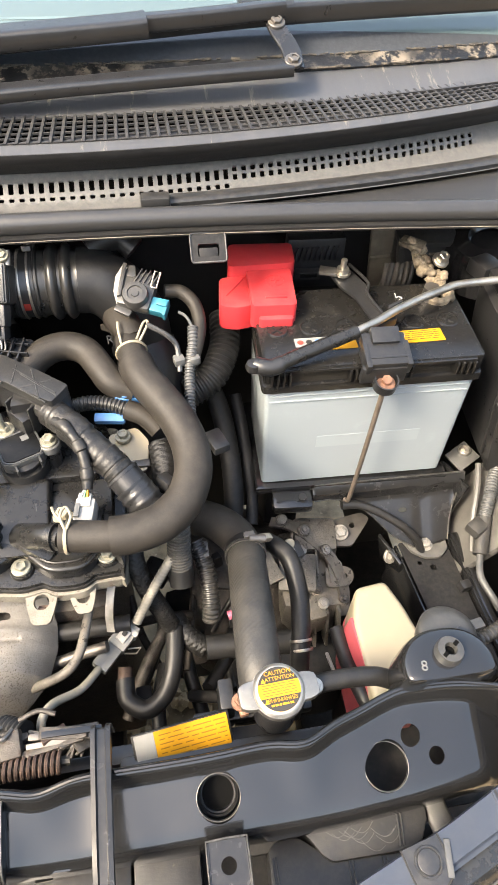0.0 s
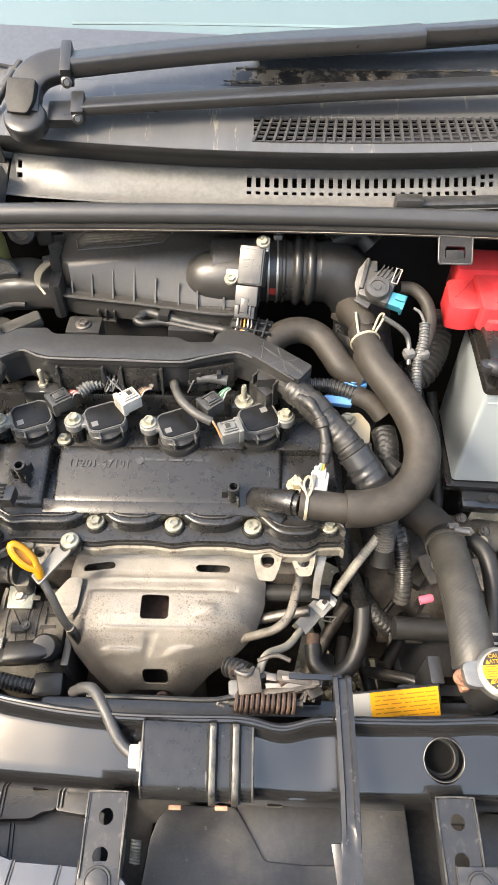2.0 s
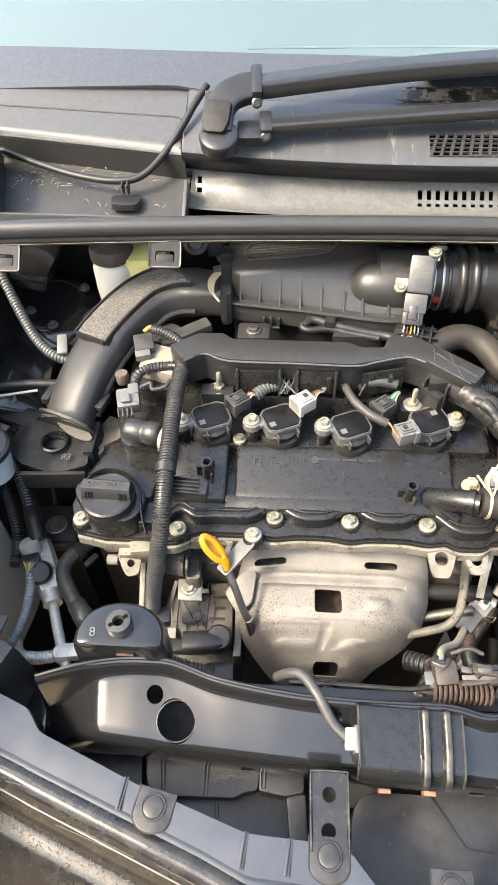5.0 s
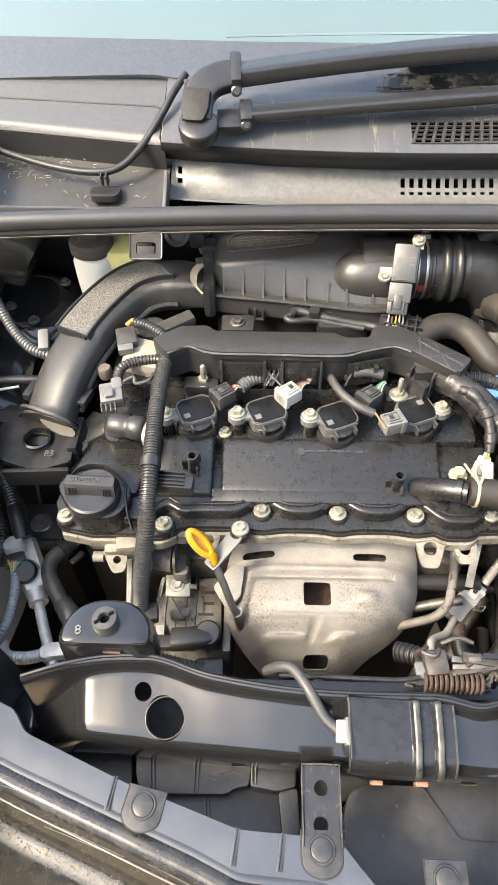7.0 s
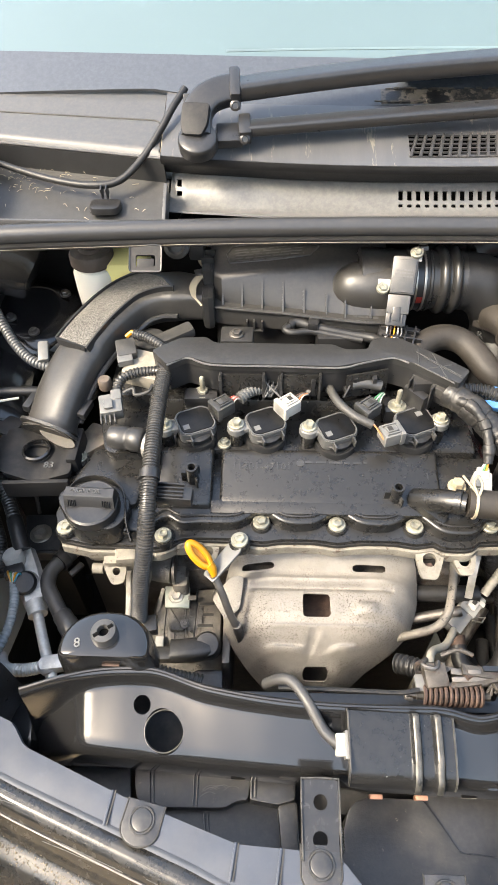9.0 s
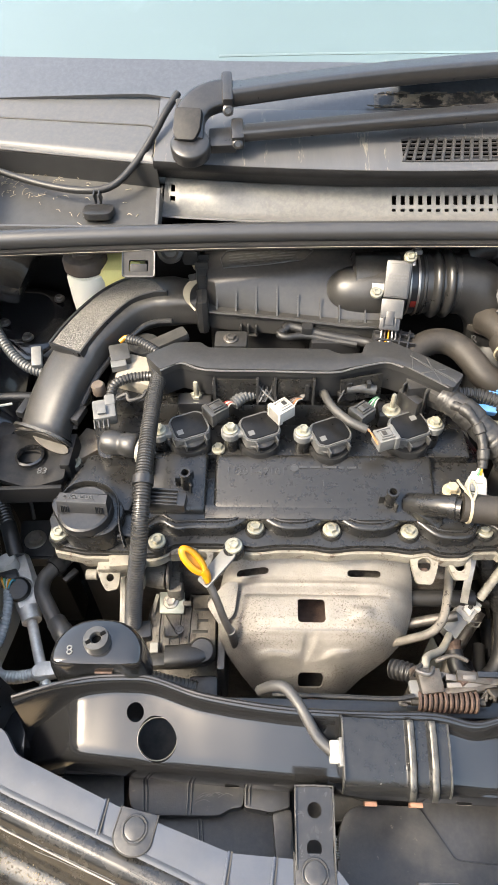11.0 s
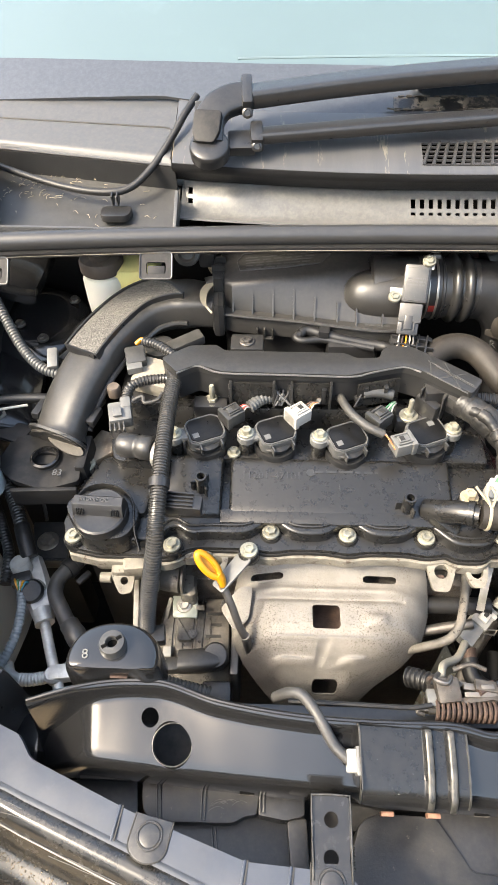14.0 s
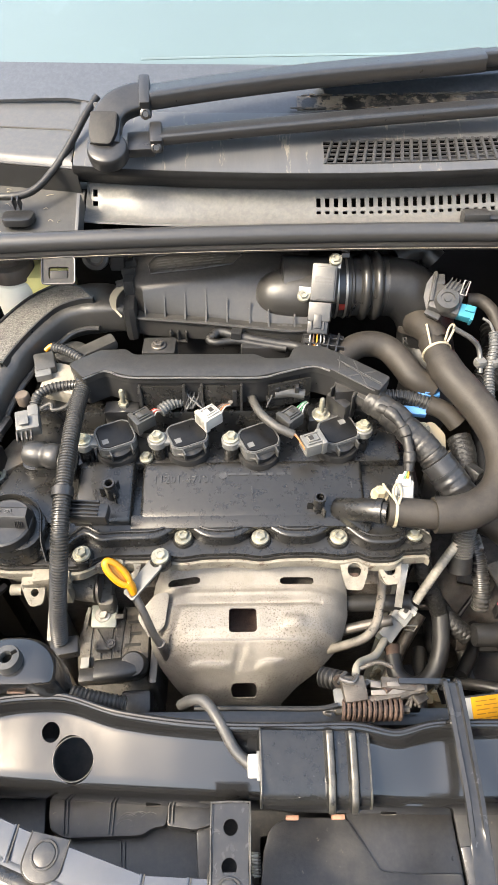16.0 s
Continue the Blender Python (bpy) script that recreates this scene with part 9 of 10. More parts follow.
part("round_fitting", lathe([(0.016, 0), (0.016, 0.008), (0.011, 0.010), (0.008, 0.006), (0, 0.006)], pose(-0.428, 0.625, 0.972, 60, 0, 0), 20), GREY_D, wire_k)
part("block", box((-0.405, 0.640, 0.960), (0.02, 0.03, 0.02), (0, 0, 0), 0.004), PLASTIC_D, wire_k)
part("stem", tube([(-0.428, 0.63, 0.968), (-0.428, 0.69, 0.96), (-0.428, 0.73, 0.95)], 0.010, 12, 3), PLASTIC, wire_k)

# ---- strut tower and inner wing ----
tow = thing("strut_tower", "black painted strut tower and inner wing pressings", "strut tower", at=(-0.64, 0.6, 0.7), kind="structure")
part("tower_cone", lathe([(0.095, -0.12), (0.085, -0.04), (0.072, -0.012), (0.062, 0.0), (0.040, 0.006), (0.030, 0.002), (0.0, 0.002)], pose(-0.640, 0.632, 0.865, 6, 6, 0), 36), PAINT, tow)
part("wing_step", box((-0.665, 0.52, 0.80), (0.07, 0.16, 0.10), (0, 20, 8), 0.02), PAINT, tow)
part("wing_ledge", box((-0.672, 0.66, 0.93), (0.10, 0.12, 0.03), (0, 14, 0), 0.012), PAINT, tow)
for x, y, z in ((-0.60, 0.665, 0.872), (-0.625, 0.585, 0.868), (-0.662, 0.61, 0.872)):
    bolt((x, y, z), 0.005, 0.005, STEEL_D, tow)
ml = thing("engine_mount_bracket", "black cast engine mount bracket stamped 83", "engine mount", at=(-0.58, 0.39, 0.82))
part("arm", sheet(round_poly([(-0.640, 0.395), (-0.628, 0.432), (-0.598, 0.436), (-0.560, 0.432), (-0.540, 0.405), (-0.535, 0.368), (-0.575, 0.362), (-0.612, 0.368)], 0.008), [disc(-0.582, 0.402, 0.0155, 22, 0.012)], lambda u, v: Vector((u, v, 0.838 + 0.0035 * math.sin(u * 90) + 0.05 * (v - 0.40))), 0.008, 0.006), PAINT_IN, ml)
part("front_face", box((-0.575, 0.361, 0.822), (0.075, 0.006, 0.026), (0, 0, 3), 0.002), PAINT_IN, ml)
part("base_block", box((-0.595, 0.425, 0.806), (0.085, 0.05, 0.05), (0, 0, 0), 0.012), PAINT_IN, ml)
part("mount_eye", lathe([(0.0165, 0), (0.0165, 0.004), (0.014, 0.005), (0.013, 0)], pose(-0.582, 0.402, 0.838, 0, 0, 0), 24, cap=False), PAINT, ml)
lettering("83", 0.012, pose(-0.561, 0.3775, 0.8435, 4, 0, 0), EMBOSS, ml, "stamping", 0.0005)
bolt((-0.652, 0.462, 0.842), 0.009, 0.008, STEEL_D, ml)
part("top_strap", box((-0.636, 0.445, 0.838), (0.05, 0.03, 0.006), (0, 0, -20), 0.003), PAINT_IN, ml)
part("side_post", box((-0.537, 0.408, 0.822), (0.012, 0.05, 0.05), (0, 0, 0), 0.003), PAINT_IN, ml)
part("pillar", box((-0.62, 0.474, 0.64), (0.10, 0.05, 0.36), (0, 0, 0), 0.01), PAINT_IN, ml)

# ---- looms at the wing ----
wl = thing("wing_wiring", "corrugated looms and a white tag on the inner wing", "wiring loom", at=(-0.6, 0.5, 0.9))
part("loom", ribbed([(-0.680, 0.600, 0.94), (-0.655, 0.565, 0.915), (-0.628, 0.530, 0.895), (-0.602, 0.508, 0.885), (-0.575, 0.500, 0.88)], 0.0068, 0.0042), LOOM_G, wl)
part("tag", box((-0.587, 0.513, 0.895), (0.013, 0.027, 0.009), (20, 0, 10), 0.003), GREY, wl)
part("lower_lead", tube([(-0.680, 0.470, 0.86), (-0.645, 0.475, 0.862), (-0.610, 0.478, 0.862), (-0.580, 0.48, 0.86)], 0.0058, 10), RUBBER_B, wl)
part("white_lead", tube([(-0.660, 0.452, 0.864), (-0.635, 0.456, 0.866), (-0.612, 0.462, 0.866)], 0.0016, 8), WHITE, wl)

# ---- washer bottle ----
wb = thing("washer_bottle", "milky grey washer bottle with round vented cap", "washer bottle", at=(-0.625, 0.32, 0.6))
b2 = prism(round_poly([(-0.76, 0.205), (-0.712, 0.222), (-0.698, 0.30), (-0.690, 0.36), (-0.690, 0.395), (-0.74, 0.40)], 0.015, 5), 0.48, 0.835, 0.012)
part("bottle", b2, MILKY, wb)
part("neck", lathe([(0.026, -0.02), (0.026, 0.012), (0.027, 0.014), (0, 0.014)], pose(-0.652, 0.372, 0.84, 0, 0, 0), 28), MILKY, wb)
part("cap", lathe([(0.028, 0), (0.030, 0.002), (0.030, 0.009), (0.027, 0.012), (0, 0.012)], pose(-0.6515, 0.374, 0.8535, 4, 0, 0), 36), PLASTIC, wb)
bm = None
for r in range(5):
    for c in range(7):
        bm = box((-0.668 + 0.0055 * c, 0.358 + 0.005 * r, 0.866), (0.0038, 0.0022, 0.0012), (0, 0, 0), 0, 1, bm)
part("cap_ribs", bm, GREY_D, wb)
part("cap_symbol", box((-0.650, 0.388, 0.8675), (0.012, 0.008, 0.0012), (4, 0, 0), 0.0005), GREY_D, wb)
part("cap_tab", box((-0.640, 0.405, 0.860), (0.018, 0.010, 0.004), (0, 0, -20), 0.0015), PLASTIC, wb)

# ---- refrigerant pipes and pressure switch ----
ac = thing("refrigerant_pipes", "bare alloy refrigerant pipe with pressure switch block", "pipes", at=(-0.58, 0.28, 0.68))
BARE = mat("bare_alloy_pipe", (0.52, 0.505, 0.47), 0.42, metal=0.55, dust=0.25, bump=0.2, scale=70, var=0.25, dust_col=(0.30, 0.27, 0.22))
part("block", sweep(spline([(-0.6185, 0.346, 0.706), (-0.606, 0.318, 0.706), (-0.594, 0.291, 0.705), (-0.584, 0.269, 0.703)], 5), lambda i, n: [(u * 1.0, v) for u, v in ((-0.010 - 0.004 * math.sin(math.pi * i / (n - 1)), -0.008), (0.010 + 0.004 * math.sin(math.pi * i / (n - 1)), -0.008), (0.012 + 0.004 * math.sin(math.pi * i / (n - 1)), 0.0), (0.008 + 0.003 * math.sin(math.pi * i / (n - 1)), 0.008), (-0.008 - 0.003 * math.sin(math.pi * i / (n - 1)), 0.008), (-0.012 - 0.004 * math.sin(math.pi * i / (n - 1)), 0.0))]), BARE, ac)
part("block_collar", tube([(-0.5885, 0.278, 0.706), (-0.581, 0.262, 0.705)], 0.0115, 18, 2), BARE, ac)
part("plug_cap", lathe([(0.0125, -0.010), (0.0125, 0.004), (0.0110, 0.007), (0, 0.0075)], pose(-0.624, 0.329, 0.722, -8, -6, 0), 22), mat("pale_valve_cap", (0.30, 0.29, 0.265), 0.5, dust=0.3, bump=0.1, scale=60), ac)
part("switch_plug", box((-0.617, 0.309, 0.722), (0.024, 0.016, 0.012), (0, 0, 20), 0.003), PLASTIC, ac)
part("switch_body", lathe([(0.0135, -0.018), (0.0145, 0.004), (0.012, 0.008), (0.007, 0.009), (0, 0.009)], pose(-0.6025, 0.296, 0.718, 20, 10, 0), 20), RUBBER_B, ac)
part("switch_ring", lathe([(0.0155, -0.012), (0.0165, -0.010), (0.0165, -0.005), (0.0150, -0.003)], pose(-0.6025, 0.296, 0.718, 20, 10, 0), 24, cap=False), BARE, ac)
for k, mt in enumerate((YELLOW, GREEN, WHITE, YELLOW, CYAN)):
    part("wire", tube([(-0.623 + 0.0045 * k, 0.306 - 0.001 * k, 0.728), (-0.619 + 0.003 * k, 0.300, 0.733 + 0.001 * (k % 2)), (-0.615 + 0.0008 * k, 0.293, 0.727)], 0.0014, 6, 4), mt, ac)
part("sleeve", ribbed([(-0.615, 0.298, 0.722), (-0.611, 0.285, 0.721), (-0.608, 0.273, 0.720), (-0.606, 0.245, 0.718), (-0.610, 0.222, 0.715), (-0.620, 0.200, 0.710)], 0.0058, 0.0042, 0.0008), mat("pale_blue_loom", (0.15, 0.165, 0.17), 0.4, dust=0.2, bump=0.05, scale=60), ac)
part("pipe", tube([(-0.584, 0.268, 0.704), (-0.567, 0.231, 0.707), (-0.553, 0.202, 0.708), (-0.546, 0.186, 0.704)], 0.0062, 14), BARE, ac)
part("cross_pipe", tube([(-0.530, 0.204, 0.711), (-0.538, 0.203, 0.711), (-0.553, 0.200, 0.710), (-0.571, 0.196, 0.709), (-0.590, 0.195, 0.709), (-0.604, 0.201, 0.706), (-0.612, 0.214, 0.70)], 0.0064, 14), BARE, ac)
part("cross_sleeve", ribbed([(-0.564, 0.1975, 0.7095), (-0.578, 0.195, 0.709), (-0.590, 0.195, 0.709)], 0.0074, 0.0036, 0.0009), BARE, ac)
part("nut", box((-0.545, 0.202, 0.712), (0.026, 0.017, 0.015), (0, 0, 8), 0.003), BARE, ac)
part("joint", lathe([(0.010, -0.006), (0.0105, 0.004), (0.008, 0.007), (0, 0.007)], pose(-0.553, 0.200, 0.711, 0, 0, 0), 18), BARE, ac)
wh = thing("wing_hoses", "black corrugated hoses down the inner wing", "hoses", at=(-0.65, 0.39, 0.70))
part("hose", ribbed([(-0.690, 0.480, 0.745), (-0.677, 0.452, 0.742), (-0.651, 0.411, 0.738), (-0.628, 0.368, 0.735), (-0.616, 0.342, 0.722)], 0.0088, 0.0048, 0.0011, 16), LOOM, wh)
part("smooth_end", tube([(-0.632, 0.376, 0.7355), (-0.626, 0.363, 0.733), (-0.616, 0.340, 0.722)], 0.0102, 16), RUBBER_B, wh)
part("second_hose", ribbed([(-0.700, 0.440, 0.700), (-0.676, 0.400, 0.700), (-0.656, 0.360, 0.696), (-0.650, 0.320, 0.69)], 0.0075, 0.0046, 0.0010, 14), LOOM, wh)
ah = thing("refrigerant_hose", "black rubber refrigerant hose beside the mount", "hose", at=(-0.55, 0.28, 0.7))
part("hose", tube([(-0.556, 0.340, 0.715), (-0.561, 0.332, 0.718), (-0.5675, 0.323, 0.720), (-0.574, 0.309, 0.720), (-0.572, 0.291, 0.720), (-0.559, 0.271, 0.719), (-0.546, 0.252, 0.717)], 0.0092, 16), RUBBER_L, ah)
part("crimp", lathe([(0.0098, 0.0), (0.0112, 0.002), (0.0112, 0.012), (0.0120, 0.014), (0.0120, 0.026), (0.0105, 0.029), (0, 0.029)], Matrix.Translation((-0.550, 0.259, 0.717)) @ Vector((0.026, -0.032, -0.004)).to_track_quat('Z', 'Y').to_matrix().to_4x4(), 20), GREY_D, ah)
part("elbow_clip", tube([(-0.5665, 0.324, 0.7195), (-0.5610, 0.3325, 0.7180)], 0.0125, 18, 2), RUBBER_B, ah)
part("fitting", tube([(-0.5590, 0.335, 0.717), (-0.549, 0.350, 0.712), (-0.540, 0.364, 0.700)], 0.0085, 14, 3), ALLOY, ah)
part("clip_tail", box((-0.545, 0.318, 0.715), (0.020, 0.008, 0.006), (0, 0, 52), 0.002), RUBBER_B, ah)
lb = thing("lower_wing_bracket", "dull black bracket with a large bolt", "bracket", at=(-0.615, 0.40, 0.66))
part("plate", prism(round_poly([(-0.650, 0.428), (-0.603, 0.430), (-0.588, 0.372), (-0.634, 0.370)], 0.005), 0.663, 0.670, 0.002), GREY_D, lb)
part("lip", box((-0.611, 0.3675, 0.662), (0.046, 0.004, 0.018), (0, 0, 2), 0.001), GREY_D, lb)
bolt((-0.621, 0.397, 0.670), 0.010, 0.009, STEEL, lb)
part("leg", box((-0.615, 0.40, 0.56), (0.04, 0.04, 0.206), (0, 0, 0), 0.006), PAINT_IN, lb)
for x in (-0.640, -0.585):
    part("hook", tube([(x + 0.006, 0.435, 0.664), (x + 0.004, 0.450, 0.70), (x - 0.004, 0.455, 0.735), (x + 0.006, 0.460, 0.748), (x + 0.014, 0.452, 0.738)], 0.0028, 8), STEEL_D, lb)

# ---- sensors at the cover's left end ----
vv = thing("valve_timing_solenoid", "dusty valve timing solenoid with pale connector", "solenoid", at=(-0.48, 0.42, 0.86))
part("sleeve", lathe([(0.0, -0.004), (0.0125, -0.004), (0.0140, 0.0), (0.0140, 0.014), (0.0128, 0.016), (0.0128, 0.020), (0.0140, 0.022), (0.0140, 0.034), (0.0115, 0.037), (0, 0.037)], pose(-0.486, 0.402, 0.866, 0, 84, -14), 26), PLASTIC_D, vv)
part("collar", lathe([(0.0150, 0), (0.0162, 0.002), (0.0162, 0.006), (0.0150, 0.008)], pose(-0.449, 0.393, 0.862, 0, 84, -14), 26, cap=False), ALLOY, vv)
part("flange", box((-0.450, 0.392, 0.856), (0.008, 0.05, 0.022), (0, 0, 20), 0.004), ALLOY_D, vv)
part("connector", box((-0.4935, 0.437, 0.878), (0.026, 0.026, 0.018), (12, 0, 14), 0.003), GREY, vv, "pale grey connector")
part("connector_step", box((-0.4885, 0.448, 0.884), (0.012, 0.014, 0.012), (12, 0, 14), 0.002), GREY, vv)
part("latch", box((-0.4945, 0.431, 0.889), (0.010, 0.012, 0.003), (12, 0, 14), 0.001), GREY, vv)
for k in range(4):
    part("prong", box((-0.502 + 0.005 * k, 0.418 + 0.001 * k, 0.876), (0.0018, 0.012, 0.006), (16, 0, 14), 0.0005), GREY_D, vv)
part("loom", ribbed([(-0.490, 0.456, 0.884), (-0.486, 0.470, 0.890), (-0.472, 0.479, 0.892), (-0.452, 0.482, 0.893), (-0.438, 0.480, 0.895)], 0.0062, 0.0042, 0.001), LOOM, vv)
part("bracket_wire", tube([(-0.481, 0.452, 0.886), (-0.470, 0.456, 0.889), (-0.466, 0.448, 0.887), (-0.452, 0.452, 0.888), (-0.447, 0.462, 0.890)], 0.0022, 8), TAPE, vv)
hb = thing("sensor_housing", "dusty beige sensor housing at the cover's corner", "sensor", at=(-0.46, 0.49, 0.86))
part("housing", box((-0.461, 0.498, 0.880), (0.048, 0.042, 0.026), (8, 0, -18), 0.006), mat("beige_dusty_plastic", (0.20, 0.18, 0.145), 0.6, dust=0.4, bump=0.2, scale=40), hb)
part("plug", box((-0.485, 0.513, 0.898), (0.024, 0.026, 0.016), (10, 0, 16), 0.003), GREY_D, hb)
part("plug_prong", box((-0.484, 0.497, 0.897), (0.018, 0.012, 0.010), (10, 0, 16), 0.001), GREY, hb)
part("orange_clip", tube([(-0.487, 0.530, 0.905), (-0.480, 0.534, 0.909), (-0.474, 0.531, 0.909)], 0.0028, 8), YELLOW, hb)
part("loom", ribbed([(-0.476, 0.531, 0.909), (-0.462, 0.524, 0.911), (-0.446, 0.512, 0.911), (-0.432, 0.500, 0.910)], 0.0062, 0.0042, 0.001), LOOM, hb)
part("cap", lathe([(0.008, 0), (0.008, 0.012), (0.0065, 0.014), (0, 0.014)], pose(-0.508, 0.476, 0.872, 0, 0, 0), 16), BROWN, hb)
part("base", box((-0.475, 0.495, 0.855), (0.06, 0.06, 0.03), (0, 0, 0), 0.008), COVER, hb)
part("far_disc", lathe([(0.02, 0), (0.02, 0.006), (0.014, 0.008), (0, 0.008)], pose(-0.462, 0.545, 0.885, 0, 0, 0), 22), GREY_D, hb)
part("far_lever", box((-0.43, 0.545, 0.895), (0.05, 0.02, 0.014), (0, -8, 28), 0.005), GREY_D, hb)
cp = thing("timing_cover_plate", "tan stained alloy plate beside the valve cover", "plate", at=(-0.53, 0.437, 0.82))
part("plate", prism(round_poly([(-0.548, 0.424), (-0.531, 0.463), (-0.511, 0.455), (-0.506, 0.430), (-0.532, 0.408)], 0.003), 0.790, 0.825, 0.002), mat("stained_alloy", (0.17, 0.135, 0.10), 0.6, metal=0.2, dust=0.4, bump=0.4, scale=60, var=0.5, spots=((0.30, 0.27, 0.22), 110, 0.66)), cp)
bolt((-0.536, 0.405, 0.826), 0.0062, 0.006, BOLT, cp, flange=1.6)
part("boss", lathe([(0.011, -0.04), (0.011, -0.002), (0.010, 0.0), (0, 0.0)], pose(-0.536, 0.405, 0.826), 18), ALLOY_D, cp)
tb = thing("front_wiring_loom", "long black corrugated wiring tube down the engine front", "wiring loom", at=(-0.43, 0.35, 0.87))
part("tube", ribbed([(-0.432, 0.478, 0.902), (-0.434, 0.445, 0.902), (-0.434, 0.400, 0.900), (-0.434, 0.350, 0.890), (-0.434, 0.305, 0.874), (-0.437, 0.280, 0.845), (-0.444, 0.262, 0.805), (-0.450, 0.248, 0.765), (-0.453, 0.240, 0.735)], 0.0092, 0.0032, 0.0013, 16), LOOM, tb)
part("band", tube([(-0.434, 0.337, 0.887), (-0.434, 0.328, 0.884)], 0.0112, 16, 2), PLASTIC, tb)
part("band_clip", box((-0.410, 0.322, 0.864), (0.040, 0.018, 0.014), (0, 0, -4), 0.003), PLASTIC, tb)
for k in range(4):
    part("clip_fin", box((-0.414, 0.316 + 0.005 * k, 0.872), (0.030, 0.0018, 0.004), (0, 0, -4), 0.0005), PLASTIC, tb)
part("top_tie", box((-0.432, 0.482, 0.902), (0.022, 0.018, 0.018), (0, 0, 25), 0.004), PLASTIC, tb)
for a, b in (((-0.432, 0.48, 0.91), (-0.415, 0.492, 0.915)), ((-0.432, 0.48, 0.905), (-0.445, 0.495, 0.905)), ((-0.428, 0.476, 0.908), (-0.410, 0.478, 0.905))):
    part("tie_tail", box((Vector(a) + Vector(b)) / 2, (0.02, 0.004, 0.003), (0, 0, math.degrees(math.atan2(b[1] - a[1], b[0] - a[0]))), 0.0008), PLASTIC, tb)
part("foot_clip", box((-0.447, 0.236, 0.738), (0.03, 0.02, 0.014), (0, 0, 10), 0.003), PLASTIC, tb)
part("lower_loom", ribbed([(-0.44, 0.196, 0.72), (-0.41, 0.190, 0.715), (-0.38, 0.186, 0.71)], 0.0085, 0.0045), LOOM, tb)

# ---- bonnet latch behind the beam ----
la = thing("bonnet_latch", "rusty bonnet latch mechanism with coil spring", "latch", at=(-0.13, 0.16, 0.78))
part("back_plate", box((-0.125, 0.168, 0.770), (0.085, 0.004, 0.05), (-12, 0, 0), 0.001), GRIME, la)
part("spring", spring([(-0.166, 0.1475, 0.796), (-0.112, 0.1475, 0.796)], 0.0085, 0.0018, 0.0047), RUST, la, "rusty coil spring")
part("spring_core", tube([(-0.172, 0.1475, 0.796), (-0.105, 0.1475, 0.796)], 0.004, 8, 2), INK_SHADE, la)
part("upper_lever", box((-0.108, 0.166, 0.806), (0.042, 0.010, 0.004), (0, 4, -6), 0.001), GRIME, la)
part("lower_lever", box((-0.118, 0.158, 0.802), (0.050, 0.006, 0.006), (0, -5, 8), 0.001), GRIME, la)
part("catch", box((-0.096, 0.160, 0.800), (0.014, 0.018, 0.004), (0, 20, 30), 0.001), GRIME, la)
part("grey_cover", box((-0.154, 0.1635, 0.803), (0.022, 0.022, 0.014), (14, 0, 8), 0.003), GRIME, la)
part("cable_end", tube([(-0.160, 0.178, 0.806), (-0.166, 0.170, 0.812), (-0.156, 0.166, 0.814), (-0.150, 0.174, 0.810)], 0.0022, 8), STEEL_D, la)
part("hook", tube([(-0.146, 0.182, 0.806), (-0.130, 0.186, 0.810), (-0.116, 0.182, 0.808)], 0.0022, 8), GRIME, la)
rnd = random.Random(3)
for i in range(9):
    part("link", box((-0.15 + 0.006 * i + rnd.uniform(-0.003, 0.003), 0.160 + rnd.uniform(-0.004, 0.012), 0.795 + rnd.uniform(-0.006, 0.010)), (rnd.uniform(0.008, 0.024), rnd.uniform(0.003, 0.008), rnd.uniform(0.002, 0.006)), (rnd.uniform(-20, 20), rnd.uniform(-20, 20), rnd.uniform(-30, 30)), 0.0008), rnd.choice((GRIME, STEEL_D, RUST, GRIME, RUST)), la)
part("catch_plate", prism(round_poly([(-0.173, 0.1655), (-0.160, 0.1655), (-0.158, 0.150), (-0.172, 0.149)], 0.003), 0.798, 0.802, 0.001), GREY, la, "grey painted catch plate")
for x0, x1, y, z, h in ((-0.139, -0.096, 0.1605, 0.805, 0.0045), (-0.130, -0.097, 0.1570, 0.8005, 0.004), (-0.124, -0.112, 0.1660, 0.8085, 0.004)):
    part("latch_leaf", box(((x0 + x1) / 2, y, z), (x1 - x0, h, 0.0022), (18, 0, 2), 0.0006), STEEL_D, la)
part("eyelet", lathe([(0.0062, -0.002), (0.0062, 0.002), (0.0034, 0.002), (0.0034, -0.002), (0.0062, -0.002)], pose(-0.167, 0.170, 0.807, 60, 0, 20), 18, cap=False), GRIME, la)
part("pivot_pin", tube([(-0.163, 0.1705, 0.807), (-0.150, 0.1705, 0.807)], 0.0042, 12, 2), GRIME, la)
part("rim_hook", tube([(-0.172, 0.1475, 0.796), (-0.180, 0.1480, 0.797), (-0.182, 0.1455, 0.7955), (-0.176, 0.1440, 0.795)], 0.0018, 8), STEEL_D, la)
for x in (-0.108, -0.100):
    part("spring_leg", tube([(x, 0.1500, 0.798), (x + 0.006, 0.1555, 0.800), (x + 0.004, 0.1480, 0.7985)], 0.0014, 8), GRIME, la)
part("release_cable", tube([(-0.30, 0.150, 0.800), (-0.24, 0.148, 0.803), (-0.19, 0.147, 0.803), (-0.17, 0.150, 0.803)], 0.0024, 8), RUBBER_B, la)
part("boot", ribbed([(-0.175, 0.198, 0.745), (-0.165, 0.193, 0.752), (-0.152, 0.186, 0.758)], 0.0105, 0.005, 0.002, 14), RUBBER_B, la)

# ---- cowl panel, weatherstrip, windscreen, wiper ----
def bow(x):
    """How far the cowl runs back towards the sides."""
    d = x - MID
    return 0.27 * d * d


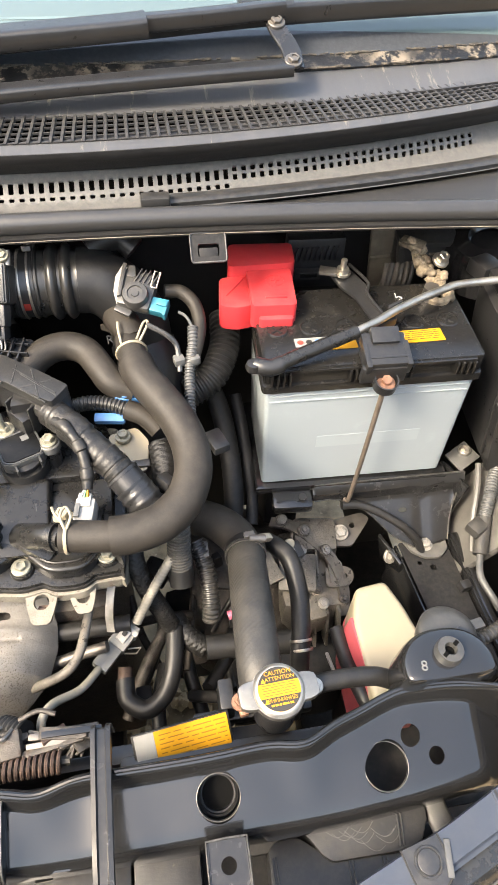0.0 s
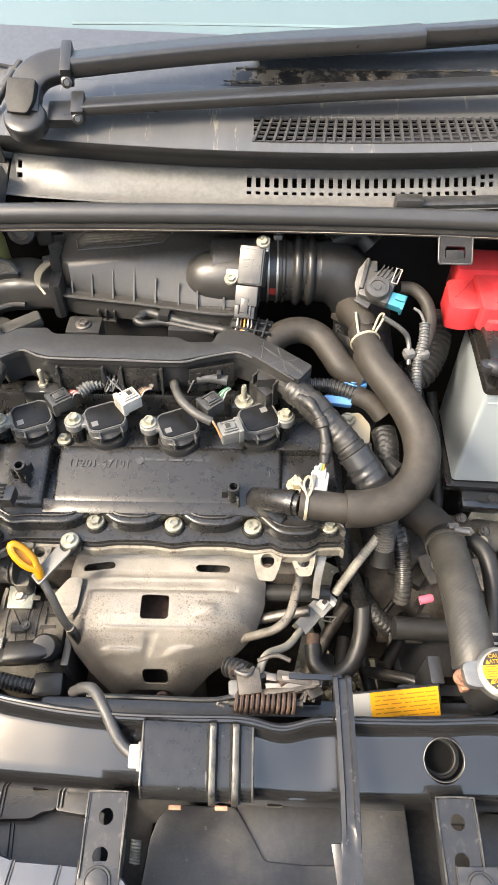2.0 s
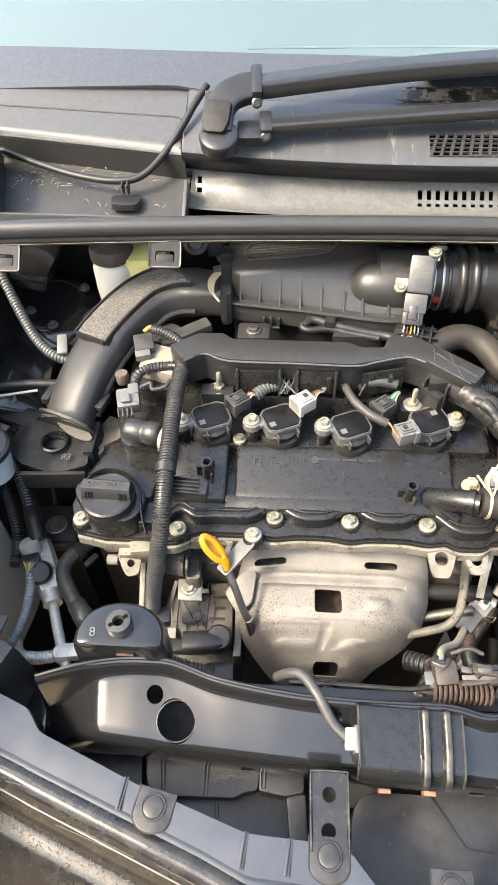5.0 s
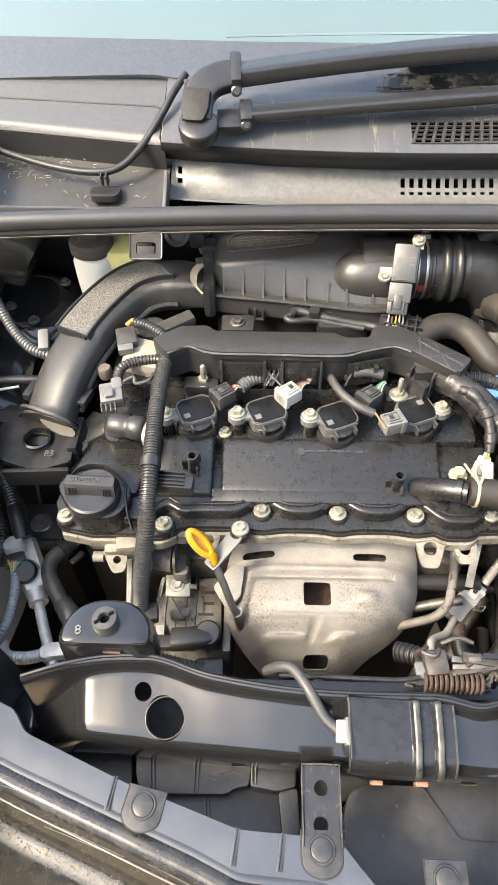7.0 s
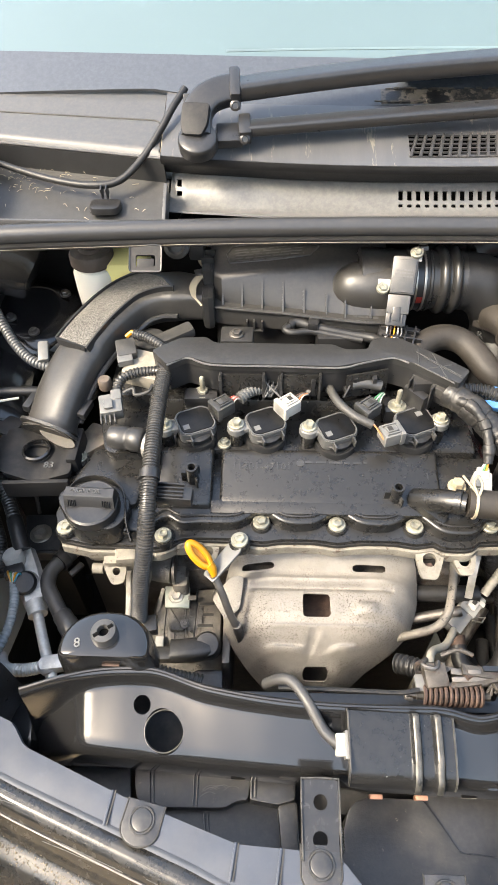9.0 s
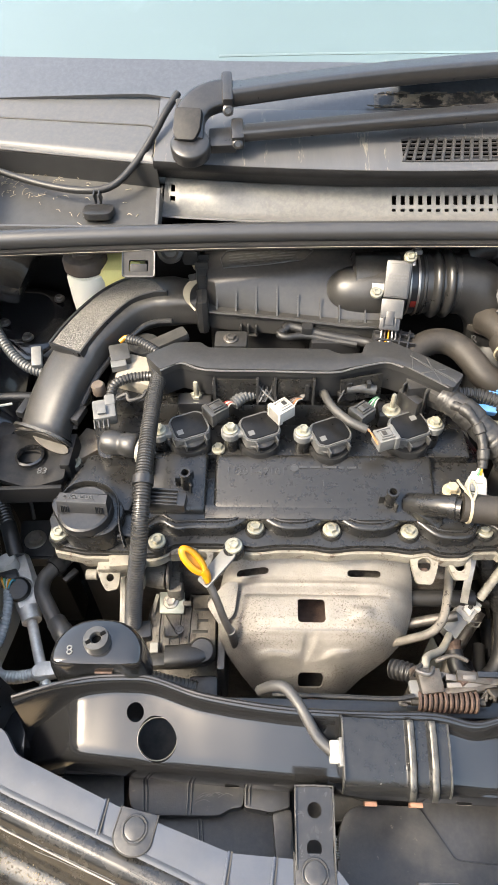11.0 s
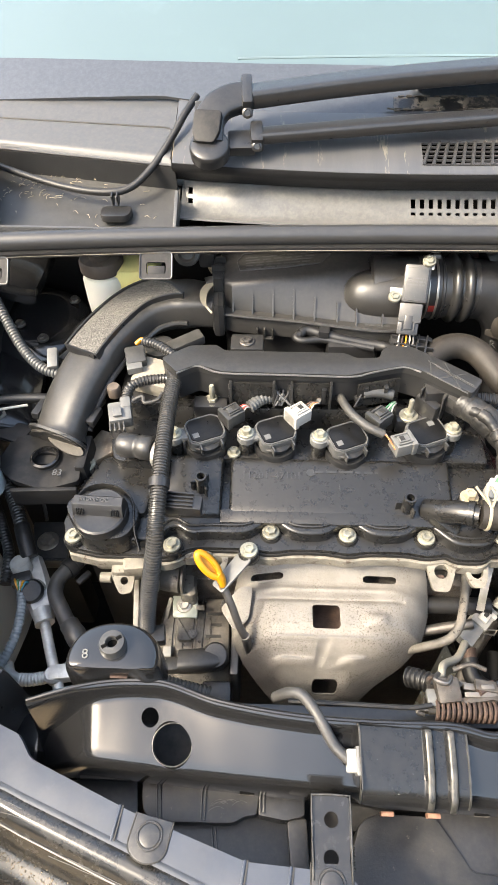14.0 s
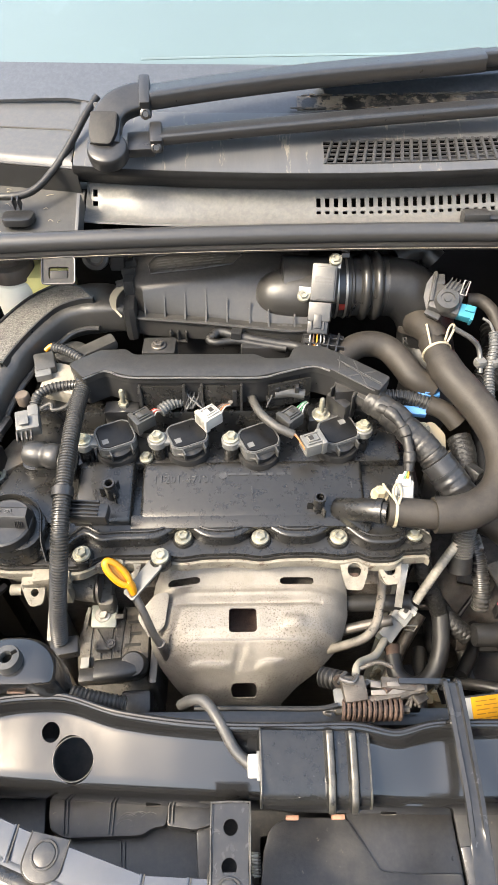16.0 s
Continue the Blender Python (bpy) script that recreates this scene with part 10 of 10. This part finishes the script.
cowl = thing("cowl_panel", "dusty black plastic cowl panel with mesh grille and slots", "cowl", at=(MID, 0.64, 1.0), kind="structure")
GR0, GR1 = -0.159, 0.425       # grille from, to
SHELF = [(0.6235, 1.071), (0.6285, 1.0735), (0.670, 1.087), (0.700, 1.094), (0.728, 1.099), (0.746, 1.1025)]


def shelf_point(x, s):
    y, z = poly_at(SHELF, s)
    hump = 0.010 * max(0, min(1, (-0.40 - x) / 0.05)) * max(0.0, min(1, (s - 0.02) / 0.04))
    return Vector((x, y + bow(x) * (1 - 0.55 * min(1, s / 0.11)), z + hump * 0.3))


GS0, GS1 = 0.0125, 0.0465
NG, MG = 55, 5
cell_w = (GR1 - GR0) / NG
grille_holes = [[(GR0, GS0), (GR1, GS0), (GR1, GS1), (GR0, GS1)]]
XL, XR = -0.44, 0.56
out = [(XL + (XR - XL) * i / 60, 0.0) for i in range(61)] + [(XR, 0.124)] + [(XR - (XR - XL) * i / 60, 0.124) for i in range(1, 61)]
part("shelf", sheet(out, grille_holes, shelf_point, (0.02, 0.012), 0.003), COWL_STREAK, cowl, smooth=50)
# mesh: thick slanted bars one way, thin ones the other
for i in range(NG + 1):
    x = GR0 + cell_w * i
    bm = bmesh.new()
    rows = []
    for s in (GS0 - 0.001, (GS0 + GS1) / 2, GS1 + 0.001):
        sl = (s - GS0) * (-0.30 + 2.1 * (x - GR0) * (1 - 0.35 * (x - GR0)))
        p = shelf_point(x, s)
        rows.append([bm.verts.new((p.x - sl + dx, p.y + dy, p.z + dz)) for dx, dy, dz in ((-0.0022, 0, -0.0015), (0.0022, 0, -0.0015), (0.0014, 0, 0.0018), (-0.0014, 0, 0.0018))])
    for a, b in zip(rows, rows[1:]):
        for k in range(4):
            bm.faces.new((a[k - 1], a[k], b[k], b[k - 1]))
    part("slat", fix(bm), SLAT, cowl, smooth=0)
for j in range(MG + 1):
    s = GS0 + (GS1 - GS0) * (j + 0.1) / (MG + 0.2)
    b2 = bmesh.new()
    prev = None
    for i in range(31):
        p = shelf_point(GR0 + (GR1 - GR0) * i / 30, s)
        ring = [b2.verts.new((p.x, p.y + dy, p.z + dz)) for dy, dz in ((-0.0011, -0.0010), (0.0011, -0.0010), (0.0011, 0.0008), (-0.0011, 0.0008))]
        if prev:
            for k in range(4):
                b2.faces.new((prev[k - 1], prev[k], ring[k], ring[k - 1]))
        prev = ring
    part("cross_bar", fix(b2), SLAT, cowl, smooth=0)
# overhanging band under the shelf, its shade put into a black colour, and the slotted panel below it
BAND = [(0.6235, 1.071), (0.6225, 1.066), (0.634, 1.053), (0.6465, 1.0415)]


def band_point(x, s):
    y, z = poly_at(BAND, s * 0.0335)
    return Vector((x, y + bow(x), z))


part("band", strip_sheet(band_point, XL, XR, 60, 6, 0.002), MATT, cowl, smooth=50)
SLOTP = [(0.6470, 1.0415), (0.640, 1.0385), (0.620, 1.0215), (0.6165, 1.019), (0.603, 1.0175), (0.600, 1.021)]


def slotp_point(x, s):
    y, z = poly_at(SLOTP, s)
    y2 = y + bow(x) * (1 if s < 0.03 else 0.75)
    bulge = 0.006 * math.exp(-((x + 0.36) / 0.05) ** 2) * (1 if 0.004 < s < 0.035 else 0)
    return Vector((x, y2 - bulge, z + bulge))


slots = []
x = -0.1655
while x < 0.40:
    rows2 = ((0.0115, 0.0228), (0.0272, 0.0308)) if x < 0.09 else ((0.0095, 0.0150), (0.0180, 0.0240))
    for s0, s1 in rows2:
        slots.append(round_poly([(x, s0), (x + 0.0052, s0), (x + 0.0052, s1), (x, s1)], 0.0014, 3))
    x += 0.0101
slots.append([(-0.425, 0.010), (-0.4195, 0.010), (-0.4195, 0.019), (-0.425, 0.019)])
slots.append([(-0.4255, 0.024), (-0.419, 0.024), (-0.419, 0.030), (-0.4255, 0.030)])
out = [(XL + 0.008 + (XR - XL) * i / 60, 0.0) for i in range(61)] + [(XR, 0.056 + 0.0)] + [(XR - (XR - XL - 0.008) * i / 60, 0.056) for i in range(1, 61)]
part("slotted_panel", sheet(out, slots, slotp_point, (0.02, 0.012), 0.002), COWL_PALE, cowl, "pale dusty slotted strip, its sheen put into the colour", smooth=50)
# Black sheets added under the grille so its openings look shaded.
part("under_grille_shade", strip_sheet(lambda u, s: Vector((u, 0.66 + 0.10 * s + bow(u), 0.985 + 0.05 * s)), XL, XR, 30, 2, 0.002), VOID_SHADE, cowl)
part("behind_grille_shade", strip_sheet(lambda u, s: Vector((u, 0.752 + bow(u) * 0.5, 0.98 + 0.105 * s)), XL, XR, 30, 2, 0.002), VOID_SHADE, cowl)
part("clip_block", box((0.0115, 0.606, 1.0265), (0.030, 0.016, 0.014), (0, 0, 0), 0.003), COWL_FACE, cowl)
rail_line = [Vector((0.02 + 0.5 * i / 40, 0.609 + bow(0.02 + 0.5 * i / 40) * 0.75, 1.0225)) for i in range(41)]
part("seal_rail", sweep(rail_line, lambda i, n: [(-0.0090, -0.004), (0.0090, -0.004), (0.0090, 0.002), (0.0065, 0.0040), (-0.0065, 0.0040), (-0.0090, 0.002)]), COWL_FACE, cowl, "dusty black seal rail")
part("gutter_floor", strip_sheet(lambda u, s: Vector((u, (0.592 - 0.085 * (u - MID) ** 2) * (1 - s) + (0.603 + bow(u) * 0.75) * s, 1.008 + 0.006 * s)), -0.02, 0.52, 40, 3, 0.002), PLASTIC_D, cowl, "dusty black gutter")

# the end piece of the cowl
endp = thing("cowl_end_piece", "dusty black plastic cowl end cover with lid seam", "cowl", at=(-0.55, 0.66, 1.0), kind="structure")


def end_shelf(u, s):
    prof = [(0.700, 1.050), (0.665, 1.060), (0.664, 1.064), (0.668, 1.070), (0.72, 1.083), (0.75, 1.092), (0.78, 1.097)]
    y, z = poly_at(prof, s)
    d = u + 0.45
    return Vector((u, y - d * (0.26 - 1.2 * s) - 0.008, z + 0.004))


part("upper_cover", strip_sheet(lambda u, s: end_shelf(u, s * 0.162), -0.70, -0.4415, 24, 36, 0.003), COWL, endp, smooth=50)


def end_face(u, s):
    """From the shelf's lip straight down to the tray."""
    p_ = end_shelf(u, 0.0385)
    return Vector((u, p_.y - 0.0005 + 0.004 * s, p_.z - 0.001 - 0.028 * s))


part("front_face", strip_sheet(end_face, -0.69, -0.437, 20, 6, 0.002), COWL_FACE, endp, "dusty black front face", smooth=50)
part("lower_tray", strip_sheet(lambda u, s: Vector((u, 0.600 * (1 - s) + (end_face(u, 1).y + 0.002) * s, 1.013 * (1 - s) + (end_face(u, 1).z + 0.001) * s)), -0.69, -0.434, 20, 12, 0.003), COWL_DUST, endp, "yellow dusty lower tray", smooth=50)
part("shelf_edge", tube([end_shelf(-0.69 + 0.25 * i / 20, 0.0385) + Vector((0, -0.001, 0.0006)) for i in range(21)], 0.0016, 8, 1), COWL, endp)
part("seal_ledge", box((-0.562, 0.5935, 1.0155), (0.25, 0.010, 0.003), (0, 0, -1.5), 0.001), mat("tan_dust_ledge", (0.19, 0.15, 0.095), 0.8, var=0.5, scale=60, bump=0.4), endp, "tan dust on the ledge")
part("tray_lip", box((-0.562, 0.590, 1.019), (0.256, 0.004, 0.012), (0, 0, -1.5), 0.001), COWL, endp)
part("side_wall", box((-0.434, 0.612, 1.028), (0.004, 0.05, 0.022), (28, 0, 0), 0.001), COWL, endp)
seam = [end_shelf(-0.69 + 0.238 * i / 12, 0.098) for i in range(13)] + [end_shelf(-0.446, 0.094), end_shelf(-0.4425, 0.085), end_shelf(-0.4422, 0.065), end_shelf(-0.4422, 0.045)]
part("lid_seam", tube([p + Vector((0, 0, 0.0004)) for p in seam], 0.0010, 6, 2), INK_SHADE, endp)
rnd = random.Random(71)
bm = None
for i in range(90):
    u, v = min(-0.455, -0.60 + 0.045 * rnd.gauss(0, 1) if i % 4 else rnd.uniform(-0.66, -0.46)), (rnd.uniform(0.45, 0.98) if i % 4 else rnd.uniform(0.1, 0.9))
    base = Vector((u, 0.600 * (1 - v) + (end_face(u, 1).y + 0.002) * v, 1.0145 * (1 - v) + (end_face(u, 1).z + 0.0025) * v))
    a = rnd.uniform(-1.5, 1.5)
    ln = rnd.uniform(0.003, 0.010)
    bm = tube([base, base + Vector((ln * 0.5 * math.cos(a), ln * 0.5 * math.sin(a) + rnd.uniform(-0.002, 0.002), 0.001)), base + Vector((ln * math.cos(a), ln * math.sin(a), 0))], 0.00028, 5, 3, bm)
tagged(part("dry_grass", bm, mat("dry_grass_fibre", (0.34, 0.29, 0.20), 0.8, var=0.4, bump=0), endp, "dry grass fibres lying in the tray"), kind="stuff")
noz = thing("washer_hose_clip", "black plastic clip holding the washer hose", "clip", at=(-0.505, 0.625, 1.03))
part("clip_plate", prism(round_poly([(-0.523, 0.606), (-0.489, 0.606), (-0.487, 0.63), (-0.524, 0.63)], 0.009), 1.021, 1.029, 0.002, Matrix.Translation((0, 0, 0.001))), PLASTIC, noz)
for dx in (-0.004, 0.002):
    part("prong", box((-0.505 + dx, 0.628, 1.040), (0.002, 0.010, 0.014), (20, 0, 0), 0.0006), PLASTIC, noz)
solo("washer_hose", tube([(-0.68, 0.70, 1.052), (-0.63, 0.672, 1.049), (-0.57, 0.644, 1.046), (-0.52, 0.632, 1.045), (-0.488, 0.636, 1.049), (-0.462, 0.655, 1.066), (-0.441, 0.680, 1.088), (-0.428, 0.700, 1.104), (-0.414, 0.72, 1.118)], 0.0042, 10), RUBBER_B, "thin black washer hose curving up to the wiper", "hose")
post = thing("cowl_side_post", "black plastic corner post at the cowl's end", "trim", at=(-0.665, 0.66, 1.0), kind="structure")
part("post_body", box((-0.672, 0.645, 1.045), (0.022, 0.09, 0.05), (20, 0, 12), 0.006), PLASTIC, post)
part("post_lip", box((-0.661, 0.640, 1.053), (0.004, 0.085, 0.05), (20, 0, 12), 0.001), PLASTIC, post)


# the rubber weatherstrip along the bay's rear edge
def seal_y(x):
    d = x - MID
    return 0.586 - 0.085 * d * d


strip = thing("weatherstrip", "dark grey rubber weatherstrip along the rear edge of the bay", "weatherstrip", at=(MID, 0.585, 1.0), kind="structure")
line = [Vector((-0.72 + 1.22 * i / 70, seal_y(-0.72 + 1.22 * i / 70), 1.0205)) for i in range(71)]
part("bulb", sweep(line, lambda i, n: circle(0.0108, 20, 1.0)), SEAL, strip)
line2 = [p + Vector((0, -0.010, -0.010)) for p in line]
part("lower_lip", sweep(line2, lambda i, n: [(-0.003, -0.002), (0.006, -0.002), (0.006, 0.003), (-0.003, 0.003)]), RUBBER_B, strip)
line3 = [p + Vector((0, 0.014, -0.006)) for p in line]
part("gutter", sweep(line3, lambda i, n: [(-0.007, -0.006), (0.009, -0.006), (0.009, 0.001), (-0.007, 0.001)]), PLASTIC, strip)
part("rail", sweep([p + Vector((0, 0.010, -0.018)) for p in line], lambda i, n: [(-0.007, -0.005), (0.007, -0.005), (0.007, 0.006), (-0.007, 0.006)]), PAINT_IN, strip)
part("metal_edge", sweep([p + Vector((0, -0.0150, -0.0100)) for p in line], lambda i, n: circle(0.0012, 8)), mat("tan_metal_edge", (0.27, 0.23, 0.175), 0.5, metal=0.3, var=0.5, scale=60, bump=0.2), strip, "dusty tan flange edge")


def seal_clip(x):
    y = seal_y(x) - 0.022
    t = thing("seal_clip", "black plastic retaining clip under the weatherstrip", "clip", "weatherstrip clips", at=(x, y, 1.0))
    w, h = 0.036, 0.026
    outl = round_poly([(-w / 2, -h), (w / 2, -h), (w / 2, 0.004), (-w / 2, 0.004)], 0.004)
    inn = round_poly([(-0.011, -h + 0.006), (0.011, -h + 0.006), (0.011, -0.007), (-0.011, -0.007)], 0.003)
    m = pose(x, y + 0.004, 1.008, 42, 0, 0)
    part("clip_frame", sheet(outl, [inn], lambda u, v: m @ Vector((u, v, 0)), 0.005, 0.004), MATT, t)
    part("frame_edge", sweep([m @ Vector((u, v, 0.0006)) for u, v in outl + outl[:1]], lambda i, n: circle(0.0009, 6)), GREY_D, t, "rubbed edge")
    part("clip_pin", box((x, y - 0.005, 0.995), (0.020, 0.010, 0.006), (42, 0, 0), 0.002), MATT, t)
    part("clip_edge", box((x, y - 0.0145, 0.9905), (w * 0.86, 0.0018, 0.0022), (42, 0, 0), 0.0005), STEEL_D, t, "bare metal lower edge")
    part("clip_hook", box((x, y + 0.010, 1.006), (w, 0.014, 0.004), (10, 0, 0), 0.001), MATT, t)


for cx in (-0.453, 0.060, -0.635):
    seal_clip(cx)

# ---- windscreen ----
WS0, WS_SLOPE = (0.760, 1.118), radians(27)


def ws_point(x, s):
    b = bow(x) * 0.2
    return Vector((x, WS0[0] + b + s * math.cos(WS_SLOPE), WS0[1] + s * math.sin(WS_SLOPE) - 0.05 * (x - MID) ** 2))


screen = thing("windscreen", "windscreen with sky tone painted into it, dark frit band and dust specks", "windscreen", at=(MID, 0.9, 1.1), kind="structure")
FRIT_TOP = [(-0.85, 0.062), (-0.66, 0.052), (-0.50, 0.040), (-0.34, 0.030), (-0.18, 0.024), (0.0, 0.0225), (0.65, 0.0225)]
FRIT_FOOT = [(-0.85, -0.010), (-0.46, -0.014), (-0.41, -0.024), (-0.34, -0.045), (-0.30, -0.06), (0.65, -0.06)]


def frit_point(u, s):
    a, b = lin_tab(FRIT_FOOT, u), lin_tab(FRIT_TOP, u)
    return ws_point(u, a + (b - a) * s)


part("frit_band", strip_sheet(frit_point, -0.85, 0.65, 80, 3, 0.004), FRIT, screen, "black printed band along the glass edge")
part("pane", strip_sheet(lambda u, s: ws_point(u, lin_tab(FRIT_TOP, u) + 0.8 * s), -0.85, 0.65, 80, 8, 0.004), GLASS, screen, "pale blue glass, sky tone put into its colour")
part("pane_line", strip_sheet(lambda u, s: ws_point(u, 0.0365 + 0.0035 * s) + Vector((0, 0, 0.0006)), -0.37, 0.08, 30, 1, 0.0005), mat("pane_line_blue", (0.082, 0.122, 0.130), 0.6, scale=10, bump=0), screen, "fine dark line across the pane")


# ---- wiper ----
def bar(pts, w, h, name, parent, material=PLASTIC, top=0.88):
    line = spline(pts, 8)
    sec = [(w * math.copysign(abs(math.cos(a)) ** 0.40, math.cos(a)), h * math.copysign(abs(math.sin(a)) ** 0.40, math.sin(a))) for a in [2 * math.pi * k / 24 for k in range(24)]]
    return part(name, sweep(line, lambda i, n: sec), material, parent, smooth=55)


wiper = thing("wiper", "black single-blade windscreen wiper with two parallel arms", "wiper", at=(-0.4, 0.63, 1.09))
part("pivot_cap", lathe([(0.0215, -0.014), (0.0220, -0.004), (0.0212, 0.000), (0.0195, 0.0014), (0.010, 0.002), (0, 0.002)], pose(-0.3935, 0.629, 1.1000, 24, 0, 0), 36), PLASTIC, wiper)
nc = prism(round_poly([(-0.0150, -0.004), (-0.0105, -0.0165), (0.0105, -0.0165), (0.0150, -0.004), (0.0150, 0.019), (-0.0150, 0.019)], 0.004), -0.010, 0.004, 0.0018, pose(-0.3965, 0.640, 1.1125, 40, 0, -8))
part("pivot_nut_cover", nc, MATT, wiper, "glossy black pivot cover")
bar([(-0.3950, 0.634, 1.098), (-0.3955, 0.648, 1.107), (-0.3930, 0.661, 1.116), (-0.3840, 0.672, 1.1235), (-0.3700, 0.680, 1.1270), (-0.356, 0.684, 1.128)], 0.0165, 0.0085, "arm_head", wiper)
part("hinge", box((-0.3545, 0.6865, 1.1290), (0.012, 0.042, 0.022), (22, 0, 4), 0.003), PLASTIC, wiper)
part("back_plate", box((-0.402, 0.688, 1.108), (0.022, 0.004, 0.030), (-24, 0, 8), 0.002), PLASTIC, wiper)
part("hinge_pin", lathe([(0.0058, 0), (0.0058, 0.002), (0.0035, 0.003), (0.0030, 0.002), (0, 0.002)], pose(-0.3535, 0.666, 1.1185, 66, 0, 0), 18), PLASTIC, wiper)
bar([(-0.35, 0.688, 1.1275), (-0.26, 0.704, 1.133), (-0.16, 0.718, 1.138), (-0.02, 0.730, 1.144), (0.02, 0.733, 1.1465)], 0.0165, 0.0095, "upper_arm", wiper)
bar([(0.015, 0.735, 1.147), (0.09, 0.742, 1.150), (0.165, 0.752, 1.154)], 0.008, 0.008, "upper_arm_tip", wiper)
part("arm_rivet", lathe([(0.0032, 0), (0.003, 0.0015), (0, 0.002)], pose(-0.176, 0.729, 1.1445), 14), STEEL, wiper)
part("lower_pivot", box((-0.360, 0.652, 1.0925), (0.030, 0.028, 0.012), (20, 0, 4), 0.003), PLASTIC, wiper)
part("lower_hinge", box((-0.3430, 0.655, 1.0985), (0.014, 0.030, 0.017), (20, 0, 4), 0.003), PLASTIC, wiper)
part("hinge_pin", lathe([(0.0058, 0), (0.0058, 0.002), (0.0035, 0.003), (0.0030, 0.002), (0, 0.002)], pose(-0.3425, 0.6405, 1.0935, 66, 0, 0), 18), PLASTIC, wiper)
bar([(-0.34, 0.656, 1.0985), (-0.2, 0.667, 1.105), (-0.05, 0.679, 1.111), (0.08, 0.689, 1.115), (0.164, 0.696, 1.117)], 0.0125, 0.0062, "lower_arm", wiper)
bar([(0.1665, 0.688, 1.1185), (0.166, 0.712, 1.128), (0.156, 0.738, 1.140), (0.150, 0.768, 1.150), (0.140, 0.782, 1.154)], 0.0100, 0.0022, "link_plate", wiper, SATIN)
for c in ((0.166, 0.694, 1.124), (0.1555, 0.742, 1.1445)):
    bolt(c, 0.0062, 0.005, STEEL_D, wiper, (20, 0, 0), "link_bolt")
bar([(-0.16, 0.744, 1.128), (0.02, 0.760, 1.137), (0.14, 0.772, 1.143), (0.28, 0.786, 1.146), (0.50, 0.810, 1.148)], 0.0105, 0.0105, "blade", wiper)
part("blade_clip", box((0.15, 0.775, 1.152), (0.06, 0.022, 0.012), (20, 0, 5), 0.004), PLASTIC, wiper)
# the dark gap with torn foam at the windscreen's foot
rnd = random.Random(8)
gap = thing("torn_foam_strip", "torn dark foam strip at the windscreen's foot", "foam", at=(0.05, 0.73, 1.1), kind="structure")


def gap_point(x, s):
    return Vector((x, 0.722 + bow(x) * 0.5 + 0.018 * s, 1.101 + 0.0075 * s))


part("gap", strip_sheet(gap_point, -0.185, 0.50, 60, 2, 0.002), MUD, gap)
bm = None
for i in range(150):
    x = -0.19 + i * 0.0046
    c = gap_point(x, rnd.choice((0.0, 0.02, 0.97, 1.0, 1.02)))
    bm = box((c.x, c.y, c.z + 0.001), (rnd.uniform(0.004, 0.012), rnd.uniform(0.001, 0.004), 0.0012), (22, 0, rnd.uniform(-25, 25)), 0.0004, 1, bm)
tagged(part("torn_edge", bm, mat("torn_foam", (0.055, 0.047, 0.037), 0.95, var=0.6, scale=90, bump=1.0), gap), kind="stuff")
